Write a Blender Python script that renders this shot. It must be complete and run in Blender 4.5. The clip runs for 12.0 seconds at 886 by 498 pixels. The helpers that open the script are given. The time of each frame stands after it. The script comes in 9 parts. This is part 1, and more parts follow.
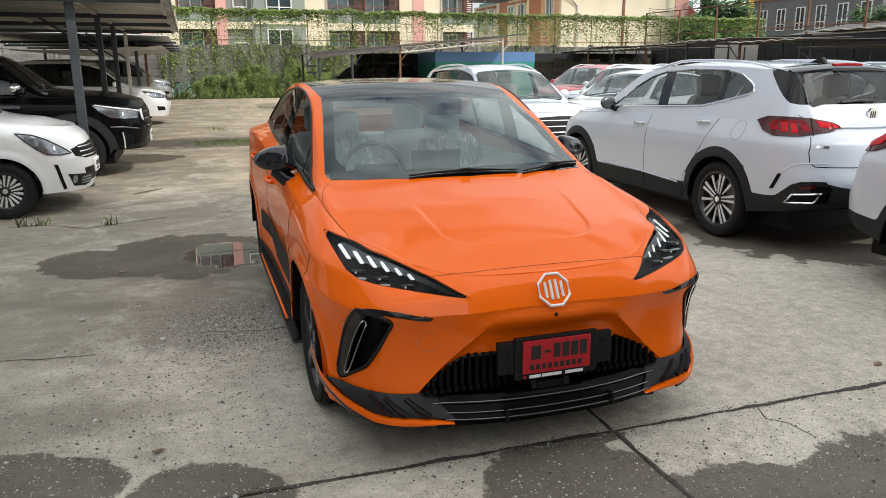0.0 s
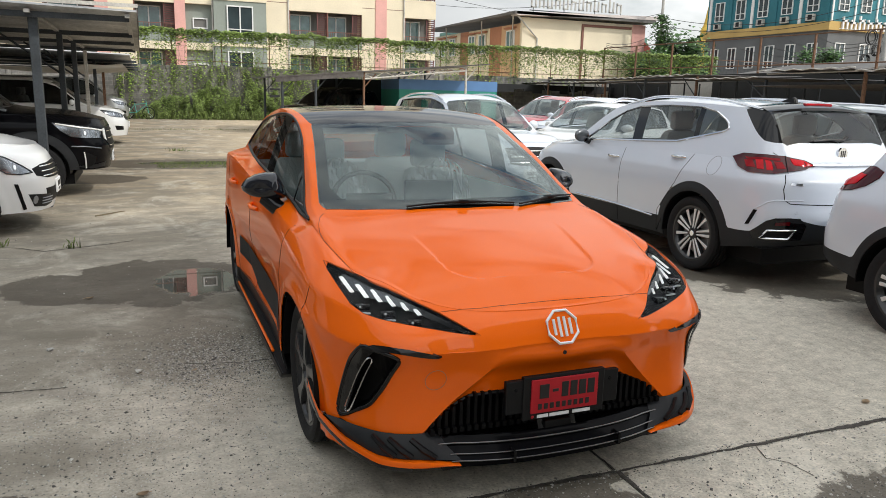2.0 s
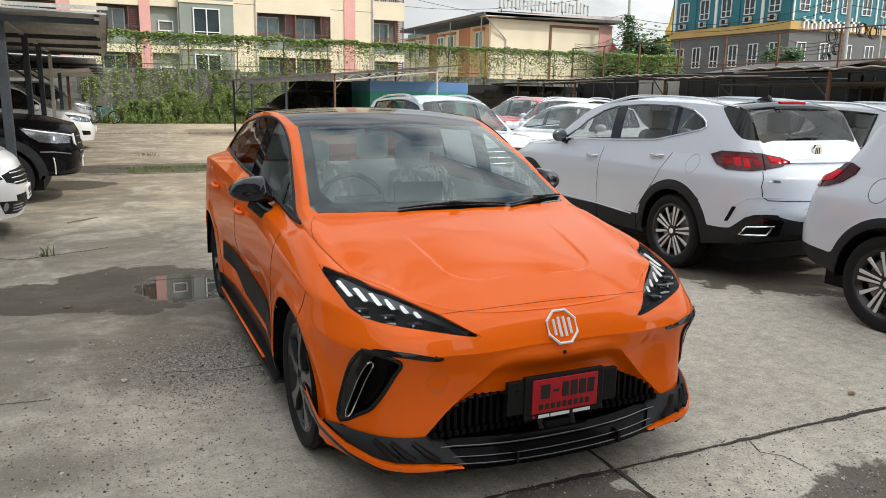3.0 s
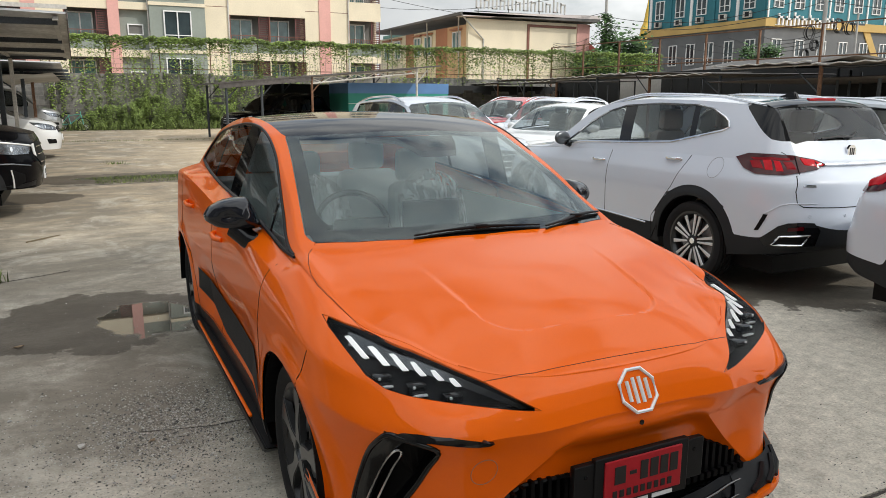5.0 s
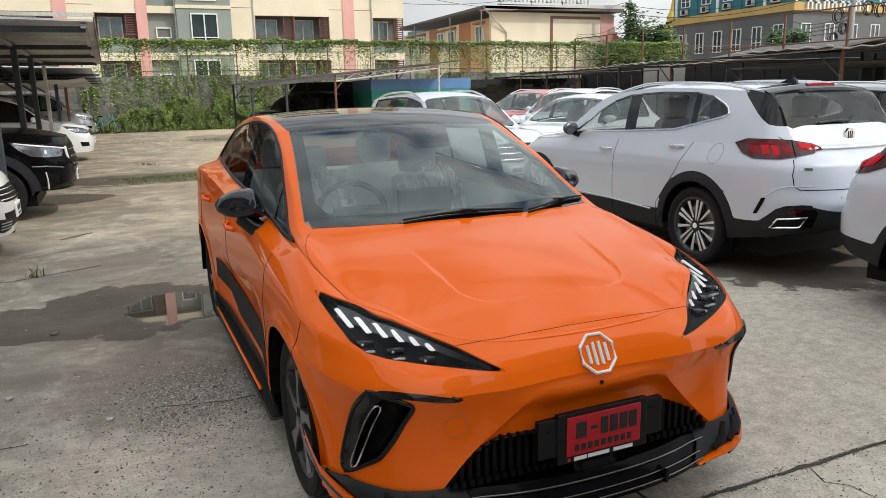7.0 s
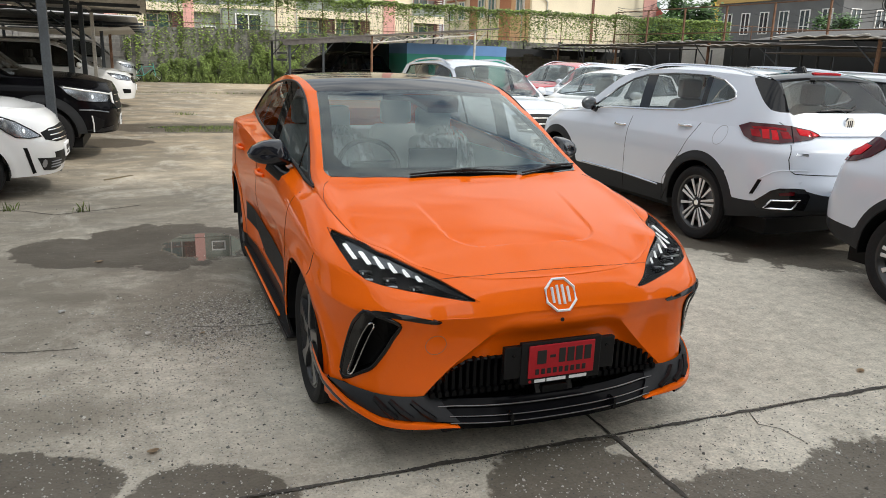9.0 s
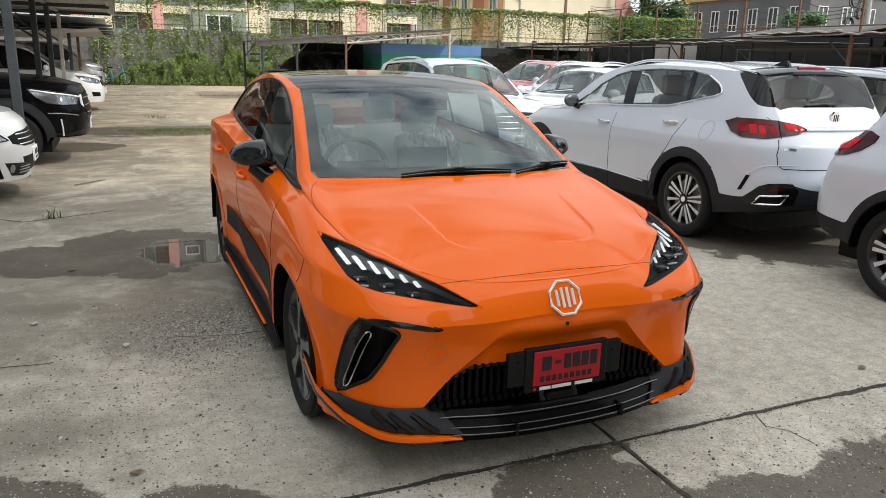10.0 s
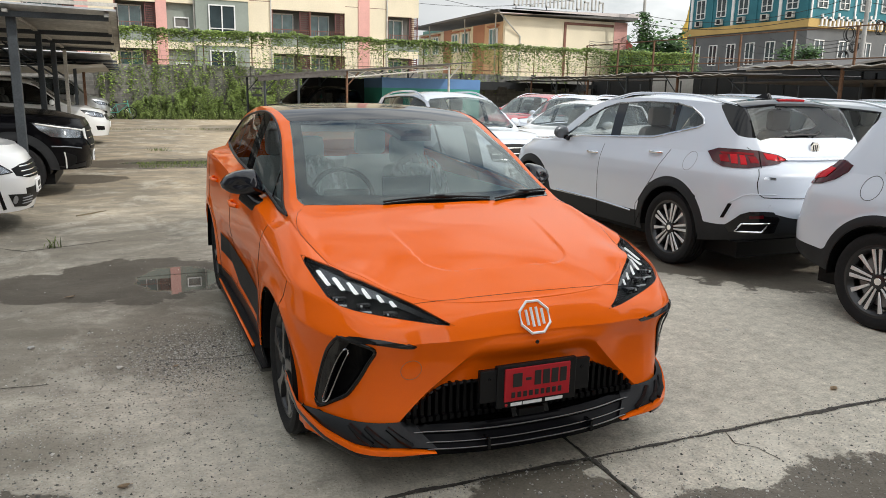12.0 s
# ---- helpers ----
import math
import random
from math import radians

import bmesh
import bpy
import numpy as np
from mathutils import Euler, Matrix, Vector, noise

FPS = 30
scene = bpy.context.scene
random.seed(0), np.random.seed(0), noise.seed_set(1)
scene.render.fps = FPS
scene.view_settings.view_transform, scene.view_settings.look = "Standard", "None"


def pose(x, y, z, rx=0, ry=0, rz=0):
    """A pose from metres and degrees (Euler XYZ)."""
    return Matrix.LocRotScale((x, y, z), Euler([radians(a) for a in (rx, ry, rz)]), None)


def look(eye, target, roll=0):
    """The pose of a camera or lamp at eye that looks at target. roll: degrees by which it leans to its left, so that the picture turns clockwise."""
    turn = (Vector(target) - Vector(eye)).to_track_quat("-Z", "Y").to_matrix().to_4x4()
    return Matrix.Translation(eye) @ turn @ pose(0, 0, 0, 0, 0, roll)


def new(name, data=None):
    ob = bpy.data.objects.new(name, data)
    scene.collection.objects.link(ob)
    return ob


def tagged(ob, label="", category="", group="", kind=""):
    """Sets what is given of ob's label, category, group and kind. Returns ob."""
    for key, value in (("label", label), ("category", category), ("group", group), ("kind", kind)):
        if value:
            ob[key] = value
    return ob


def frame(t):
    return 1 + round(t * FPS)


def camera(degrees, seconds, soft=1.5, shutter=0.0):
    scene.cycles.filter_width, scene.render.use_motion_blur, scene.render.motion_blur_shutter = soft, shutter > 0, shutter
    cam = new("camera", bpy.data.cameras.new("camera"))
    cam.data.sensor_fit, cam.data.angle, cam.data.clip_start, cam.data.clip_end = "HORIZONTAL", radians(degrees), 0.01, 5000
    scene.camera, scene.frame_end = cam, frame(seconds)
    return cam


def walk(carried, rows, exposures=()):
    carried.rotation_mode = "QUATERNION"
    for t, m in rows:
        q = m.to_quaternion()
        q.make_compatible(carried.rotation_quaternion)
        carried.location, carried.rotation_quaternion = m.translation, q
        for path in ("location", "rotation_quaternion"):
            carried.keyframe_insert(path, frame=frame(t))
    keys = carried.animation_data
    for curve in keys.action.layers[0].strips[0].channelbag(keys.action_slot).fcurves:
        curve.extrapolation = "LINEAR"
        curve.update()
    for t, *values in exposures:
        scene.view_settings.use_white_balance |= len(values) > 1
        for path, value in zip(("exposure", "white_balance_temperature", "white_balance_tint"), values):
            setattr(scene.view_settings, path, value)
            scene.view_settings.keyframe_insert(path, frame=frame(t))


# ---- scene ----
cam = camera(61.8, 12.0, soft=0.7)
PATH = [
    (0, (-1.334, -2.544, 1.583), (-0.718, -0.703, 1.102), -0.2),
    (0.5, (-1.339, -2.518, 1.576), (-0.701, -0.681, 1.107), 0.2),
    (1, (-1.39, -2.464, 1.585), (-0.723, -0.633, 1.135), 1.0),
    (1.5, (-1.451, -2.409, 1.596), (-0.752, -0.585, 1.167), 1.4),
    (2, (-1.5, -2.392, 1.594), (-0.766, -0.577, 1.183), 1.5),
    (2.5, (-1.544, -2.386, 1.596), (-0.773, -0.584, 1.198), 1.3),
    (3, (-1.593, -2.335, 1.591), (-0.787, -0.55, 1.185), 1.0),
    (3.2, (-1.597, -2.299, 1.582), (-0.779, -0.521, 1.168), 0.8),
    (4.8, (-1.48, -1.692, 1.576), (-0.633, 0.073, 1.164), 0.4),
    (5, (-1.49, -1.641, 1.588), (-0.631, 0.12, 1.186), 0.2),
    (5.5, (-1.484, -1.606, 1.589), (-0.61, 0.153, 1.209), -0.3),
    (6, (-1.456, -1.689, 1.591), (-0.603, 0.08, 1.211), -0.6),
    (6.5, (-1.425, -1.841, 1.578), (-0.619, -0.055, 1.179), -0.9),
    (7, (-1.441, -1.957, 1.588), (-0.656, -0.166, 1.173), -1.3),
    (7.2, (-1.471, -2.026, 1.592), (-0.686, -0.234, 1.178), -1.4),
    (8.8, (-1.492, -2.443, 1.622), (-0.776, -0.641, 1.131), 1.8),
    (9, (-1.497, -2.451, 1.616), (-0.787, -0.649, 1.115), 1.9),
    (9.5, (-1.525, -2.394, 1.606), (-0.793, -0.604, 1.094), 1.8),
    (10, (-1.525, -2.285, 1.587), (-0.755, -0.508, 1.089), 1.4),
    (10.5, (-1.505, -2.286, 1.572), (-0.717, -0.51, 1.097), 1.1),
    (11, (-1.497, -2.367, 1.585), (-0.719, -0.581, 1.132), 1.1),
    (11.5, (-1.493, -2.444, 1.586), (-0.724, -0.649, 1.155), 1.2),
    (12, (-1.483, -2.473, 1.587), (-0.714, -0.674, 1.173), 1.2),
]
walk(cam, [(t, look(eye, target, roll)) for t, eye, target, roll in PATH], [(0.0, -0.08, 6400, 8.5), (2.0, -0.15, 6400, 8.5), (3.0, -0.14, 6400, 8.5), (5.5, -0.26, 6400, 8.5), (7.2, -0.20, 6400, 8.5), (9.0, -0.08, 6400, 8.5), (12.0, -0.14, 6400, 8.5)])

# ---- light ----
SUN_AZ, SUN_EL = radians(138.7), radians(42)   # clockwise from +y; the sun stands behind the camera, to its right
sun_way = Vector((math.sin(SUN_AZ) * math.cos(SUN_EL), math.cos(SUN_AZ) * math.cos(SUN_EL), math.sin(SUN_EL)))
sun = new("sun", bpy.data.lights.new("sun", "SUN"))
sun.data.energy, sun.data.angle, sun.data.color = 2.3, radians(0.9), (1.0, 0.945, 0.87)
sun.matrix_world = look(sun_way * 50, (0, 0, 0))

world = bpy.data.worlds.new("world")
scene.world = world
world.use_nodes = True
wn, wl = world.node_tree.nodes, world.node_tree.links
wn.clear()
sky = wn.new("ShaderNodeTexSky")
sky.sky_type, sky.sun_disc = "NISHITA", False
sky.sun_elevation, sky.sun_rotation = SUN_EL, SUN_AZ
sky.air_density, sky.dust_density, sky.ozone_density = 1.2, 3.0, 1.0
wtc = wn.new("ShaderNodeTexCoord")
wmap = wn.new("ShaderNodeMapping")
wmap.inputs["Scale"].default_value = (1.0, 1.0, 2.2)
wno = wn.new("ShaderNodeTexNoise")
wno.inputs["Scale"].default_value, wno.inputs["Detail"].default_value, wno.inputs["Roughness"].default_value = 3.4, 7, 0.58
wra = wn.new("ShaderNodeValToRGB")
wra.color_ramp.elements[0].position, wra.color_ramp.elements[1].position = 0.31, 0.55
wcl = wn.new("ShaderNodeValToRGB")
wcl.color_ramp.elements[0].color, wcl.color_ramp.elements[1].color = (4.6, 4.9, 5.3, 1), (12.5, 12.4, 12.0, 1)
wn2 = wn.new("ShaderNodeTexNoise")
wn2.inputs["Scale"].default_value, wn2.inputs["Detail"].default_value = 5.0, 5
wmix = wn.new("ShaderNodeMix")
wmix.data_type = "RGBA"
wbg = wn.new("ShaderNodeBackground")
wbg.inputs["Strength"].default_value = 0.15
wout = wn.new("ShaderNodeOutputWorld")
wl.new(wtc.outputs["Generated"], wmap.inputs["Vector"])
wl.new(wmap.outputs["Vector"], wno.inputs["Vector"])
wl.new(wmap.outputs["Vector"], wn2.inputs["Vector"])
wl.new(wno.outputs["Fac"], wra.inputs["Fac"])
wl.new(wn2.outputs["Fac"], wcl.inputs["Fac"])
wl.new(wra.outputs["Color"], wmix.inputs["Factor"])
wl.new(sky.outputs["Color"], wmix.inputs["A"])
# clouds are brighter towards the sun
wdot = wn.new("ShaderNodeVectorMath")
wdot.operation = "DOT_PRODUCT"
wdot.inputs[1].default_value = sun_way
wl.new(wtc.outputs["Generated"], wdot.inputs[0])
wrange = wn.new("ShaderNodeMapRange")
for key, v in (("From Min", -0.6), ("From Max", 1.0), ("To Min", 0.40), ("To Max", 1.65)):
    wrange.inputs[key].default_value = v
wl.new(wdot.outputs["Value"], wrange.inputs["Value"])
wlit = wn.new("ShaderNodeVectorMath")
wlit.operation = "SCALE"
wl.new(wcl.outputs["Color"], wlit.inputs[0])
wl.new(wrange.outputs["Result"], wlit.inputs["Scale"])
wl.new(wlit.outputs["Vector"], wmix.inputs["B"])
wl.new(wmix.outputs["Result"], wbg.inputs["Color"])
wl.new(wbg.outputs["Background"], wout.inputs["Surface"])

# ---- mesh tools ----
def mesh_of(name, bm, material, smooth=None):
    me = bpy.data.meshes.new(name)
    bm.to_mesh(me)
    bm.free()
    if material:
        me.materials.append(material)
    if smooth is not None:
        me.polygons.foreach_set("use_smooth", [True] * len(me.polygons))
        me.set_sharp_from_angle(angle=radians(smooth))
    return me


def part(name, bm, material, parent=None, label="", smooth=None, m=None):
    """Links a bmesh (or a finished mesh) as one mesh object under a thing or a part."""
    me = bm if isinstance(bm, bpy.types.Mesh) else mesh_of(name, bm, material, smooth)
    ob = new(name, me)
    if parent is not None:
        ob.parent = parent
    if m is not None:
        ob.matrix_basis = m
    if label:
        ob["label"] = label
    return ob


def thing(name, label, category, m=None, group="", kind=""):
    ob = new(name)
    ob.empty_display_size = 0.2
    if m is not None:
        ob.matrix_basis = m
    return tagged(ob, label, category, group, kind)


def box(bm, x0, y0, z0, x1, y1, z1, bevel=0.0):
    vs = bmesh.ops.create_cube(bm, size=1.0)["verts"]
    for v in vs:
        v.co = Vector((x0 + (v.co.x + 0.5) * (x1 - x0), y0 + (v.co.y + 0.5) * (y1 - y0), z0 + (v.co.z + 0.5) * (z1 - z0)))
    if bevel:
        es = list({e for v in vs for e in v.link_edges})
        bmesh.ops.bevel(bm, geom=es, offset=bevel, segments=2, affect="EDGES", profile=0.5)
    return bm


def boxes(*dims, bevel=0.0):
    bm = bmesh.new()
    for d in dims:
        box(bm, *d, bevel=bevel)
    return bm


def tube(bm, pts, r, n=8, closed=False):
    """A round tube along points; r is one radius or one for each point."""
    pts = [Vector(p) for p in pts]
    rr = r if isinstance(r, (list, tuple)) else [r] * len(pts)
    rings = []
    for i, p in enumerate(pts):
        a = pts[i - 1] if (i or closed) else p
        b = pts[(i + 1) % len(pts)] if (i + 1 < len(pts) or closed) else p
        d = (b - a).normalized()
        u = d.cross(Vector((0, 0, 1)))
        u = (u if u.length > 1e-4 else d.cross(Vector((0, 1, 0)))).normalized()
        w = d.cross(u)
        rings.append([bm.verts.new(p + rr[i] * (math.cos(2 * math.pi * k / n) * u + math.sin(2 * math.pi * k / n) * w)) for k in range(n)])
    for i in range(len(rings) if closed else len(rings) - 1):
        a, b = rings[i], rings[(i + 1) % len(rings)]
        for k in range(n):
            bm.faces.new((a[k], a[(k + 1) % n], b[(k + 1) % n], b[k]))
    if not closed:
        bm.faces.new(rings[0][::-1])
        bm.faces.new(rings[-1])
    return bm


def lathe(bm, profile, n=40, axis="x", arc=(0.0, 360.0)):
    """Turns (across, radius) pairs round the x axis."""
    full = abs(arc[1] - arc[0] - 360) < 1e-6
    steps = n if full else n + 1
    rings = []
    for k in range(steps):
        a = radians(arc[0] + (arc[1] - arc[0]) * k / n)
        rings.append([bm.verts.new((s, r * math.cos(a), r * math.sin(a))) for s, r in profile])
    for k in range(n):
        a, b = rings[k], rings[(k + 1) % steps]
        for j in range(len(profile) - 1):
            bm.faces.new((a[j], a[j + 1], b[j + 1], b[j]))
    return bm


def prism(bm, outline, y0, y1, plane="xz"):
    """An outline in a plane, drawn out along the third axis from y0 to y1."""
    def at(p, d):
        return {"xz": (p[0], d, p[1]), "xy": (p[0], p[1], d), "yz": (d, p[0], p[1])}[plane]
    a = [bm.verts.new(at(p, y0)) for p in outline]
    b = [bm.verts.new(at(p, y1)) for p in outline]
    n = len(a)
    bm.faces.new(a)
    bm.faces.new(b[::-1])
    for k in range(n):
        bm.faces.new((a[k], b[k], b[(k + 1) % n], a[(k + 1) % n]))
    bmesh.ops.recalc_face_normals(bm, faces=bm.faces[:])
    return bm


def curve(*knots):
    """A smooth curve without overshoot through (at, value) pairs."""
    x, y = np.array(knots, float).T
    h, d = np.diff(x), np.diff(y) / np.diff(x)
    m = np.zeros(len(x))
    m[0], m[-1] = d[0], d[-1]
    for k in range(1, len(x) - 1):
        if d[k - 1] * d[k] > 0:
            w1, w2 = 2 * h[k] + h[k - 1], h[k] + 2 * h[k - 1]
            m[k] = (w1 + w2) / (w1 / d[k - 1] + w2 / d[k])

    def value(q):
        q = np.clip(np.asarray(q, float), x[0], x[-1])
        k = np.clip(np.searchsorted(x, q) - 1, 0, len(h) - 1)
        t = (q - x[k]) / h[k]
        return ((1 + 2 * t) * (1 - t) ** 2 * y[k] + t * (1 - t) ** 2 * h[k] * m[k] + t * t * (3 - 2 * t) * y[k + 1] + t * t * (t - 1) * h[k] * m[k + 1])
    return value


class Shell:
    """A sheet of faces that outlines can divide."""

    def __init__(self, co, faces):
        self.co, self.faces = np.array(co, float), [tuple(f) for f in faces]

    @classmethod
    def grid(cls, p):
        rows, cols = p.shape[:2]
        faces = [(i * cols + j, i * cols + j + 1, (i + 1) * cols + j + 1, (i + 1) * cols + j) for i in range(rows - 1) for j in range(cols - 1)]
        return cls(p.reshape(-1, 3), faces)

    def pick(self, keep):
        used = sorted({v for f, k in zip(self.faces, keep) if k for v in f})
        at = {v: n for n, v in enumerate(used)}
        return Shell(self.co[used].reshape(-1, 3), [tuple(at[v] for v in f) for f, k in zip(self.faces, keep) if k])

    def split(self, far):
        """Divides by a signed distance (negative within): returns the inside and the outside."""
        s = np.asarray(far(self.co), float)
        if not len(s) or s.min() >= 0 or s.max() <= 0:
            inn = bool(len(s)) and s.max() <= 0
            return self.pick([inn] * len(self.faces)), self.pick([not inn] * len(self.faces))
        edges = {(min(a, b), max(a, b)) for f in self.faces for a, b in zip(f, f[1:] + f[:1])}
        moves = {}
        for a, b in edges:
            if s[a] * s[b] < 0:
                t = s[a] / (s[a] - s[b])
                v, q = (a, t) if t < 0.5 else (b, 1 - t)
                if v not in moves or q < moves[v][0]:
                    moves[v] = (q, self.co[a] + t * (self.co[b] - self.co[a]))
        co = self.co.copy()
        for v, (_, p) in moves.items():
            co[v] = p
            s[v] = 0.0
        faces, inside = [], []
        for f in self.faces:
            q = [s[v] for v in f]
            if min(q) < 0 < max(q) and len(f) == 4:
                cut = (f[0], f[1], f[2]), (f[0], f[2], f[3])
                if not (q[0] == 0 and q[2] == 0):
                    cut = (f[1], f[2], f[3]), (f[1], f[3], f[0])
                for g in cut:
                    faces.append(g)
                    inside.append(sum(s[v] for v in g) < 0)
            else:
                faces.append(f)
                inside.append(sum(q) < 0 or (max(q) == 0 and far(co[list(f)].mean(0)[None])[0] < 0))
        full = Shell(co, faces)
        return full.pick(inside), full.pick([not k for k in inside])

    def bmesh(self, mirror=True, thick=0.0):
        bm = bmesh.new()
        for sign in (1, -1) if mirror else (1,):
            vs = [bm.verts.new((sign * c[0], c[1], c[2])) for c in self.co]
            for f in self.faces:
                g = [vs[v] for v in dict.fromkeys(f)]
                if len(g) > 2:
                    bm.faces.new(g[::sign])
        bmesh.ops.remove_doubles(bm, verts=bm.verts[:], dist=0.0006)
        bmesh.ops.dissolve_degenerate(bm, edges=bm.edges[:], dist=0.0004)
        if thick:
            edge = [e for e in bm.edges if e.is_boundary]
            bm.normal_update()
            inner = {}
            made = bmesh.ops.extrude_edge_only(bm, edges=edge)["geom"]
            for v in (g for g in made if isinstance(g, bmesh.types.BMVert)):
                near = min((o for e in v.link_edges for o in e.verts if o is not v), key=lambda o: (o.co - v.co).length)
                inner[v] = near.normal.copy()
            for v, n in inner.items():
                v.co -= n * thick
        return bm


def poly_far(outline, a=0, b=2, only=None):
    """Signed distance to a closed outline seen along one axis."""
    p = np.array(outline, float)
    q = np.roll(p, -1, 0)

    def far(co):
        w = np.asarray(co)[:, [a, b]]
        best, odd = np.full(len(w), 9e9), np.zeros(len(w), bool)
        for (x0, y0), (x1, y1) in zip(p, q):
            d = np.array([x1 - x0, y1 - y0])
            t = np.clip(((w - (x0, y0)) @ d) / max(d @ d, 1e-12), 0, 1)
            best = np.minimum(best, np.hypot(*(w - (x0, y0) - t[:, None] * d).T))
            hit = (y0 > w[:, 1]) != (y1 > w[:, 1])
            odd ^= hit & (w[:, 0] < (x1 - x0) * (w[:, 1] - y0) / (y1 - y0 if y1 != y0 else 1e-12) + x0)
        s = np.where(odd, -best, best)
        if only is not None:
            s = np.where(only(np.asarray(co)), s, np.abs(s) + 1e-3)
        return s
    return far


def loop(yf, yr, w, df, dr, nf, nr, height, bulge=None, counts=(26, 46, 18)):
    """Half a level line round a car: from the middle of the nose round the corner, down the flank and round to the middle of the tail."""
    a = np.linspace(0, math.pi / 2, counts[0], endpoint=False)
    x = [w * np.sin(a) ** (2 / nf)]
    y = [yf + df * (1 - np.cos(a) ** (2 / nf))]
    s = np.linspace(yf + df, yr - dr, counts[1], endpoint=False)
    x.append(np.full(len(s), w))
    y.append(s)
    a = np.linspace(math.pi / 2, 0, counts[2])
    x.append(w * np.sin(a) ** (2 / nr))
    y.append(yr - dr * (1 - np.abs(np.cos(a)) ** (2 / nr)))
    x, y = np.concatenate(x), np.concatenate(y)
    x[-1] = 0.0
    if bulge is not None:
        x = x * bulge(y)
    return np.stack([x, y, height(y)], 1)


def loft(rails, sub):
    """A smooth sheet through level lines: sub rows between each two."""
    r = np.array(rails)
    n = len(r)
    rows = []
    for k in range(n - 1):
        p0, p1, p2, p3 = r[max(k - 1, 0)], r[k], r[k + 1], r[min(k + 2, n - 1)]
        for t in np.linspace(0, 1, sub, endpoint=False):
            m1, m2 = (p2 - p0) * 0.35, (p3 - p1) * 0.35
            rows.append((2 * t**3 - 3 * t**2 + 1) * p1 + (t**3 - 2 * t**2 + t) * m1 + (3 * t**2 - 2 * t**3) * p2 + (t**3 - t**2) * m2)
    rows.append(r[-1])
    return np.array(rows)


def top_sheet(belt, cant_x, cant_z, centre, na=8, nb=14, crown=2.0, bow=0.012):
    """Bonnet, greenhouse and roof: from the belt line up to the cant rail and on to the middle."""
    rows = []
    for x, y, z in belt:
        cx, cz, mz = min(float(cant_x(y)), 1.0) * x, float(cant_z(y)), float(centre(y))
        cz = max(cz, z) if x > 1e-6 else z
        mz = max(mz, cz if x > 0.02 else z)
        u = np.linspace(0, 1, na, endpoint=False)
        a = np.stack([x + (cx - x) * u + bow * np.sin(math.pi * u) * (x > 0.05), np.full(na, y), z + (cz - z) * u], 1)
        u = np.linspace(0, 1, nb)
        b = np.stack([cx * (1 - u), np.full(nb, y), cz + (mz - cz) * (1 - (1 - u) ** crown)], 1)
        rows.append(np.concatenate([a, b]))
    return np.array(rows)


def bvh_of(shell):
    from mathutils.bvhtree import BVHTree
    n = len(shell.co)
    both = np.concatenate([shell.co, shell.co * (-1, 1, 1)])
    return BVHTree.FromPolygons([Vector(c) for c in both], shell.faces + [tuple(v + n for v in f[::-1]) for f in shell.faces])


def lay(bvh, pts, way, off=0.004, start=4.0):
    """Drops points on a sheet along a direction; lifts them off it by a little."""
    out, way = [], Vector(way).normalized()
    for p in pts:
        p = Vector(p)
        at, normal, _, _ = bvh.ray_cast(p - way * start, way)
        if at is None:
            at, normal, _, _ = bvh.find_nearest(p)
        if normal.dot(way) > 0:
            normal = -normal
        out.append(at + normal * off)
    return out


def dense(pts, step=0.03, closed=False):
    """A line of points filled up to even steps."""
    pts = [Vector(p) for p in pts]
    out = []
    for a, b in zip(pts, pts[1:] + pts[:1] if closed else pts[1:]):
        n = max(1, int((b - a).length / step))
        out += [a.lerp(b, k / n) for k in range(n)]
    return out if closed else out + [pts[-1]]


def rounded(outline, r=0.3, n=4):
    """Softens the corners of an outline."""
    pts = [Vector((*p, 0)) for p in outline]
    out = []
    for k, p in enumerate(pts):
        a, b = pts[k - 1], pts[(k + 1) % len(pts)]
        s, e = p.lerp(a, r), p.lerp(b, r)
        for i in range(n + 1):
            t = i / n
            q = s * (1 - t) ** 2 + p * 2 * t * (1 - t) + e * t * t
            out.append((q.x, q.y))
    return out


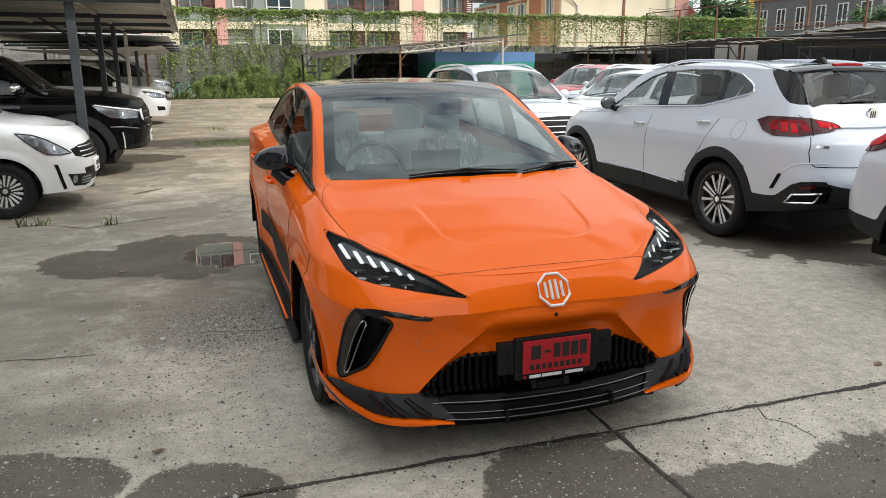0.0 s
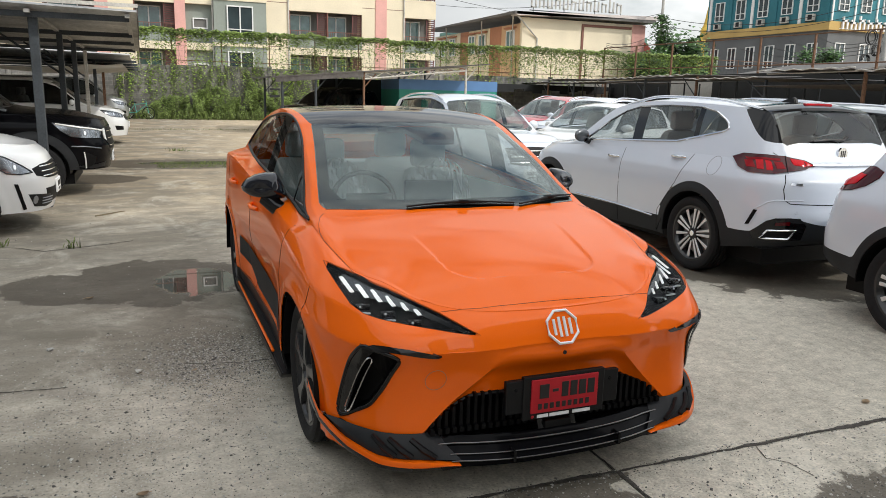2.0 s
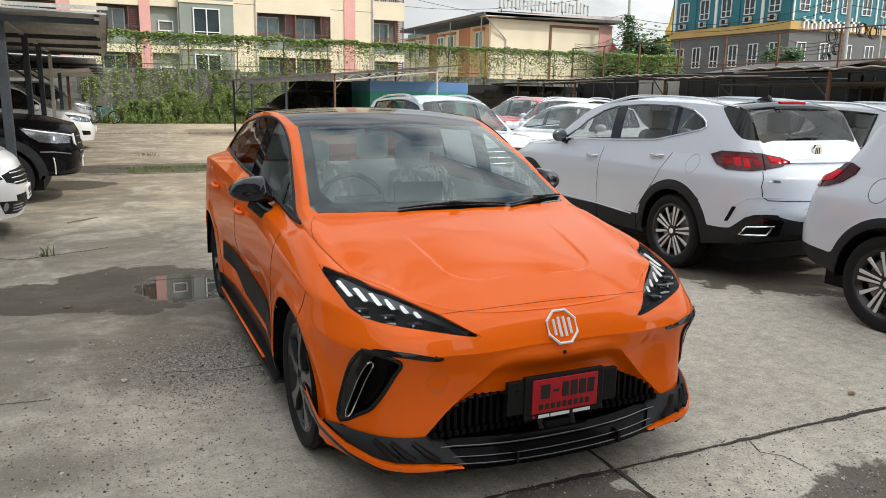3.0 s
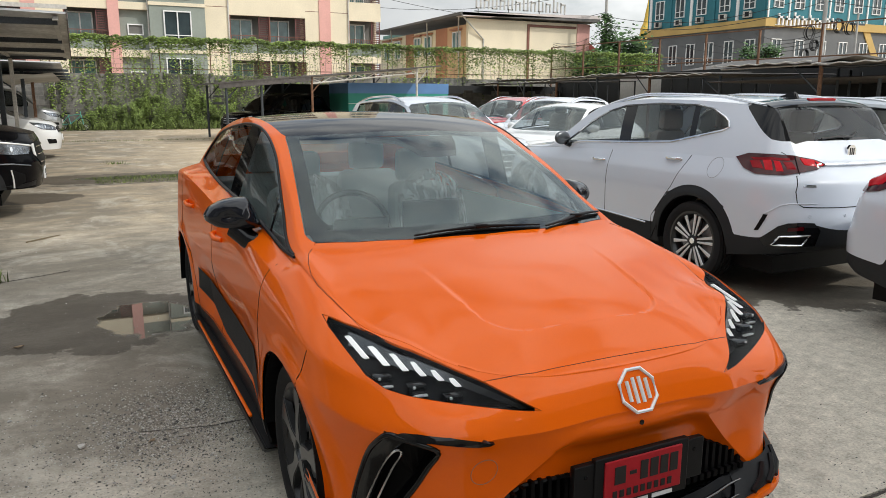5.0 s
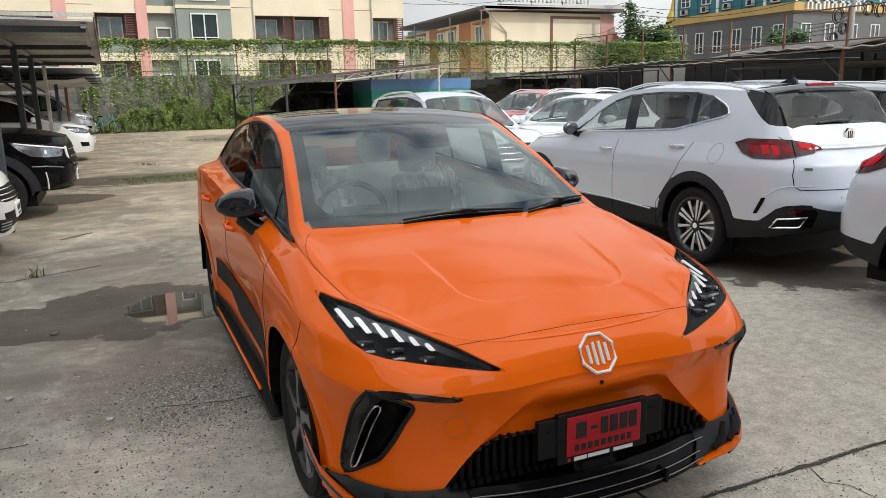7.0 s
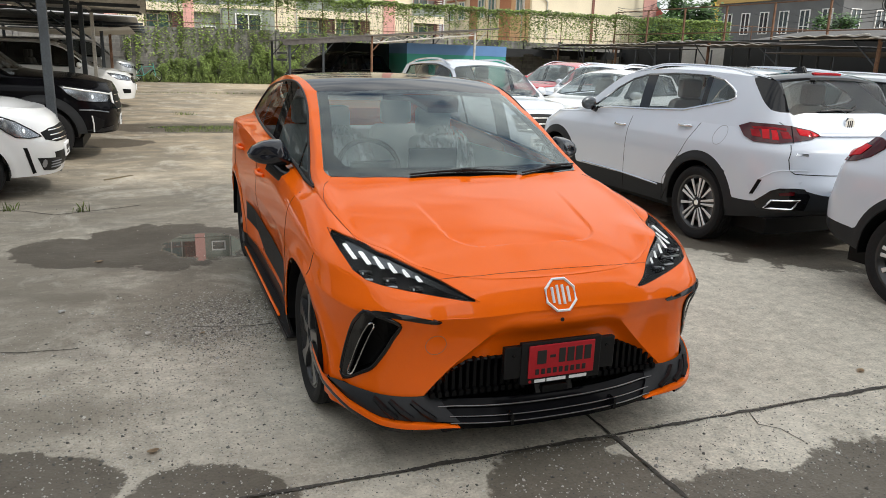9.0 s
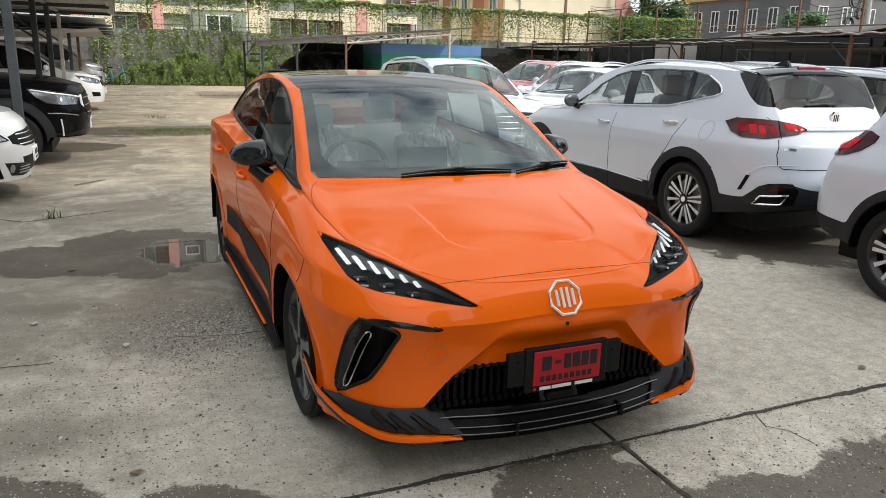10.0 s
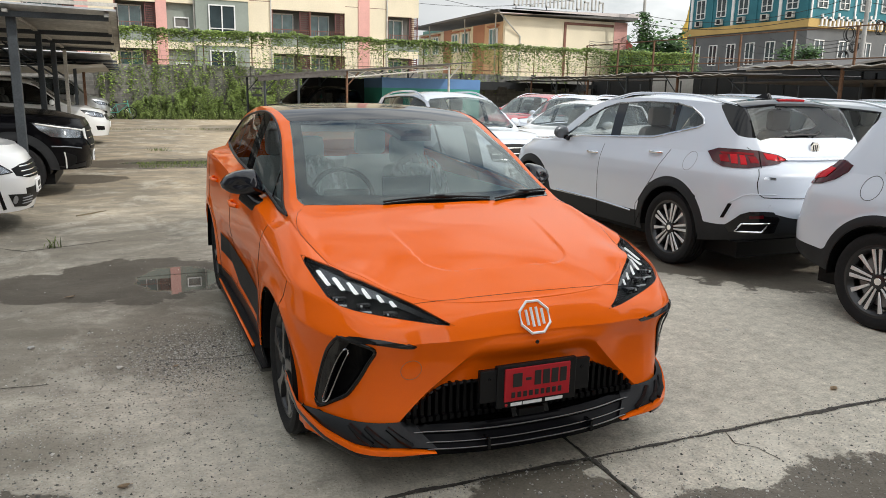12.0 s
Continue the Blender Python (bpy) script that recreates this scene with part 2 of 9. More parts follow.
# ---- materials ----
def mat(name, colour, rough=0.5, metal=0.0, coat=0.0, grain=0.0, grain_size=20.0, blotch=0.0, blotch_size=1.5, bump=0.0, bump_size=60.0, spec=0.5, island=0.0, each=0.0, rough_var=0.0):
    """A painted or solid surface with grain and blotches at two sizes."""
    m = bpy.data.materials.new(name)
    m.use_nodes = True
    n, l = m.node_tree.nodes, m.node_tree.links
    b = n["Principled BSDF"]
    b.inputs["Base Color"].default_value = (*colour, 1)
    b.inputs["Roughness"].default_value, b.inputs["Metallic"].default_value = rough, metal
    b.inputs["Coat Weight"].default_value, b.inputs["Coat Roughness"].default_value = coat, 0.03
    b.inputs["Specular IOR Level"].default_value = spec
    tc = n.new("ShaderNodeTexCoord")
    val = None

    def times(a, c):
        q = n.new("ShaderNodeMath")
        q.operation = "MULTIPLY"
        l.new(a, q.inputs[0])
        l.new(c, q.inputs[1])
        return q.outputs[0]

    def spread(src, amount):
        q = n.new("ShaderNodeMapRange")
        q.inputs["From Min"].default_value, q.inputs["From Max"].default_value = 0.25, 0.75
        q.inputs["To Min"].default_value, q.inputs["To Max"].default_value = 1 - amount, 1 + amount
        l.new(src, q.inputs["Value"])
        return q.outputs[0]

    for amount, size, detail in ((grain, grain_size, 6), (blotch, blotch_size, 4)):
        if amount:
            t = n.new("ShaderNodeTexNoise")
            t.inputs["Scale"].default_value, t.inputs["Detail"].default_value = size, detail
            l.new(tc.outputs["Object"], t.inputs["Vector"])
            v = spread(t.outputs["Fac"], amount)
            val = v if val is None else times(val, v)
            if rough_var and size == blotch_size:
                q = n.new("ShaderNodeMapRange")
                q.inputs["To Min"].default_value, q.inputs["To Max"].default_value = max(rough - rough_var, 0.02), min(rough + rough_var, 1)
                l.new(t.outputs["Fac"], q.inputs["Value"])
                l.new(q.outputs[0], b.inputs["Roughness"])
    if island:
        g = n.new("ShaderNodeNewGeometry")
        v = spread(g.outputs["Random Per Island"], island)
        val = v if val is None else times(val, v)
    if each:
        g = n.new("ShaderNodeObjectInfo")
        v = spread(g.outputs["Random"], each)
        val = v if val is None else times(val, v)
    if val is not None:
        mx = n.new("ShaderNodeMix")
        mx.data_type, mx.blend_type = "RGBA", "MULTIPLY"
        mx.inputs["Factor"].default_value = 1.0
        mx.inputs["A"].default_value = (*colour, 1)
        l.new(val, mx.inputs["B"])
        l.new(mx.outputs["Result"], b.inputs["Base Color"])
    if bump:
        t = n.new("ShaderNodeTexNoise")
        t.inputs["Scale"].default_value, t.inputs["Detail"].default_value = bump_size, 5
        l.new(tc.outputs["Object"], t.inputs["Vector"])
        u = n.new("ShaderNodeBump")
        u.inputs["Strength"].default_value, u.inputs["Distance"].default_value = bump, 0.01
        l.new(t.outputs["Fac"], u.inputs["Height"])
        l.new(u.outputs["Normal"], b.inputs["Normal"])
    return m


def glass(name, tint, gloss=1.0, sheen=(1, 1, 1)):
    """A thin pane: it lets light through, tinted, and mirrors by Fresnel."""
    m = bpy.data.materials.new(name)
    m.use_nodes = True
    n, l = m.node_tree.nodes, m.node_tree.links
    n.clear()
    t = n.new("ShaderNodeBsdfTransparent")
    t.inputs["Color"].default_value = (*tint, 1)
    g = n.new("ShaderNodeBsdfGlossy")
    g.inputs["Roughness"].default_value = 0.015
    g.inputs["Color"].default_value = (*sheen, 1)
    f = n.new("ShaderNodeFresnel")
    f.inputs["IOR"].default_value = 1.52
    k = n.new("ShaderNodeMath")
    k.operation = "MULTIPLY"
    k.inputs[1].default_value = gloss
    k.use_clamp = True
    x = n.new("ShaderNodeMixShader")
    o = n.new("ShaderNodeOutputMaterial")
    l.new(f.outputs[0], k.inputs[0])
    l.new(k.outputs[0], x.inputs[0])
    l.new(t.outputs[0], x.inputs[1])
    l.new(g.outputs[0], x.inputs[2])
    l.new(x.outputs[0], o.inputs["Surface"])
    return m


def hazy_glass(name, light_tone, amount):
    """A clear sheet with a thin pale film that paints haze into a window."""
    m = bpy.data.materials.new(name)
    m.use_nodes = True
    n, l = m.node_tree.nodes, m.node_tree.links
    n.clear()
    t, d = n.new("ShaderNodeBsdfTransparent"), n.new("ShaderNodeBsdfDiffuse")
    d.inputs["Color"].default_value = (*light_tone, 1)
    q, k = n.new("ShaderNodeTexNoise"), n.new("ShaderNodeMath")
    q.inputs["Scale"].default_value, q.inputs["Detail"].default_value = 3.0, 4
    k.operation = "MULTIPLY"
    k.inputs[1].default_value = amount * 2
    x, o = n.new("ShaderNodeMixShader"), n.new("ShaderNodeOutputMaterial")
    l.new(q.outputs["Fac"], k.inputs[0])
    l.new(k.outputs[0], x.inputs[0])
    l.new(t.outputs[0], x.inputs[1])
    l.new(d.outputs[0], x.inputs[2])
    l.new(x.outputs[0], o.inputs["Surface"])
    return m


def lamp_mat(name, colour, strength):
    m = bpy.data.materials.new(name)
    m.use_nodes = True
    b = m.node_tree.nodes["Principled BSDF"]
    b.inputs["Base Color"].default_value = (*colour, 1)
    b.inputs["Emission Color"].default_value = (*colour, 1)
    b.inputs["Emission Strength"].default_value = strength
    return m


ORANGE = mat("orange_car_paint", (0.95, 0.150, 0.003), 0.4, 0.0, 0.62, grain=0.05, grain_size=900, blotch=0.03, blotch_size=0.8, spec=0.02)
SEAMGREY = mat("grey_seam", (0.26, 0.27, 0.29), 0.6, blotch=0.1)
WHITE = mat("white_car_paint", (0.64, 0.69, 0.77), 0.35, 0.0, 1.0, blotch=0.03, blotch_size=1.2)
PEARL = mat("pearl_white_car_paint", (0.76, 0.77, 0.77), 0.35, 0.0, 1.0, blotch=0.03, blotch_size=1.2)
SILVER = mat("silver_car_paint", (0.52, 0.54, 0.56), 0.3, 0.7, 1.0, blotch=0.04)
BLACKCAR = mat("black_car_paint", (0.003, 0.003, 0.004), 0.25, 0.0, 0.16, spec=0.03, blotch=0.1)
GREYCAR = mat("grey_car_paint", (0.09, 0.10, 0.11), 0.3, 0.5, 1.0, blotch=0.05)
REDCAR = mat("red_car_paint", (0.50, 0.02, 0.03), 0.3, 0.1, 1.0, blotch=0.05)
GLOSS = mat("gloss_black_plastic", (0.006, 0.006, 0.007), 0.06, 0, 0.2, blotch=0.1, spec=0.3)
EDGEGLOSS = mat("polished_black_edge", (0.02, 0.02, 0.022), 0.14, 0.0, 1.0, blotch=0.1, spec=1.0)
FRIT = mat("black_glass_border", (0.006, 0.0065, 0.008), 0.6, blotch=0.05, spec=0.1)
SCREENBOX = mat("dark_reddish_plastic", (0.055, 0.035, 0.033), 0.5, blotch=0.05, spec=0.2)
SCREEN = mat("dark_screen_glass", (0.035, 0.042, 0.048), 0.10, 0, 0.3, blotch=0.1)
SPLIT = mat("black_lacquered_splitter", (0.004, 0.004, 0.005), 0.09, 0, 0, spec=0.05, blotch=0.1)
# black mirror shells, with the blue of reflected sky put into the colour
MIRRORBLACK = mat("sky_tinged_black_lacquer", (0.007, 0.008, 0.014), 0.12, 0, 0.6, blotch=0.05, spec=0.3)
SATIN = mat("satin_black_plastic", (0.008, 0.008, 0.009), 0.38, 0, 0, grain=0.15, grain_size=200, bump=0.05, bump_size=400, spec=0.25)
MATT = mat("matt_black_plastic", (0.013, 0.0145, 0.017), 0.55, 0, 0, grain=0.15, grain_size=120, bump=0.08, bump_size=300, spec=0.35)
DEEP = mat("dark_cavity_plastic", (0.004, 0.004, 0.0045), 0.5, blotch=0.1, spec=0.15)
RUBBER = mat("tyre_rubber", (0.011, 0.011, 0.012), 0.75, spec=0.3, grain=0.25, grain_size=60, blotch=0.2, blotch_size=6, bump=0.15, bump_size=150)
BADGE = mat("bright_badge_metal", (0.86, 0.86, 0.85), 0.3, 0.25, 0.3, blotch=0.05)
CHROME = mat("chrome", (0.82, 0.83, 0.85), 0.12, 1.0, grain=0.03, grain_size=40)
ALLOY = mat("machined_alloy", (0.78, 0.78, 0.79), 0.35, 0.6, grain=0.08, grain_size=80)
DARKALLOY = mat("dark_grey_alloy", (0.24, 0.24, 0.25), 0.3, 0.25, 0.3, grain=0.1, grain_size=60)
BLADEALLOY = mat("smoked_grey_alloy", (0.085, 0.088, 0.092), 0.28, 0.5, 0.4, grain=0.1, grain_size=60)
BLACKALLOY = mat("black_alloy", (0.02, 0.02, 0.022), 0.3, 0.3, 0.3, grain=0.1, grain_size=60)
PANE = glass("windscreen_glass", (0.93, 0.985, 0.97), 1.35, (0.92, 1.0, 0.99))
HAZYPANE = hazy_glass("hazy_inner_glass", (0.80, 0.90, 0.88), 0.085)
TINT = glass("tinted_window_glass", (0.86, 0.90, 0.90), 0.6)
MIDTINT = glass("grey_tinted_window_glass", (0.72, 0.76, 0.76), 0.8)
DARKTINT = glass("dark_tinted_window_glass", (0.22, 0.24, 0.245), 1.1)
LENS = glass("clear_lamp_lens", (0.90, 0.92, 0.93), 0.18)
REDLENS = mat("red_lamp_lens", (0.55, 0.002, 0.010), 0.12, 0, 0.0, spec=0.2, blotch=0.25, blotch_size=9)
MIDRED = mat("mid_red_lamp_lens", (0.26, 0.001, 0.006), 0.12, 0, 0.0, spec=0.2, blotch=0.3, blotch_size=12)
DARKRED = mat("dark_red_lamp_lens", (0.055, 0.001, 0.003), 0.08, 0, 0.3, spec=0.3, blotch=0.2, blotch_size=9)
DAYLAMP = lamp_mat("daytime_lamp", (1.0, 0.99, 0.97), 0.75)
LAMPGREY = mat("bright_lamp_reflector", (0.25, 0.26, 0.28), 0.2, 0.75, blotch=0.5, blotch_size=9)
BEZEL = mat("smoked_lamp_bezel", (0.10, 0.105, 0.11), 0.22, 0.6, grain=0.1, grain_size=80)
SEATCLOTH = mat("dark_seat_fabric", (0.17, 0.18, 0.185), 0.85, grain=0.2, grain_size=150, bump=0.2, bump_size=200)
# dark cabin fabric made pale: brightness behind the glass is put into its colour
CABINGREY = mat("lightened_cabin_fabric", (0.56, 0.62, 0.62), 0.8, grain=0.2, grain_size=150, bump=0.2, bump_size=200)
PALESEAT = mat("pale_seat_leather", (0.42, 0.40, 0.37), 0.6, grain=0.1, grain_size=60)


def plastic_film(name):
    """Crumpled clear film: mostly clear; its shine is painted as white streaks along its folds."""
    m = bpy.data.materials.new(name)
    m.use_nodes = True
    n, l = m.node_tree.nodes, m.node_tree.links
    b, o = n["Principled BSDF"], n["Material Output"]
    b.inputs["Base Color"].default_value, b.inputs["Roughness"].default_value = (0.85, 0.88, 0.9, 1), 0.2
    tc, t, r = n.new("ShaderNodeTexCoord"), n.new("ShaderNodeTexNoise"), n.new("ShaderNodeValToRGB")
    mp = n.new("ShaderNodeMapping")
    mp.inputs["Scale"].default_value = (2.2, 1.0, 0.7)
    t.inputs["Scale"].default_value, t.inputs["Detail"].default_value, t.inputs["Distortion"].default_value = 9.0, 5, 1.2
    r.color_ramp.elements[0].position, r.color_ramp.elements[1].position = 0.47, 0.60
    r.color_ramp.elements[0].color, r.color_ramp.elements[1].color = (0.22, 0.22, 0.22, 1), (0.90, 0.90, 0.90, 1)
    l.new(tc.outputs["Object"], mp.inputs["Vector"])
    l.new(mp.outputs[0], t.inputs["Vector"])
    l.new(t.outputs["Fac"], r.inputs["Fac"])
    l.new(r.outputs["Color"], b.inputs["Alpha"])
    return m


WRAP = plastic_film("clear_plastic_wrap")
PLATE_RED = mat("red_number_plate", (0.42, 0.007, 0.016), 0.35, grain=0.06, grain_size=60, blotch=0.1, blotch_size=12)
INK = mat("black_paint_marks", (0.015, 0.013, 0.013), 0.5, blotch=0.1)
WHITEMARK = mat("white_paint_marks", (0.8, 0.8, 0.8), 0.5, blotch=0.05)
CABLE = mat("black_cable", (0.02, 0.02, 0.02), 0.6, blotch=0.1)
STEEL = mat("painted_grey_steel_post", (0.05, 0.058, 0.066), 0.55, 0.2, grain=0.25, grain_size=40, blotch=0.3, blotch_size=3, bump=0.1)
RUST = mat("rusty_steel", (0.16, 0.085, 0.05), 0.8, 0.1, grain=0.4, grain_size=30, blotch=0.4, blotch_size=3, bump=0.2)
PALESTEEL = mat("pale_painted_steel", (0.52, 0.50, 0.46), 0.6, 0.1, grain=0.2, grain_size=30, blotch=0.3, blotch_size=2)
ROOFSHEET = mat("bare_corrugated_roof_sheet", (0.52, 0.515, 0.50), 0.38, 0.45, grain=0.2, grain_size=14, blotch=0.3, blotch_size=1.1, rough_var=0.12)
SHEET = mat("weathered_corrugated_sheet", (0.40, 0.39, 0.37), 0.55, 0.3, grain=0.25, grain_size=14, blotch=0.3, blotch_size=1.1, rough_var=0.15)
DARKSHEET = mat("dark_rusted_corrugated_sheet", (0.105, 0.095, 0.09), 0.7, 0.2, grain=0.3, grain_size=12, blotch=0.35, blotch_size=0.8)
NET = mat("black_shade_net", (0.018, 0.019, 0.02), 0.9, grain=0.3, grain_size=40, blotch=0.3, blotch_size=1.0)
CREAM = mat("cream_render", (0.77, 0.68, 0.51), 0.85, grain=0.05, grain_size=12, blotch=0.10, blotch_size=0.5, bump=0.1)
PINK = mat("pink_render", (0.70, 0.38, 0.335), 0.85, grain=0.05, grain_size=12, blotch=0.12, blotch_size=0.5, bump=0.1)
SAGE = mat("grey_green_render", (0.27, 0.30, 0.265), 0.85, grain=0.05, grain_size=12, blotch=0.12, blotch_size=0.5, bump=0.1)
# cream render of the hall's side, with its shade put into the colour
CREAMSHADE = mat("shaded_cream_render", (0.62, 0.40, 0.24), 0.85, grain=0.05, grain_size=12, blotch=0.1, blotch_size=0.5)
BROWN = mat("brown_painted_trim", (0.20, 0.085, 0.06), 0.7, grain=0.1, grain_size=12, blotch=0.15, blotch_size=1)
TERRACOTTA = mat("terracotta_render", (0.42, 0.19, 0.11), 0.8, grain=0.08, grain_size=12, blotch=0.12, blotch_size=0.5)
GREYWALL = mat("dark_grey_render", (0.13, 0.135, 0.14), 0.85, grain=0.08, grain_size=12, blotch=0.15, blotch_size=0.5)
TEAL = mat("teal_painted_wall", (0.035, 0.17, 0.21), 0.8, grain=0.08, grain_size=12, blotch=0.12, blotch_size=0.5)
OCHRE = mat("ochre_painted_band", (0.50, 0.34, 0.12), 0.8, grain=0.06, grain_size=12, blotch=0.12, blotch_size=0.5)
FRAMEWHITE = mat("white_window_frame", (0.78, 0.78, 0.77), 0.5, blotch=0.06, blotch_size=3)
DARKPANE = mat("dark_window_pane", (0.03, 0.045, 0.05), 0.08, 0, 0.3, blotch=0.3, blotch_size=1.5)
TEALPANE = mat("curtained_green_window_pane", (0.11, 0.20, 0.20), 0.1, 0, 0.3, grain=0.25, grain_size=3, blotch=0.3, blotch_size=1.2)
# balcony back walls and vent openings: the recesses' shade is put into this colour
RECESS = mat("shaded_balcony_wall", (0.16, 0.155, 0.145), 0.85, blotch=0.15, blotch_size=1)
LOUVRE = mat("maroon_louvre", (0.14, 0.055, 0.05), 0.7, blotch=0.15, blotch_size=2)
ROOFTILE = mat("weathered_roof_sheet", (0.12, 0.115, 0.11), 0.8, grain=0.2, grain_size=8, blotch=0.25, blotch_size=0.7)
PALEROOF = mat("pale_roof_edge", (0.58, 0.52, 0.50), 0.7, blotch=0.12)
GOLD = mat("gold_leaf", (0.75, 0.48, 0.09), 0.3, 0.8, grain=0.2, grain_size=2)
BLUESHEET = mat("blue_painted_sheet", (0.10, 0.22, 0.45), 0.55, blotch=0.12, blotch_size=1)
GREENSHEET = mat("green_painted_sheet", (0.03, 0.27, 0.22), 0.55, blotch=0.12, blotch_size=1)
BARK = mat("bark", (0.12, 0.09, 0.06), 0.9, grain=0.3, grain_size=20, blotch=0.2, bump=0.4)
LEAF = mat("vine_leaves", (0.165, 0.235, 0.045), 0.6, island=0.45, blotch=0.35, blotch_size=0.7)
BUSH = mat("bush_leaves", (0.165, 0.225, 0.055), 0.6, island=0.45, blotch=0.35, blotch_size=0.9)
DRYVINE = mat("dry_vine_stems", (0.17, 0.14, 0.09), 0.9, island=0.3, blotch=0.2)
TREELEAF = mat("tree_leaves", (0.05, 0.11, 0.025), 0.6, island=0.45, blotch=0.3, blotch_size=1)
GRASS = mat("grass_blades", (0.12, 0.16, 0.04), 0.7, island=0.5, blotch=0.3)
GRAVEL = mat("gravel", (0.34, 0.33, 0.305), 0.9, island=0.7, grain=0.2, grain_size=60)
DRYLEAF = mat("dry_fallen_leaf", (0.34, 0.25, 0.16), 0.8, island=0.4, grain=0.2, grain_size=60)
BLOCKWALL = mat("stained_concrete_wall", (0.185, 0.18, 0.17), 0.9, grain=0.25, grain_size=6, blotch=0.5, blotch_size=0.45, bump=0.4, bump_size=20)


def block_courses(m, width=0.40, height=0.20):
    """Lays mortar joints of plain blocks over a wall's material."""
    n, l = m.node_tree.nodes, m.node_tree.links
    b = n["Principled BSDF"]
    was = b.inputs["Base Color"].links[0].from_socket
    tc, mp, br, mx = n.new("ShaderNodeTexCoord"), n.new("ShaderNodeMapping"), n.new("ShaderNodeTexBrick"), n.new("ShaderNodeMix")
    mp.inputs["Rotation"].default_value = (radians(90), 0, 0)
    for key, v in (("Scale", 1.0), ("Mortar Size", 0.012), ("Mortar Smooth", 0.3), ("Brick Width", width), ("Row Height", height)):
        br.inputs[key].default_value = v
    br.inputs["Color1"].default_value, br.inputs["Color2"].default_value, br.inputs["Mortar"].default_value = (0.78, 0.78, 0.78, 1), (1.12, 1.11, 1.08, 1), (1.28, 1.26, 1.2, 1)
    mx.data_type, mx.blend_type = "RGBA", "MULTIPLY"
    mx.inputs["Factor"].default_value = 1.0
    l.new(tc.outputs["Object"], mp.inputs["Vector"])
    l.new(mp.outputs[0], br.inputs["Vector"])
    l.new(was, mx.inputs["A"])
    l.new(br.outputs["Color"], mx.inputs["B"])
    l.new(mx.outputs["Result"], b.inputs["Base Color"])


block_courses(BLOCKWALL)
DIRT = mat("dark_joint_dirt", (0.050, 0.045, 0.038), 0.9, grain=0.4, grain_size=30, blotch=0.3, blotch_size=3, bump=0.4)
CONCRETE2 = mat("pale_concrete", (0.42, 0.41, 0.39), 0.85, grain=0.12, grain_size=10, blotch=0.2, blotch_size=0.4, bump=0.2)


def concrete_yard():
    """Worn yard concrete: grain, trowel streaks, large stains, damp patches, painted shade under cars and one still
    puddle.
    """
    m = bpy.data.materials.new("worn_yard_concrete")
    m.use_nodes = True
    n, l = m.node_tree.nodes, m.node_tree.links
    b = n["Principled BSDF"]
    geo = n.new("ShaderNodeNewGeometry")

    def node(kind, **inputs):
        q = n.new(kind)
        for k, v in inputs.items():
            q.inputs[k.replace("_", " ")].default_value = v
        return q

    def math_(op, a, c=None):
        q = n.new("ShaderNodeMath")
        q.operation = op
        for k, v in enumerate((a, c)):
            if v is None:
                continue
            if isinstance(v, (int, float)):
                q.inputs[k].default_value = v
            else:
                l.new(v, q.inputs[k])
        return q.outputs[0]

    def noise_(scale, detail=5, rough=0.55, stretch=(1, 1, 1), warp=0.0):
        mp = node("ShaderNodeMapping")
        mp.inputs["Scale"].default_value = stretch
        l.new(geo.outputs["Position"], mp.inputs["Vector"])
        t = node("ShaderNodeTexNoise", Scale=scale, Detail=detail, Roughness=rough, Distortion=warp)
        l.new(mp.outputs[0], t.inputs["Vector"])
        return t

    def ramp(src, p0, p1, c0=(0, 0, 0, 1), c1=(1, 1, 1, 1)):
        q = n.new("ShaderNodeValToRGB")
        q.color_ramp.elements[0].position, q.color_ramp.elements[1].position = p0, p1
        q.color_ramp.elements[0].color, q.color_ramp.elements[1].color = c0, c1
        l.new(src, q.inputs[0])
        return q.outputs[0]

    def mix(fac, a, c, blend="MIX"):
        q = n.new("ShaderNodeMix")
        q.data_type, q.blend_type = "RGBA", blend
        for key, v in (("Factor", fac), ("A", a), ("B", c)):
            if isinstance(v, (int, float)):
                q.inputs[key].default_value = v
            elif isinstance(v, tuple):
                q.inputs[key].default_value = v
            else:
                l.new(v, q.inputs[key])
        return q.outputs["Result"]

    sep = n.new("ShaderNodeSeparateXYZ")
    edge = noise_(2.2, 6, 0.6)
    edge2 = noise_(7.0, 8, 0.65)
    wob = math_("ADD", math_("MULTIPLY", math_("SUBTRACT", edge.outputs["Fac"], 0.5), 0.85), math_("MULTIPLY", math_("SUBTRACT", edge2.outputs["Fac"], 0.5), 0.55))
    l.new(geo.outputs["Position"], sep.inputs[0])

    def spots(rows, soft):
        """Ragged ovals (x, y, half-length, half-width): 1 inside, 0 outside."""
        best = None
        for cx, cy, rx, ry in rows:
            u = math_("POWER", math_("DIVIDE", math_("SUBTRACT", sep.outputs[0], cx), rx), 2.0)
            v = math_("POWER", math_("DIVIDE", math_("SUBTRACT", sep.outputs[1], cy), ry), 2.0)
            d = math_("SUBTRACT", 1.0, math_("SQRT", math_("ADD", u, v)))
            best = d if best is None else math_("MAXIMUM", best, d)
        q = n.new("ShaderNodeMapRange")
        q.interpolation_type = "SMOOTHSTEP"
        q.inputs["From Min"].default_value, q.inputs["From Max"].default_value = -soft, soft
        l.new(math_("ADD", best, wob), q.inputs["Value"])
        return q.outputs[0]

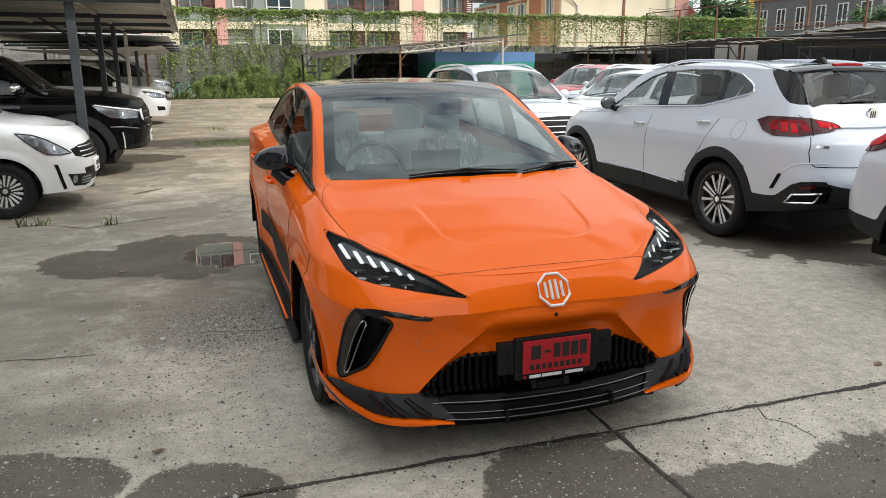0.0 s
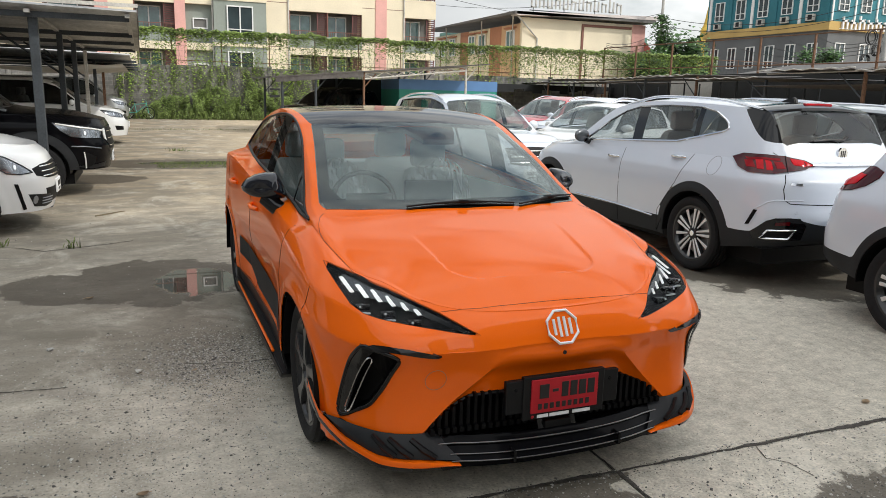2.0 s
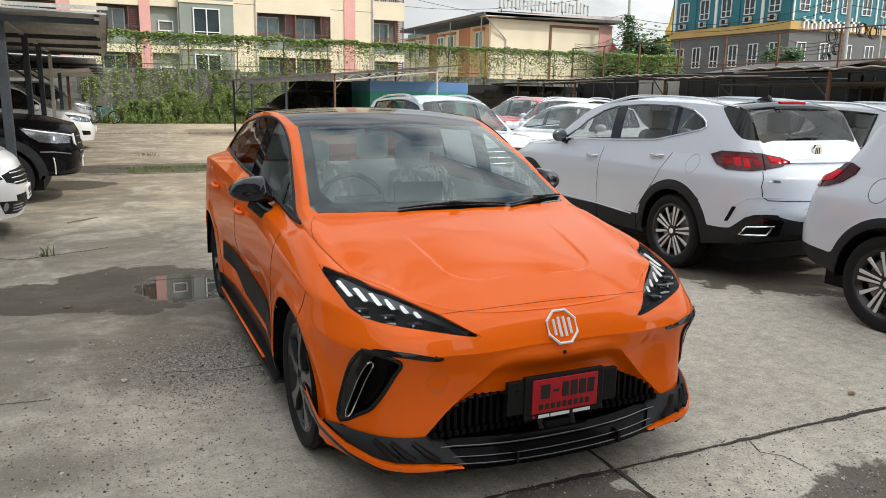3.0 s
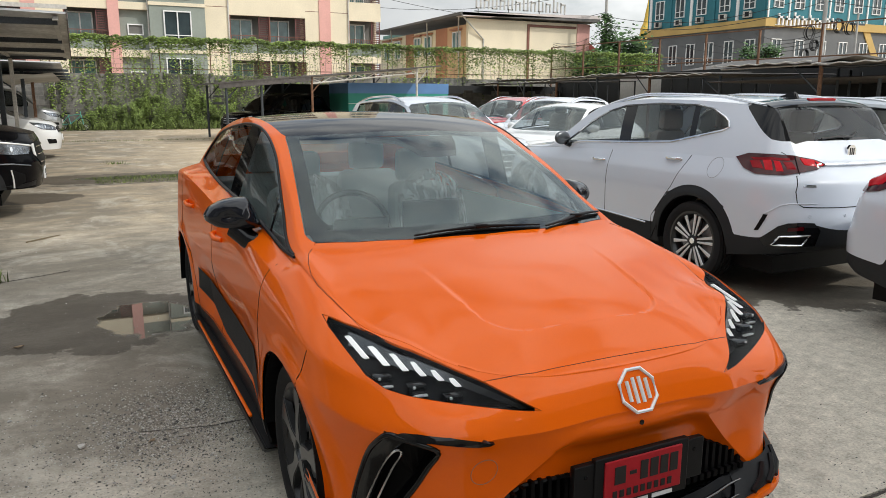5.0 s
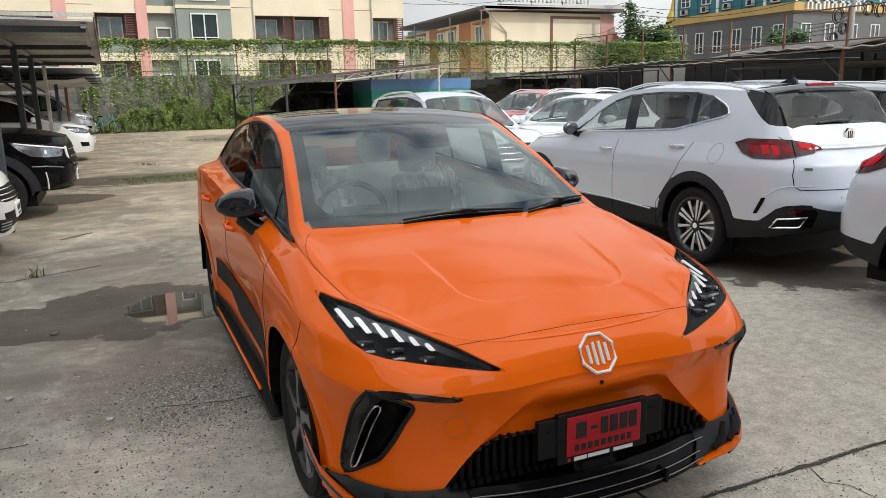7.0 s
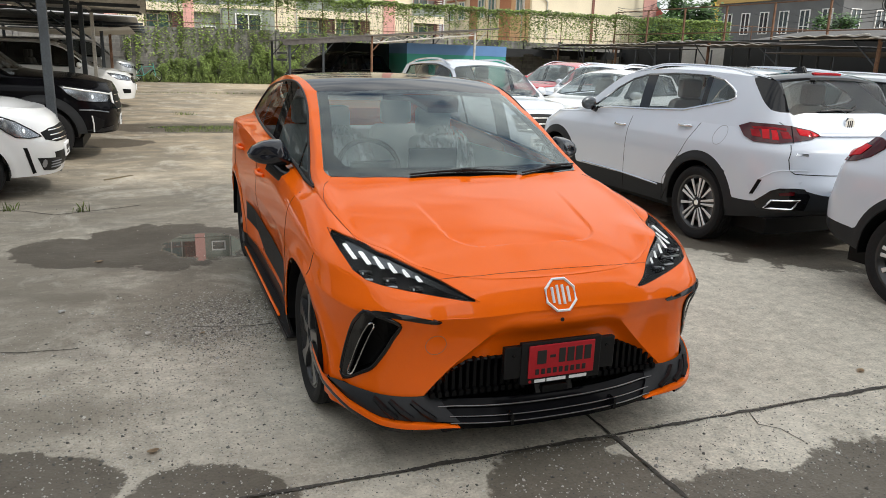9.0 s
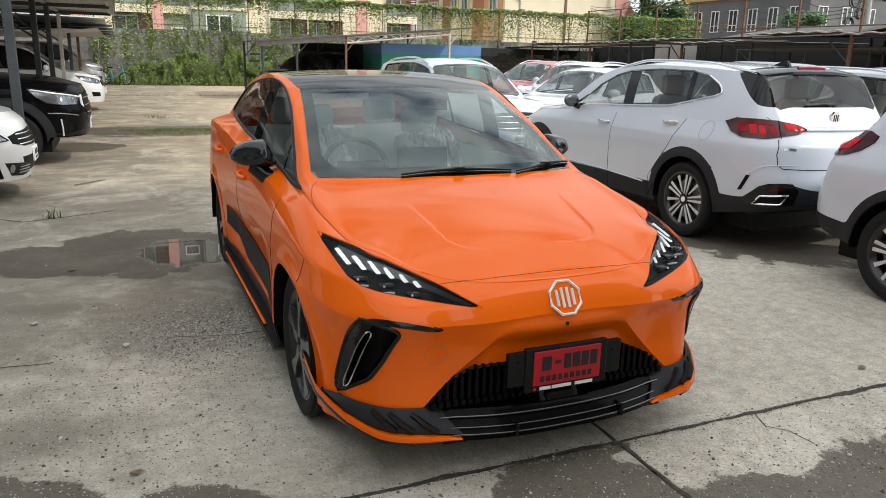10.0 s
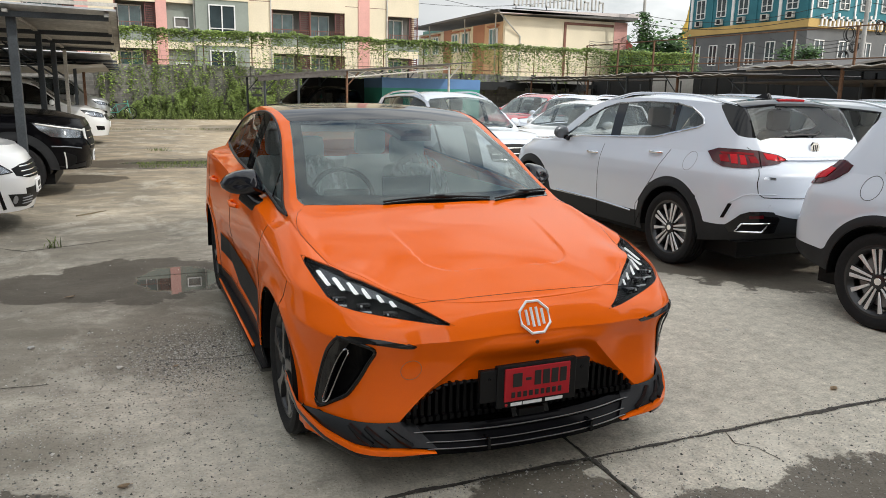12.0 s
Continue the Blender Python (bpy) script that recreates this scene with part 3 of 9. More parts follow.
    # damp patches; the oval at (4.2, 3.0) also paints shade under the suv
    damp_and_shade = spots(((-1.5, 4.10, 0.80, 0.78), (-2.15, 4.0, 0.50, 0.50), (-2.12, 0.32, 0.42, 0.36), (-1.42, 0.04, 0.31, 0.34), (-0.05, -0.28, 0.38, 0.34), (0.5, -0.78, 0.62, 0.44), (1.35, -0.84, 0.80, 0.50), (0.08, 0.03, 0.30, 0.06), (4.2, 3.0, 1.2, 1.2), (-0.5, 14.3, 2.6, 1.0), (-2.5, 11.6, 1.0, 0.7)), 0.028)
    # stains; the oval at (-3.6, 7.2) paints shade under the people carrier
    stain_and_shade = spots(((-2.75, 2.5, 0.95, 0.75), (-1.7, 2.1, 0.9, 0.45), (-2.7, 5.2, 0.9, 0.6), (-2.9, 1.4, 0.7, 0.4), (-1.1, 2.8, 0.5, 0.8), (-2.2, 0.95, 0.6, 0.22), (3.0, 4.6, 0.9, 1.6), (-3.6, 7.2, 1.6, 0.5)), 0.45)
    water = spots(((-1.15, 3.98, 0.33, 0.46), (-0.2, 14.4, 1.6, 0.35)), 0.05)
    large, mid, fine, speck = noise_(0.35, 6, 0.6), noise_(1.6, 6, 0.62, (1, 0.6, 1), 0.6), noise_(14, 6, 0.65), noise_(70, 3, 0.6)
    base = ramp(large.outputs["Fac"], 0.3, 0.72, (0.43, 0.412, 0.378, 1), (0.60, 0.575, 0.53, 1))
    base = mix(math_("MULTIPLY", ramp(mid.outputs["Fac"], 0.44, 0.66), 0.55), base, (0.60, 0.58, 0.535, 1))
    # the concrete darkens towards the left, less so at low y
    lane = n.new("ShaderNodeMapRange")
    lane.inputs["From Min"].default_value, lane.inputs["From Max"].default_value = 0.9, -1.6
    l.new(math_("ADD", math_("SUBTRACT", sep.outputs[0], math_("MULTIPLY", sep.outputs[1], 0.06)), math_("MULTIPLY", wob, 2.2)), lane.inputs["Value"])
    nearer = n.new("ShaderNodeMapRange")
    nearer.inputs["From Min"].default_value, nearer.inputs["From Max"].default_value = 0.7, 2.3
    nearer.inputs["To Min"].default_value = 0.40
    l.new(math_("ADD", sep.outputs[1], math_("MULTIPLY", wob, 1.6)), nearer.inputs["Value"])
    lane_dark = math_("MULTIPLY", lane.outputs[0], nearer.outputs[0])
    # strength of the dark blotches, rising with the mask above
    dirty = math_("ADD", 0.16, math_("MULTIPLY", lane_dark, 0.84))
    grime = noise_(0.75, 7, 0.68, (0.7, 1.2, 1), 1.0)
    base = mix(math_("MULTIPLY", math_("MULTIPLY", ramp(grime.outputs["Fac"], 0.50, 0.64), 0.70), dirty), base, (0.125, 0.115, 0.10, 1))
    base = mix(1.0, base, ramp(fine.outputs["Fac"], 0.32, 0.68, (0.76, 0.77, 0.765, 1), (1.19, 1.19, 1.19, 1)), "MULTIPLY")
    base = mix(1.0, base, ramp(speck.outputs["Fac"], 0.36, 0.66, (0.82, 0.82, 0.815, 1), (1.16, 1.16, 1.155, 1)), "MULTIPLY")
    # the far yard is more yellow: warm sunlight put into the colour
    light_tone = n.new("ShaderNodeMapRange")
    light_tone.inputs["From Min"].default_value, light_tone.inputs["From Max"].default_value = 4.0, 10.5
    l.new(math_("ADD", sep.outputs[1], math_("MULTIPLY", wob, 6.0)), light_tone.inputs["Value"])
    base = mix(math_("MULTIPLY", light_tone.outputs[0], 0.80), base, mix(1.0, (0.43, 0.352, 0.25, 1), ramp(mid.outputs["Fac"], 0.2, 0.8, (0.7, 0.7, 0.7, 1), (1.2, 1.2, 1.2, 1)), "MULTIPLY"))
    mottle = noise_(0.9, 9, 0.70, (0.8, 1.1, 1), 0.7)
    base = mix(math_("MULTIPLY", math_("MULTIPLY", lane_dark, ramp(mottle.outputs["Fac"], 0.34, 0.58)), 0.84), base, (0.185, 0.172, 0.148, 1))
    base = mix(math_("MULTIPLY", stain_and_shade, 0.60), base, (0.16, 0.15, 0.13, 1))
    scuff = noise_(4.5, 8, 0.7, (1.0, 0.35, 1), 1.5)
    base = mix(math_("MULTIPLY", ramp(scuff.outputs["Fac"], 0.52, 0.66), 0.24), base, (0.20, 0.19, 0.17, 1))
    blot = noise_(2.6, 9, 0.74, (0.6, 1.3, 1), 0.8)
    base = mix(math_("MULTIPLY", math_("MULTIPLY", ramp(blot.outputs["Fac"], 0.48, 0.62), 0.56), dirty), base, (0.17, 0.16, 0.145, 1))
    pale = noise_(1.3, 9, 0.72, (1, 0.7, 1), 0.5)
    base = mix(math_("MULTIPLY", ramp(pale.outputs["Fac"], 0.52, 0.68), 0.45), base, (0.66, 0.645, 0.60, 1))
    pits = n.new("ShaderNodeTexVoronoi")
    pits.inputs["Scale"].default_value = 42.0
    l.new(geo.outputs["Position"], pits.inputs["Vector"])
    base = mix(math_("MULTIPLY", ramp(pits.outputs["Distance"], 0.10, 0.20, (1, 1, 1, 1), (0, 0, 0, 1)), 0.55), base, (0.13, 0.12, 0.11, 1))
    base = mix(math_("MULTIPLY", damp_and_shade, 0.82), base, (0.066, 0.057, 0.046, 1))
    base = mix(math_("MULTIPLY", water, 0.6), base, (0.035, 0.033, 0.028, 1))
    base = mix(1.0, base, (1.14, 1.09, 1.00, 1), "MULTIPLY")
    l.new(base, b.inputs["Base Color"])
    rough = math_("SUBTRACT", 0.86, math_("MULTIPLY", damp_and_shade, 0.30))
    rough = math_("MAXIMUM", math_("SUBTRACT", rough, math_("MULTIPLY", water, 0.70)), 0.015)
    l.new(rough, b.inputs["Roughness"])
    l.new(math_("ADD", 0.16, math_("MULTIPLY", water, 0.45)), b.inputs["Specular IOR Level"])
    bump = n.new("ShaderNodeBump")
    bump.inputs["Distance"].default_value = 0.012
    l.new(math_("MULTIPLY", math_("SUBTRACT", 1.0, water), 0.5), bump.inputs["Strength"])
    l.new(math_("ADD", fine.outputs["Fac"], math_("MULTIPLY", speck.outputs["Fac"], 0.9)), bump.inputs["Height"])
    l.new(bump.outputs[0], b.inputs["Normal"])
    return m


YARD = concrete_yard()

# ---- the yard ----
rnd = random.Random(7)


def yard_slab(x0, y0, x1, y1):
    """One concrete slab with slightly ragged edges."""
    bm = bmesh.new()
    ring = []
    for (ax, ay), (bx, by) in (((x0, y0), (x1, y0)), ((x1, y0), (x1, y1)), ((x1, y1), (x0, y1)), ((x0, y1), (x0, y0))):
        n = 60
        for k in range(n):
            t = k / n
            x, y = ax + (bx - ax) * t, ay + (by - ay) * t
            j = 0.010 * noise.noise((x * 4, y * 4, 0.3)) + 0.006 * noise.noise((x * 17, y * 17, 2.3)) + 0.03 * noise.noise((x * 0.4, y * 0.4, 5.0))
            ring.append((x + (j if ax == bx else 0), y + (j if ay == by else 0)))
    top = [bm.verts.new((x, y, 0.0)) for x, y in ring]
    low = [bm.verts.new((x, y, -0.05)) for x, y in ring]
    bm.faces.new(top)
    for k in range(len(top)):
        bm.faces.new((low[k], low[(k + 1) % len(top)], top[(k + 1) % len(top)], top[k]))
    return bm


ground = part("ground", boxes((-900, -900, -0.5, 900, 900, -0.035)), DIRT)
tagged(ground, "dark earth under a worn concrete yard", "ground", kind="structure")
pavement = thing("pavement", "worn stained concrete yard slabs with dirty joints and puddles", "pavement", kind="structure")
XS = (-60, -24, -13, -5.7, 0.335, 7.4, 14.5, 24, 60, 120)
YS = (-60, -24, -12, -5.95, 0.062, 6.15, 13.2, 20.3, 27.5, 45.6)
for xa, xb in zip(XS, XS[1:]):
    for ya, yb in zip(YS, YS[1:]):
        g = 0.009 if ya < 6 and -6 < xa < 8 else 0.0006
        part("slab", yard_slab(xa + g, ya + g, xb - g, yb - (g if yb < 6 else 0.0006)), YARD, pavement)
part("slab", boxes((-200, 45.7, -0.06, 200, 400, -0.01)), CONCRETE2, pavement)

# ---- boundary wall with its mesh fence and vines ----
WY = 38.0
wall = thing("wall_boundary", "stained grey concrete panel wall topped by a mesh fence", "wall", kind="structure")
for k in range(-9, 22):
    x = k * 2.4
    part("wall_panel", boxes((x + 0.11, WY, -0.3, x + 2.29, WY + 0.14, 2.66 + 0.03 * math.sin(k * 2.1)), bevel=0.01), BLOCKWALL, wall, smooth=30)
    part("wall_post", boxes((x - 0.1, WY - 0.06, -0.3, x + 0.1, WY + 0.2, 2.74), bevel=0.015), BLOCKWALL, wall, smooth=30)
    part("fence_post", tube(bmesh.new(), [(x, WY + 0.08, 2.6), (x, WY + 0.08, 4.3)], 0.028, 6), RUST, wall)
for z in (2.9, 4.25):
    part("fence_rail", tube(bmesh.new(), [(-21.6, WY + 0.08, z), (50.4, WY + 0.08, z)], 0.02, 6), RUST, wall)
bm = bmesh.new()
for k in range(-72, 168):
    box(bm, k * 0.3 - 0.004, WY + 0.076, 2.7, k * 0.3 + 0.004, WY + 0.084, 4.25)
for k in range(6):
    box(bm, -21.6, WY + 0.074, 2.85 + 0.25 * k, 50.4, WY + 0.082, 2.858 + 0.25 * k)
part("fence_wires", bm, STEEL, wall)


def leaf_cloud(spots, size, seed, droop=0.5):
    """Many small bent leaves, one mesh: spots are (x, y, z)."""
    r = random.Random(seed)
    co, faces = [], []
    for x, y, z in spots:
        s = size * r.uniform(0.55, 1.3)
        a, tilt = r.uniform(0, 6.28), r.uniform(-0.9, 0.9)
        u = Vector((math.cos(a), math.sin(a) * 0.7, r.uniform(-droop, 0.3))).normalized()
        w = u.cross(Vector((math.sin(tilt) * 0.5, -0.6, math.cos(tilt)))).normalized()
        k = len(co)
        c = Vector((x, y, z))
        for p in (c - u * s * 0.5, c + w * s * 0.36, c + u * s * 0.5, c - w * s * 0.36):
            co.append(p)
        faces.append((k, k + 1, k + 2, k + 3))
    me = bpy.data.meshes.new("leaves")
    me.from_pydata(co, [], faces)
    return me


def cloth(me, material):
    me.materials.append(material)
    return me


# the vine's curtain: thick to the right, thinner to the left
spots = []
r = random.Random(3)
for _ in range(9000):     # the thick mat along the fence top
    x = r.uniform(-3.0, 34.0)
    top = 4.42 + 0.16 * noise.noise((x * 0.8, 0, 1)) + 0.10 * noise.noise((x * 3.1, 0, 4))
    spots.append((x, WY - 0.06 - abs(r.gauss(0, 0.15)), top - abs(r.gauss(0, 0.17 + 0.14 * noise.noise((x * 1.1, 5, 5))))))
for _ in range(24000):
    x = r.uniform(-3.0, 34.0)
    lush = 1.0 if x > 13 else 0.55 if x > 9 else 0.42
    top = 4.42 + 0.16 * noise.noise((x * 0.8, 0, 1)) + 0.10 * noise.noise((x * 3.1, 0, 4))
    low = (2.5 if x > 14 else 3.35) + 0.65 * noise.noise((x * 0.9, 3, 0)) + 0.35 * noise.noise((x * 4.0, 7, 0))
    z = top - abs(r.gauss(0, 0.5)) * (top - low) * 0.75
    if z < low - 0.5 or (noise.noise((x * 1.3, z * 1.6, 9)) > 0.12 / lush * 0.5 + 0.05 and r.random() > lush * 0.55 and z < top - 0.25):
        continue
    spots.append((x, WY - 0.04 - abs(r.gauss(0, 0.13)), z))
for _ in range(330):     # hanging strands
    x, z0 = (r.uniform(-2.6, 9.5) if r.random() < 0.6 else r.uniform(9, 24.0)), r.uniform(2.2, 4.2)
    ln = r.uniform(0.5, 2.8) if x < 9 else r.uniform(0.4, 1.6)
    for k in range(int(ln * 16)):
        spots.append((x + 0.10 * noise.noise((x, k * 0.2, 0)) + r.gauss(0, 0.05), WY - 0.06 - abs(r.gauss(0, 0.05)), z0 - k / 16))
vine = part("vine_hedge", cloth(leaf_cloud(spots, 0.115, 5), LEAF), None)
tagged(vine, "green creeper hanging thickly over the wall and fence", "vine", kind="stuff")
bm = bmesh.new()
for _ in range(80):
    x, z = r.uniform(-2.8, 12.0), r.uniform(3.2, 4.3)
    pts = [(x + 0.2 * noise.noise((x, k * 0.4, 2)), WY - 0.03, z - k * 0.25) for k in range(r.randint(4, 11))]
    tube(bm, pts, 0.008, 3)
stems = tagged(part("vine_stems", bm, DRYVINE), "thin dry creeper stems against the wall", "vine", kind="stuff")

spots = []
for _ in range(60000):
    cx = r.gauss(2.8, 3.0)
    h = max(0.2, 1.7 - 0.16 * abs(cx - 2.8) ** 1.3 + 0.75 * noise.noise((cx * 0.9, 1, 1)) + 0.5 * noise.noise((cx * 3.3, 1, 5)))
    z = h * r.random() ** 0.9
    y = WY - 0.15 - abs(r.gauss(0, 0.5)) * (1 - 0.45 * z / 2)
    if -1.6 < cx < 9.5 and noise.noise((cx * 3.4, y * 2, z * 1.1)) > -0.02:
        spots.append((cx, y, z + 0.03))
for k in range(70):
    x, z1 = r.uniform(-0.8, 6.8), r.uniform(1.4, 3.0)
    for i in range(int(z1 * 26)):
        spots.append((x + 0.08 * math.sin(i * 0.2 + k) + r.gauss(0, 0.07), WY - 0.12 - abs(r.gauss(0, 0.08)), i / 26))
bush = part("roadside_bush", cloth(leaf_cloud(spots, 0.075, 8, 0.6), BUSH), None)
tagged(bush, "overgrown green weeds and shrubs along the wall", "bush", kind="stuff")


def grass_mesh(places, seed):
    r = random.Random(seed)
    co, faces = [], []
    for x, y, h in places:
        a, lean = r.uniform(0, 6.28), r.uniform(0.1, 0.6) * h
        dx, dy = math.cos(a), math.sin(a)
        w = 0.006 + 0.01 * h
        k = len(co)
        co += [(x - dy * w, y + dx * w, 0), (x + dy * w, y - dx * w, 0), (x + dx * lean * 0.4, y + dy * lean * 0.4, h * 0.7), (x + dx * lean, y + dy * lean, h)]
        faces += [(k, k + 1, k + 2), (k, k + 2, k + 3), (k + 1, k + 3, k + 2)]
    me = bpy.data.meshes.new("grass")
    me.from_pydata(co, [], faces)
    return me


places = [(r.gauss(2.0, 2.6), WY - abs(r.gauss(0.2, 0.5)), r.uniform(0.1, 0.5)) for _ in range(2500)]
places += [(x + r.gauss(0, 0.035), y + r.gauss(0, 0.025), r.uniform(0.03, 0.14)) for x, y in ((-3.06, 5.82), (-2.86, 5.83), (-2.24, 5.63), (-3.5, 5.85)) for _ in range(16)]
places += [(x, 5.82 + 0.1 * (-3.1 - x) + r.gauss(0, 0.03), r.uniform(0.01, 0.03)) for x in (r.uniform(-5.2, -2.8) for _ in range(50))]
places += [(r.uniform(-1.3, 0.3), r.uniform(13.3, 14.5), r.uniform(0.01, 0.05)) for _ in range(900)]
places += [(r.uniform(-3, 6), 27.5 + r.gauss(0, 0.05), r.uniform(0.02, 0.08)) for _ in range(500)]
places += [(-0.7 + r.gauss(0, 0.15), 17.6 + r.gauss(0, 0.1), r.uniform(0.03, 0.09)) for _ in range(60)]
grass = part("grass", cloth(grass_mesh(places, 4), GRASS), None)
tagged(grass, "sparse grass and weeds in the yard's joints", "grass", kind="stuff")

# ---- buildings beyond the wall ----
def window_unit(parent, x, z, w, h, y, face=1, panes=2, frame_mat=FRAMEWHITE, pane_mat=DARKPANE, rail=True):
    """A window in a wall that faces -y (face 1) or -x (face 2): frame and panes of their own."""
    def dims(a0, b0, a1, b1, d0, d1):
        return (a0, y + d0, b0, a1, y + d1, b1) if face == 1 else (y + d0, a0, b0, y + d1, a1, b1)
    f = 0.07
    us, vs = [x, x + f], [z, z + f]
    for k in range(1, panes):
        us += [x + w * k / panes - f / 2, x + w * k / panes + f / 2]
    if rail:
        vs += [z + h * 0.28, z + h * 0.28 + 0.05]
    us, vs = us + [x + w - f, x + w], vs + [z + h - f, z + h]
    bm = bmesh.new()
    at = {}

    def corner(i, j, d):
        if (i, j, d) not in at:
            p = dims(us[i], vs[j], us[i], vs[j], d, d)
            at[i, j, d] = bm.verts.new(p[:3])
        return at[i, j, d]
    solid = {(i, j) for i in range(len(us) - 1) for j in range(len(vs) - 1) if i % 2 == 0 or j % 2 == 0}
    d0, d1 = -0.05, 0.06
    for i, j in solid:
        for d in (d0, d1):
            bm.faces.new((corner(i, j, d), corner(i + 1, j, d), corner(i + 1, j + 1, d), corner(i, j + 1, d)))
        for di, dj, p, q in ((-1, 0, (i, j), (i, j + 1)), (1, 0, (i + 1, j), (i + 1, j + 1)), (0, -1, (i, j), (i + 1, j)), (0, 1, (i, j + 1), (i + 1, j + 1))):
            if (i + di, j + dj) not in solid:
                bm.faces.new((corner(*p, d0), corner(*q, d0), corner(*q, d1), corner(*p, d1)))
    bmesh.ops.recalc_face_normals(bm, faces=bm.faces[:])
    win = part("window", bm, frame_mat, parent)
    for k in range(panes):
        part("pane", boxes(dims(x + w * k / panes + f / 2, z + f, x + w * (k + 1) / panes - f / 2, z + h - f, 0.02, 0.03)), pane_mat, win)
    return win


def air_conditioner(parent, x, z, y, face=1):
    def dims(a0, b0, a1, b1, d0, d1):
        return (a0, y + d0, b0, a1, y + d1, b1) if face == 1 else (y + d0, a0, b0, y + d1, a1, b1)
    ac = part("air_conditioner", boxes(dims(x, z, x + 0.8, z + 0.55, -0.40, -0.08), bevel=0.02), PALESTEEL, parent)
    part("fan_grille", boxes(dims(x + 0.10, z + 0.08, x + 0.55, z + 0.48, -0.41, -0.395)), SATIN, ac)
    for dx in (0.0, 0.74):
        part("bracket", boxes(dims(x + dx, z - 0.06, x + dx + 0.06, z, -0.42, 0.0)), STEEL, ac)


def apartment_block():
    b = thing("apartment_building", "cream, pink and grey-green apartment block with railed balconies", "building", Matrix.Translation((0, 46.0, 0)))
    y0, deep, top = 0.0, 10.0, 14.9
    floors = [1.55 + 2.66 * k for k in range(5)]
    # bays: (x0, x1, kind)
    bays = [(-11.2, -8.6, "balcony"), (-8.6, -6.4, "cream"), (-6.4, -3.75, "balcony"), (-3.75, -3.05, "pink"), (-3.05, -1.7, "cream"), (-1.7, 0.55, "balcony"), (0.55, 1.15, "pink"), (1.15, 2.75, "vent"), (2.75, 5.85, "bay"), (5.85, 7.3, "cream"), (7.3, 9.7, "balcony"), (9.7, 12.0, "balcony"), (12.0, 12.9, "cream"), (12.9, 13.65, "pink"), (13.65, 14.9, "cream"), (14.9, 17.1, "balcony")]
    # dark wall behind the balconies, coloured with their shade
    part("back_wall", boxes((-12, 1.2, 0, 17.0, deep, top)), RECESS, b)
    part("side_wall", boxes((17.0, 0.9, 0, 17.12, deep, top)), CREAM, b)
    part("parapet", boxes((-12, -0.12, top, 17.2, deep, top + 0.7)), CREAM, b)
    part("base_wall", boxes((-12, 0.0, 0, 17.1, 0.3, floors[0])), CREAM, b)
    for k, f in enumerate(floors):
        part("floor_slab", boxes((-12, 0.02, f - 0.12, 17.1, 1.2, f)), CREAM, b)
    for x0, x1, kind in bays:
        if kind in ("cream", "pink"):
            d = -0.06 if kind == "pink" else 0.0
            part("wall_pier", boxes((x0, d, 0, x1, 1.2, top)), PINK if kind == "pink" else CREAM, b)
            if kind == "cream":
                for f in floors:
                    part("wall_groove", boxes((x0 + 0.02, -0.008, f - 0.02, x1 - 0.02, 0.002, f + 0.01)), BROWN, b)
            continue
        for k, f in enumerate(floors):
            if kind == "balcony":
                part("balcony_wall", boxes((x0, 0.0, f, x1, 0.12, f + 0.72)), SAGE if k % 2 else CREAM, b)
                part("beam", boxes((x0, 0.0, f + 2.22, x1, 0.25, f + 2.66)), CREAM, b)
                bal = part("balcony_rail", boxes(*[(x0 + 0.08 + i * 0.14, 0.03, f + 0.72, x0 + 0.10 + i * 0.14, 0.06, f + 1.02) for i in range(int((x1 - x0) / 0.14))], (x0, 0.02, f + 1.02, x1, 0.07, f + 1.06)), BROWN if k % 2 else PALESTEEL, b)
                window_unit(b, x0 + 0.15, f + 0.05, (x1 - x0) * 0.60, 2.05, 1.14, 1, 2, FRAMEWHITE, TEALPANE, False)
                lv = part("louvre", boxes((x1 - 0.62, 0.14, f + 0.72, x1 - 0.56, 0.2, f + 2.22), (x1 - 0.06, 0.14, f + 0.72, x1, 0.2, f + 2.22)), LOUVRE, b)
                for i in range(11):
                    part("slat", boxes((x1 - 0.58, 0.15, f + 0.78 + i * 0.13, x1 - 0.04, 0.19, f + 0.84 + i * 0.13)), LOUVRE, lv)
                part("reveal", boxes((x0, 0.0, f + 0.72, x0 + 0.07, 0.22, f + 2.22)), BROWN if k % 2 else CREAM, b)
            elif kind == "vent":
                part("wall_panel", boxes((x0, 0.35, f, x1, 1.2, f + 2.66)), SAGE, b)
                part("beam", boxes((x0, 0.0, f + 2.25, x1, 0.36, f + 2.66)), CREAM, b)
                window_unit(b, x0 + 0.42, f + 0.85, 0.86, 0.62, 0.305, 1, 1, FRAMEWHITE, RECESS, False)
            else:
                part("wall_panel", boxes((x0, -0.30, f + 0.05, x1, 1.2, f + 2.52)), SAGE, b)
                part("beam", boxes((x0 - 0.04, -0.36, f + 2.52, x1 + 0.04, 1.2, f + 2.71)), CREAM, b)
                window_unit(b, x0 + 0.75, f + 0.30, 1.55, 1.95, -0.345, 1, 2, FRAMEWHITE, DARKPANE, True)
    for x in (7.25, 14.85, 2.7):
        part("downpipe", tube(bmesh.new(), [(x, -0.06, 0.4), (x, -0.06, top)], 0.05, 8), PALESTEEL, b)
    return b


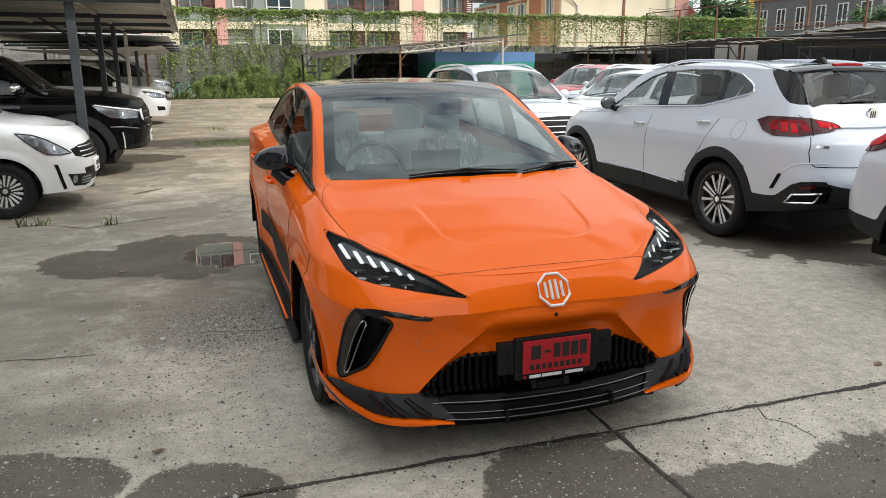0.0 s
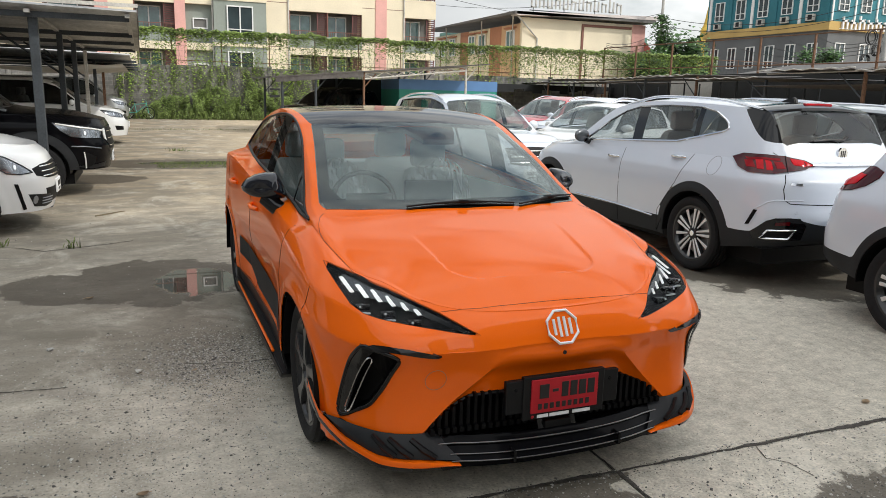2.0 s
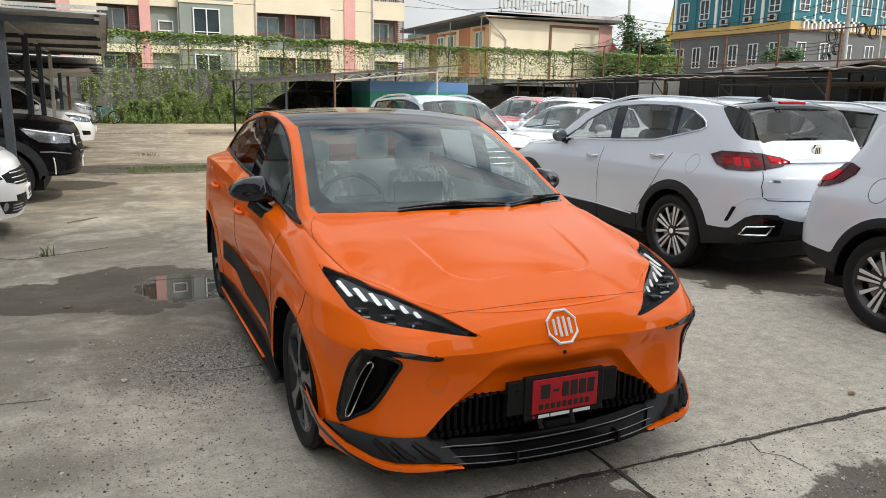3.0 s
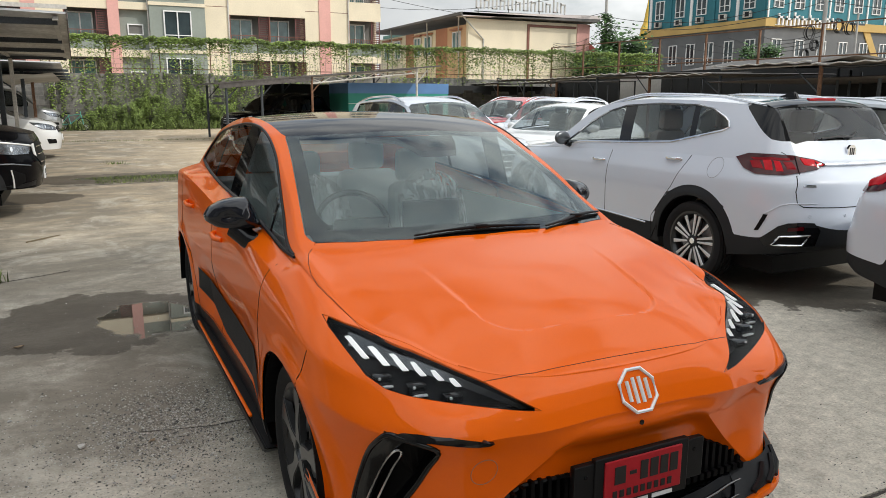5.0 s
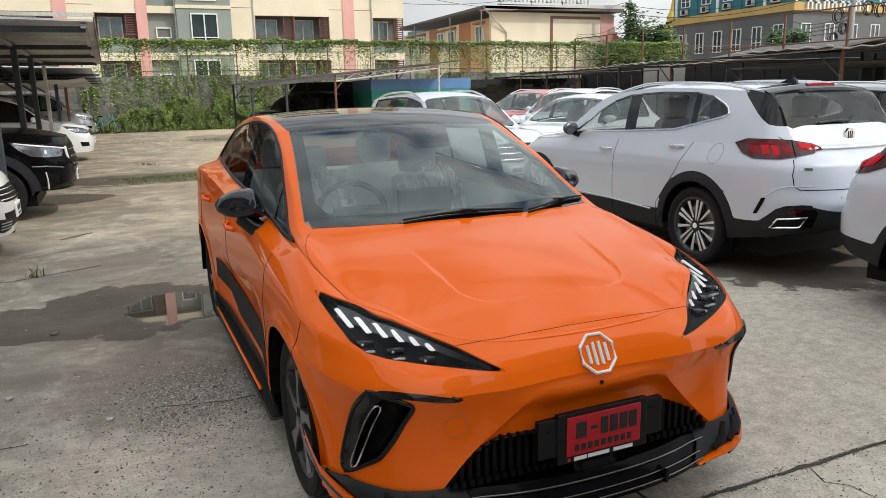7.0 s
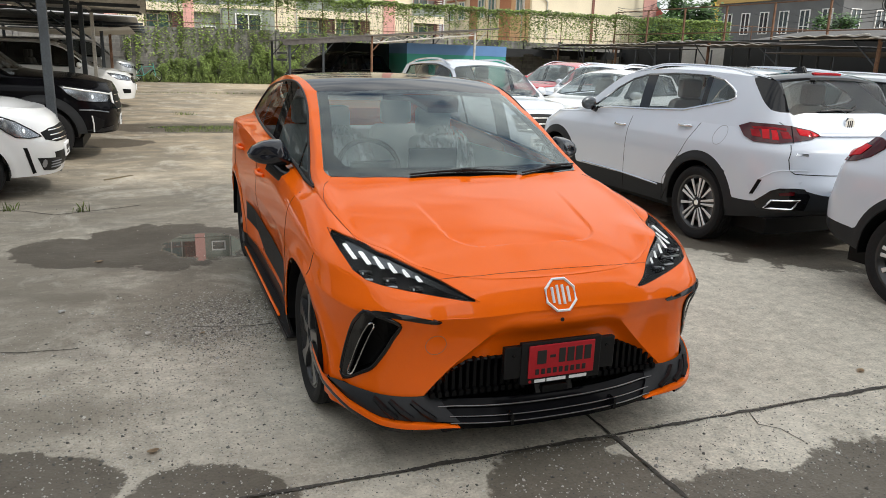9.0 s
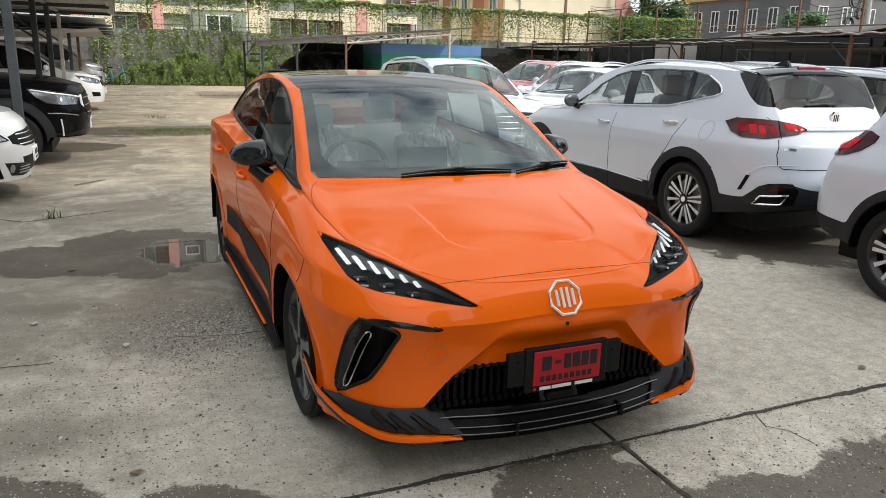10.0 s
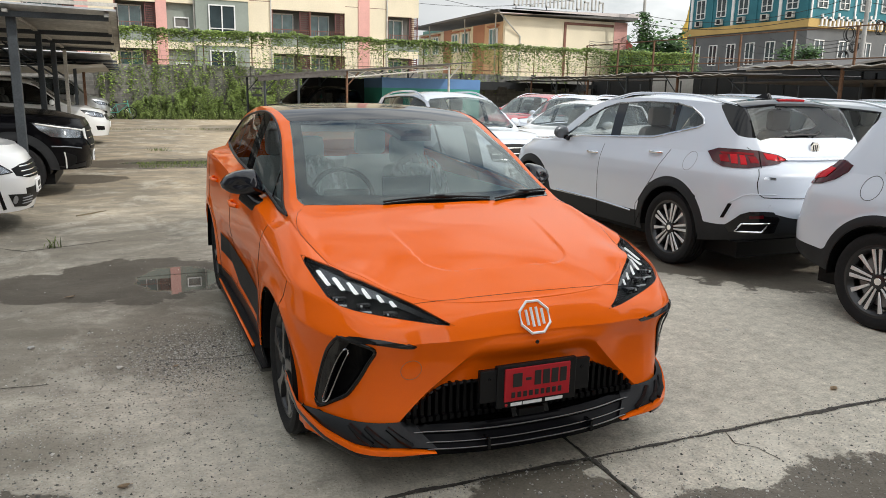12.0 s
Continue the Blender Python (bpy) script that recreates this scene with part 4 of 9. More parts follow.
def cream_house():
    b = thing("cream_hall", "cream two-storey hall with terracotta strips and low roof", "building", Matrix.Translation((23.3, 46.0, 0)))
    for dims in ((0.35, 0, 0, 10.7, 0.3, 7.0), (0.35, 0.3, 0, 0.65, 17, 6.6), (10.4, 0.3, 0, 10.7, 17, 6.6)):
        part("wall", boxes(dims), CREAM, b)
    part("pink_pier", boxes((9.6, -0.05, 0, 10.75, 0.0, 7.0)), PINK, b)
    part("brown_frame", boxes((5.2, -0.07, 0.5, 5.38, 0.0, 6.8), (5.38, -0.07, 6.62, 9.5, 0.0, 6.8)), BROWN, b)
    bm = bmesh.new()
    prism(bm, [(-0.45, 7.05), (-0.45, 7.30), (11.4, 7.62), (11.4, 7.36)], -0.7, 0.25, "xz")
    part("roof_edge", bm, PALEROOF, b)
    bm = bmesh.new()
    prism(bm, [(-0.7, 7.32), (-0.7, 7.12), (17.6, 7.12), (17.6, 7.2)], -0.6, 11.2, "yz")
    part("roof", bm, ROOFTILE, b)
    for ya, yb in ((3.2, 5.2), (9.4, 11.0)):
        part("side_strip", boxes((0.30, ya, 0, 0.36, yb, 6.6)), TERRACOTTA, b)
    # near stretch of the cream side wall, painted as shaded
    part("side_shade_wall", boxes((0.31, 0.3, 0, 0.352, 3.2, 6.6)), CREAMSHADE, b)
    for y in (1.0, 5.9, 7.9, 12.0, 14.4):
        window_unit(b, y, 4.75, 1.25, 1.45, 0.255, 2, 2, FRAMEWHITE, TEALPANE, False)
        part("hood_mould", boxes((0.10, y - 0.2, 6.3, 0.32, y + 1.45, 6.42)), TERRACOTTA, b)
    for y0 in (0.2, 5.5, 12.8):
        part("rain_pipe", tube(bmesh.new(), [(-0.3, y0, 7.1), (0.2, y0 + 1.0, 6.0), (0.25, y0 + 1.0, 0.2)], 0.05, 6), PALESTEEL, b)
    part("rain_pipe", tube(bmesh.new(), [(-0.3, -0.4, 7.1), (1.55, -0.06, 5.6), (1.55, -0.06, 0.3)], 0.06, 6), PALESTEEL, b)
    # roof sign: a row of pale letter shapes on props, past reading
    s = part("roof_sign", tube(bmesh.new(), [(3.0, 4.0, 8.0), (11.5, 4.0, 8.0)], 0.04, 6), STEEL, b, "row of pale unreadable roof letters")
    for k in range(12):
        h = (0.95, 0.75, 1.05, 0.8)[k % 4]
        bm = bmesh.new()
        x = 3.1 + k * 0.70
        box(bm, x, 3.95, 8.2, x + 0.10, 4.05, 8.2 + h)
        box(bm, x + 0.36, 3.95, 8.2, x + 0.46, 4.05, 8.2 + h * 0.8)
        box(bm, x, 3.95, 8.2 + h * (0.75 if k % 2 else 0.0), x + 0.46, 4.05, 8.3 + h * (0.75 if k % 2 else 0.0))
        part("sign_bar", bm, PALESTEEL, s)
    for x in (3.3, 6.0, 8.8, 11.2):
        part("sign_prop", tube(bmesh.new(), [(x, 4.0, 7.2), (x, 4.0, 8.3)], 0.035, 6), STEEL, s)


def teal_block():
    X = 52.65
    b = thing("teal_and_grey_building", "tall teal and dark grey shophouse block with ochre band", "building", Matrix.Translation((X, 46.0, 0)))
    part("lower_wall", boxes((0, 0, 0, 22, 15, 7.7)), GREYWALL, b)
    part("band", boxes((-0.25, -0.25, 7.7, 22, 15.2, 8.4)), OCHRE, b)
    part("upper_wall", boxes((0, 0, 8.4, 22, 15, 17)), TEAL, b)
    for f in range(3):
        z = 9.3 + 2.9 * f
        for k in range(5):
            y = 1.2 + k * 2.85
            window_unit(b, y, z, 1.25, 1.85, -0.05, 2, 2, FRAMEWHITE, DARKPANE, True)
            if (k + f) % 2 == 0 or f == 0:
                air_conditioner(b, y + 0.2, z - 0.75, -0.02, 2)
        for k in range(8):
            window_unit(b, 0.8 + k * 2.6, z, 1.2, 1.85, -0.05, 1, 2, FRAMEWHITE, DARKPANE, True)
    for k in range(6):
        y = 0.9 + k * 2.4
        window_unit(b, y, 4.7, 1.1, 2.0, -0.05, 2, 2, FRAMEWHITE, DARKPANE, True)
        if k % 2:
            air_conditioner(b, y + 0.2, 3.5, -0.02, 2)
    for k in range(7):
        window_unit(b, 0.9 + k * 2.9, 4.7, 1.15, 2.0, -0.05, 1, 2, FRAMEWHITE, DARKPANE, True)
    for k in range(6):
        part("pilaster", boxes((-0.1, k * 2.85 + 0.15, 8.4, 0.0, k * 2.85 + 0.45, 17)), FRAMEWHITE if k % 2 else TEAL, b)
    for k in range(9):
        part("pilaster", boxes((k * 2.6 + 0.1, -0.1, 8.4, k * 2.6 + 0.25, 0.0, 17)), FRAMEWHITE, b)
    s = part("wall_sign", boxes((0.9, -0.30, 7.82, 9.0, -0.26, 7.86)), FRAMEWHITE, b, "white unreadable letters on the band")
    for k in range(8):
        x = 1.1 + k * 0.98
        h = (1.0, 0.8, 1.15, 0.9)[k % 4]
        part("sign_bar", boxes((x, -0.42, 7.8, x + 0.16, -0.28, 7.8 + h), (x + 0.5, -0.42, 7.8, x + 0.66, -0.28, 7.8 + h * 0.8), (x, -0.42, 7.8 + h * 0.6, x + 0.66, -0.28, 7.95 + h * 0.6)), WHITEMARK, s)
    # slanted ochre gable strip at the far end of the front
    bm = bmesh.new()
    prism(bm, [(12.5, 8.2), (13.4, 8.2), (17.0, 3.0), (16.0, 3.0)], -0.12, -0.04, "xz")
    part("gable_strip", bm, OCHRE, b)


def small_house():
    b = thing("grey_shed_house", "low grey rendered house with a weathered sheet roof", "building", Matrix.Translation((31.5, 26.0, 0)))
    part("wall", boxes((0, 0, 0, 12, 6, 3.0)), mat("pale_grey_render", (0.30, 0.295, 0.29), 0.85, grain=0.08, grain_size=10, blotch=0.2, blotch_size=0.7), b)
    bm = bmesh.new()
    prism(bm, [(-0.9, 3.12), (4.5, 3.95), (13.0, 3.25), (13.0, 3.15), (4.5, 3.83), (-0.9, 3.02)], -0.8, 6.6, "xz")
    part("roof", bm, ROOFTILE, b)
    part("gutter", boxes((5.8, -0.9, 3.15, 12.6, -0.75, 3.33)), FRAMEWHITE, b)
    # far small houses with red roofs
    h = thing("red_roofed_house", "small distant house with a red gable roof", "building", Matrix.Translation((43, 62, 0)))
    part("wall", boxes((0, 0, 0, 5, 6, 5.2)), CREAM, h)
    bm = bmesh.new()
    prism(bm, [(-0.5, 5.1), (2.5, 7.2), (5.5, 5.1)], -0.4, 6.4, "xz")
    part("roof", bm, mat("red_roof_tiles", (0.32, 0.07, 0.05), 0.8, grain=0.2, grain_size=5, blotch=0.2), h)
    h = thing("green_clad_warehouse", "distant green-roofed warehouse with grey walls", "building", Matrix.Translation((40, 90, 0)))
    part("wall", boxes((0, 0, 0, 26, 12, 9)), GREYWALL, h)
    part("roof", boxes((-0.5, -0.5, 9, 26.5, 12.5, 10.2)), mat("green_roof_sheet", (0.12, 0.24, 0.20), 0.7, blotch=0.15), h)


def pagoda():
    p = thing("golden_pagoda", "slender golden stupa rising behind the roofs", "stupa", Matrix.Translation((79.4, 92, 0)))
    prof = [(0.0, 4.2), (3.0, 4.2), (3.2, 3.4), (5.0, 3.2), (5.2, 2.7), (7.0, 2.5), (7.4, 2.0), (9.0, 1.75), (10.0, 1.5), (10.2, 1.62), (10.9, 1.25), (11.8, 1.05), (12.0, 1.15), (12.8, 0.75), (13.6, 0.55), (14.6, 0.42), (15.6, 0.22), (17.0, 0.03)]
    bm = lathe(bmesh.new(), prof, 12)
    bm.transform(Matrix.Rotation(radians(-90), 4, "Y"))
    part("spire", bm, GOLD, p, smooth=30)


apartment_block()
cream_house()
teal_block()
small_house()
pagoda()

# ---- unseen blocks added behind and beside the camera; the tall one shades the yard ----
blocker = thing("shade_block", "unseen tall rendered block added to shade the yard", "building", Matrix.Translation((0, 0, 0)))
part("wall", boxes((4.0, -20.0, 0, 14.0, -9.5, 20)), CONCRETE2, blocker)
part("glass_front", boxes((4.6, -9.5, 0.4, 13.4, -9.45, 4.2)), DARKPANE, blocker)
part("canopy", boxes((3.8, -9.45, 4.6, 14.2, -8.2, 5.0)), PALESTEEL, blocker)
side = thing("workshop_block", "plain grey rendered workshop beside the yard", "building", Matrix.Translation((0, 0, 0)))
part("wall", boxes((-17.0, -14.0, 0, -8.6, 5.6, 8.0)), GREYWALL, side)
part("roller_door", boxes((-8.6, -5.0, 0, -8.55, -0.5, 3.4)), SHEET, side)
part("roof", boxes((-17.3, -14.3, 8.0, -8.2, 5.9, 8.3)), ROOFTILE, side)
back = thing("office_block", "low cream office block behind the yard", "building", Matrix.Translation((0, 0, 0)))
part("wall", boxes((-40, -26, 0, 3.6, -14.0, 6.5)), CREAM, back)
part("glass_front", boxes((-30, -14.0, 0.6, 3.0, -13.95, 3.4)), DARKPANE, back)

# ---- carports ----
def corrugated(x0, x1, y0, y1, z_of, pitch=0.16, amp=0.018, along="y"):
    """A corrugated sheet roof; its ribs run along one axis."""
    bm = bmesh.new()
    n = max(2, int(((x1 - x0) if along == "y" else (y1 - y0)) / pitch * 4))
    m = 8
    prev = None
    for i in range(n + 1):
        t = i / n
        wave = amp * math.sin(i * math.pi / 2)
        row = []
        for j in range(m + 1):
            u = j / m
            x, y = (x0 + (x1 - x0) * t, y0 + (y1 - y0) * u) if along == "y" else (x0 + (x1 - x0) * u, y0 + (y1 - y0) * t)
            row.append(bm.verts.new((x, y, z_of(x, y) + wave)))
        if prev:
            for j in range(m):
                bm.faces.new((prev[j], prev[j + 1], row[j + 1], row[j]))
        prev = row
    return bm


def left_carport():
    c = thing("carport", "long steel carport with grey corrugated roof sheets on posts", "carport", Matrix.Translation((0, 0, 0)))
    z_of = lambda x, y: 2.50 + (-1.45 - x) * 0.02
    part("roof_sheet", corrugated(-7.2, -1.50, 8.15, 19.4, z_of, 0.20, 0.028, "x"), ROOFSHEET, c)
    part("roof_sheet", corrugated(-7.2, -1.75, 19.6, 37.0, lambda x, y: z_of(x, y) - 0.12, 0.26, 0.03, "x"), ROOFSHEET, c)
    for y in (8.35, 11.8, 14.6, 17.9, 23.0, 27.0, 31.0, 36.0):
        z = 2.42 if y < 19.4 else 2.30
        part("rafter", boxes((-7.2, y - 0.03, z - 0.03, -1.6, y + 0.03, z + 0.04)), STEEL, c)
    for x in (-1.62, -2.75, -4.2, -5.6):
        part("purlin", boxes((x - 0.03, 8.2, 2.435, x + 0.03, 19.4, 2.475)), SHEET, c)
    part("edge_flashing", boxes((-1.505, 8.15, 2.45, -1.49, 19.45, 2.57)), DARKSHEET, c)
    part("edge_flashing", boxes((-7.2, 8.13, 2.555, -1.49, 8.15, 2.60)), PALESTEEL, c)
    for x, y, rr, mt in ((-2.72, 8.5, 0.055, STEEL), (-2.72, 11.8, 0.045, STEEL), (-2.72, 14.6, 0.045, STEEL), (-2.72, 17.9, 0.04, PALESTEEL), (-2.72, 21.6, 0.045, STEEL), (-2.72, 26.8, 0.045, RUST), (-6.6, 8.5, 0.05, STEEL), (-6.6, 14.6, 0.05, STEEL), (-6.6, 21.6, 0.05, STEEL), (-6.6, 31, 0.05, STEEL)):
        part("post", boxes((x - rr, y - rr, 0, x + rr, y + rr, 2.40 if y < 19 else 2.28), bevel=0.008), mt, c)
    for y in (11.8, 14.6, 17.9):
        part("brace", tube(bmesh.new(), [(-2.72, y, 1.75), (-3.6, y, 2.38)], 0.02, 6), STEEL, c)
    bm = bmesh.new()
    bmesh.ops.create_grid(bm, x_segments=12, y_segments=20, size=0.5)
    for v in bm.verts:
        x, y = v.co.x, v.co.y
        v.co = Vector((-4.2 + x * 4.6, 24 + y * 12, 2.12 - 0.30 * math.cos(x * 3.0) * 0.5 + 0.05 * noise.noise((x * 8, y * 8, 0))))
    part("shade_cloth", bm, mat("pale_shade_cloth", (0.42, 0.41, 0.39), 0.8, blotch=0.2, blotch_size=0.8), c, smooth=60)
    return c


def middle_carport():
    c = thing("carport", "small lean-to carport with rusty roof and pale truss", "carport", Matrix.Translation((0, 0, 0)))
    z_of = lambda x, y: 1.99 + (x - 2.75) * 0.088
    bm = bmesh.new()
    box(bm, 2.75, 24.6, 0, 11.2, 29.5, 0.05)
    for v in bm.verts:
        v.co.z += z_of(v.co.x, 0)
    part("roof_sheet", bm, DARKSHEET, c)
    bm = bmesh.new()
    box(bm, 2.9, 24.62, -0.16, 6.1, 24.68, 0.0)
    for v in bm.verts:
        v.co.z += z_of(v.co.x, 0)
    part("fascia", bm, DARKSHEET, c)
    for x0, x1 in ((6.1, 10.3),):
        up = [(x, 24.75, z_of(x, 0) - 0.03) for x in np.linspace(x0, x1, 11)]
        lo = [(x, 24.75, z_of(x, 0) - 0.24 + 0.07 * (x - x0) / 4.2) for x in np.linspace(x0, x1, 11)]
        part("truss_chord", tube(bmesh.new(), up, 0.03, 6), PALESTEEL, c)
        part("truss_chord", tube(bmesh.new(), lo, 0.03, 6), PALESTEEL, c)
        for k in range(10):
            a, b = (lo[k], up[k + 1]) if k % 2 else (up[k], lo[k + 1])
            part("truss_web", tube(bmesh.new(), [a, b], 0.02, 5), PALESTEEL, c)
    for x, y, mt in ((3.15, 24.75, STEEL), (4.35, 24.75, STEEL), (6.15, 24.75, RUST), (10.25, 24.75, PALESTEEL), (3.2, 29.2, STEEL), (6.2, 29.2, STEEL), (8.2, 26.8, STEEL), (10.2, 29.2, STEEL)):
        part("post", tube(bmesh.new(), [(x, y, 0), (x, y, z_of(x, 0))], 0.045, 8), mt, c)
        part("brace", tube(bmesh.new(), [(x, y, z_of(x, 0) - 0.55), (x + 0.45, y, z_of(x, 0) - 0.05)], 0.022, 6), mt, c)
    part("net", boxes((5.5, 29.3, 0.8, 8.4, 29.4, 2.1)), NET, c)
    for z in (1.32, 1.55):
        part("wall_bracket", boxes((2.72, 24.7, z, 3.05, 24.8, z + 0.07)), NET, c)
    h = thing("site_cabin", "blue and green sheet-clad site cabin", "cabin", Matrix.Translation((8.0, 26.2, 0)))
    part("lower_cladding", boxes((0, 0, 0.1, 4.3, 2.4, 1.72)), GREENSHEET, h)
    part("upper_cladding", boxes((-0.01, -0.01, 1.72, 4.31, 2.41, 2.12)), BLUESHEET, h)
    part("seam", boxes((0, -0.015, 1.32, 4.3, -0.002, 1.335)), FRAMEWHITE, h)


def right_carport():
    """A long dark row of lean-tos along the right side of the yard."""
    c = thing("carport_row", "long dark row of corrugated and netted lean-to carports", "carport", Matrix.Translation((0, 0, 0)))
    a, b = Vector((14.0, 7.0, 0)), Vector((20.0, 38.0, 0))
    d = (b - a).normalized()
    nrm = Vector((d.y, -d.x, 0))
    for k in range(8):
        s0, s1 = k / 8, (k + 1) / 8
        p0, p1 = a.lerp(b, s0), a.lerp(b, s1)
        bm = bmesh.new()
        rows = []
        n = 22
        z0 = 2.38 + 0.10 * math.sin(k * 2.3)
        for i in range(n + 1):
            p = p0.lerp(p1, i / n)
            row = []
            for j in range(5):
                q = p + nrm * (j * 1.1 - 0.3)
                row.append(bm.verts.new((q.x, q.y, z0 + j * 0.012 + 0.02 * math.sin(i * 1.57) + 0.06 * noise.noise((q.x * 0.4, q.y * 0.4, 2)))))
            rows.append(row)
        for r0, r1 in zip(rows, rows[1:]):
            for j in range(4):
                bm.faces.new((r0[j], r0[j + 1], r1[j + 1], r1[j]))
        part("roof_sheet", bm, DARKSHEET, c)
        part("edge_beam", tube(bmesh.new(), [p0 + Vector((0, 0, z0 - 0.06)), p1 + Vector((0, 0, z0 - 0.06))], 0.022, 6), PALESTEEL if k % 3 == 1 else STEEL, c)
        part("edge_strip", tube(bmesh.new(), [p0.lerp(p1, i / 22) - nrm * 0.31 + Vector((0, 0, z0 + 0.02 * math.sin(i * 1.57) + 0.012)) for i in range(23)], 0.016, 5), PALESTEEL, c)
        part("post", tube(bmesh.new(), [p0 + Vector((0, 0, 0)), p0 + Vector((0, 0, z0 - 0.05))], 0.05, 8), RUST if k % 2 else STEEL, c)
        part("brace", tube(bmesh.new(), [p0 + Vector((0, 0, 1.7)), p0 + (p1 - p0) * 0.25 + Vector((0, 0, z0 - 0.06))], 0.020, 6), STEEL, c)
        for i in range(3):
            q = p0.lerp(p1, 0.3 + 0.22 * i) + nrm * (1.6 + 1.2 * i)
            part("post", tube(bmesh.new(), [(q.x, q.y, 0), (q.x, q.y, z0 - 0.1)], 0.035, 6), STEEL, c)
        bm = bmesh.new()
        q0, q1 = p0 + nrm * 5.2, p1 + nrm * 5.2
        f = [bm.verts.new((q0.x, q0.y, 0.0)), bm.verts.new((q1.x, q1.y, 0.0)), bm.verts.new((q1.x, q1.y, 2.75)), bm.verts.new((q0.x, q0.y, 2.75))]
        bm.faces.new(f)
        g = bmesh.ops.extrude_face_region(bm, geom=bm.faces[:])["geom"]
        bmesh.ops.translate(bm, vec=nrm * 0.08, verts=[v for v in g if isinstance(v, bmesh.types.BMVert)])
        bmesh.ops.recalc_face_normals(bm, faces=bm.faces[:])
        part("back_wall", bm, CONCRETE2 if k == 5 else NET, c)
    part("net_roof", boxes((15.6, 36.2, 2.15, 31.0, 37.8, 2.22)), NET, c)
    bm = bmesh.new()
    for v in range(26):
        x = 15.8 + v * 0.6
        box(bm, x, 36.15, 1.85 + 0.12 * math.sin(v * 1.9), x + 0.6, 36.2, 2.2)
    part("net_skirt", bm, NET, c)
    # second, nearer lean-to beyond the suvs
    c2 = thing("carport", "low corrugated lean-to with steel posts and scrap", "carport", Matrix.Translation((0, 0, 0)))
    part("roof_sheet", corrugated(15.2, 24.0, 9.6, 15.0, lambda x, y: 2.10 - (y - 9.6) * 0.01, 0.2, 0.02, "y"), DARKSHEET, c2)
    for x in (15.4, 18.5, 21.6):
        part("post", tube(bmesh.new(), [(x, 9.8, 0), (x, 9.8, 2.05)], 0.045, 8), STEEL, c2)


left_carport()
middle_carport()
right_carport()

# ---- beyond and beside the yard: frame fence, poles, cables, tree, bicycle ----
def frame_fence():
    f = thing("fence", "tall rusty steel frame fence along the yard's edge", "fence", Matrix.Translation((0, 0, 0)))
    a, b = Vector((25.3, 38.0, 0)), Vector((27.0, 11.0, 0))
    n = 9
    for k in range(n + 1):
        p = a.lerp(b, k / n)
        part("post", boxes((p.x - 0.04, p.y - 0.04, 0, p.x + 0.04, p.y + 0.04, 4.62)), RUST, f)
    for z in (4.6, 3.3):
        part("rail", tube(bmesh.new(), [a + Vector((0, 0, z)), b + Vector((0, 0, z))], 0.03, 6), RUST, f)


def utility_pole(x, y, h, r=0.13, coils=(), lamp=False):
    p = thing("utility_pole", "grey concrete utility pole carrying slack black cables", "pole", Matrix.Translation((x, y, 0)), group="utility poles")
    part("shaft", tube(bmesh.new(), [(0, 0, 0), (0, 0, h * 0.5), (0, 0, h)], [r, r * 0.85, r * 0.7], 10), CONCRETE2, p, smooth=60)
    part("crossarm", boxes((-0.7, -0.05, h - 0.75, 0.7, 0.05, h - 0.65)), STEEL, p)
    for s in (-0.6, -0.3, 0.3, 0.6):
        part("insulator", lathe(bmesh.new(), [(0, 0.04), (0.05, 0.05), (0.12, 0.02), (0.14, 0)], 10), FRAMEWHITE, p, m=Matrix.Translation((s, 0, h - 0.65)) @ Matrix.Rotation(radians(-90), 4, "Y"))
    if lamp:
        part("lamp_arm", tube(bmesh.new(), [(0, 0, h - 1.4), (0.5, -0.4, h - 1.1), (1.1, -0.9, h - 1.05)], 0.035, 6), STEEL, p)
        part("lamp_head", boxes((0.95, -1.05, h - 1.12, 1.35, -0.75, h - 1.0), bevel=0.03), PALESTEEL, p)
    rr = random.Random(int(x * 10))
    for cx, cz, cr in coils:
        for k in range(3):
            q = cr * rr.uniform(0.85, 1.1)
            ring = [(cx + q * math.cos(a / 20 * 6.283) + 0.04 * k, -0.25 - 0.05 * k, cz + 1.1 * q * math.sin(a / 20 * 6.283)) for a in range(20)]
            part("cable_coil", tube(bmesh.new(), ring, 0.028, 5, True), CABLE, p)
    return p


def cable(a, b, sag, r=0.018):
    a, b = Vector(a), Vector(b)
    pts = [a.lerp(b, k / 14) - Vector((0, 0, 4 * sag * (k / 14) * (1 - k / 14))) for k in range(15)]
    ob = part("overhead_cable", tube(bmesh.new(), pts, r, 4), CABLE)
    tagged(ob, "slack black overhead cable strung between poles", "cable", group="overhead cables")


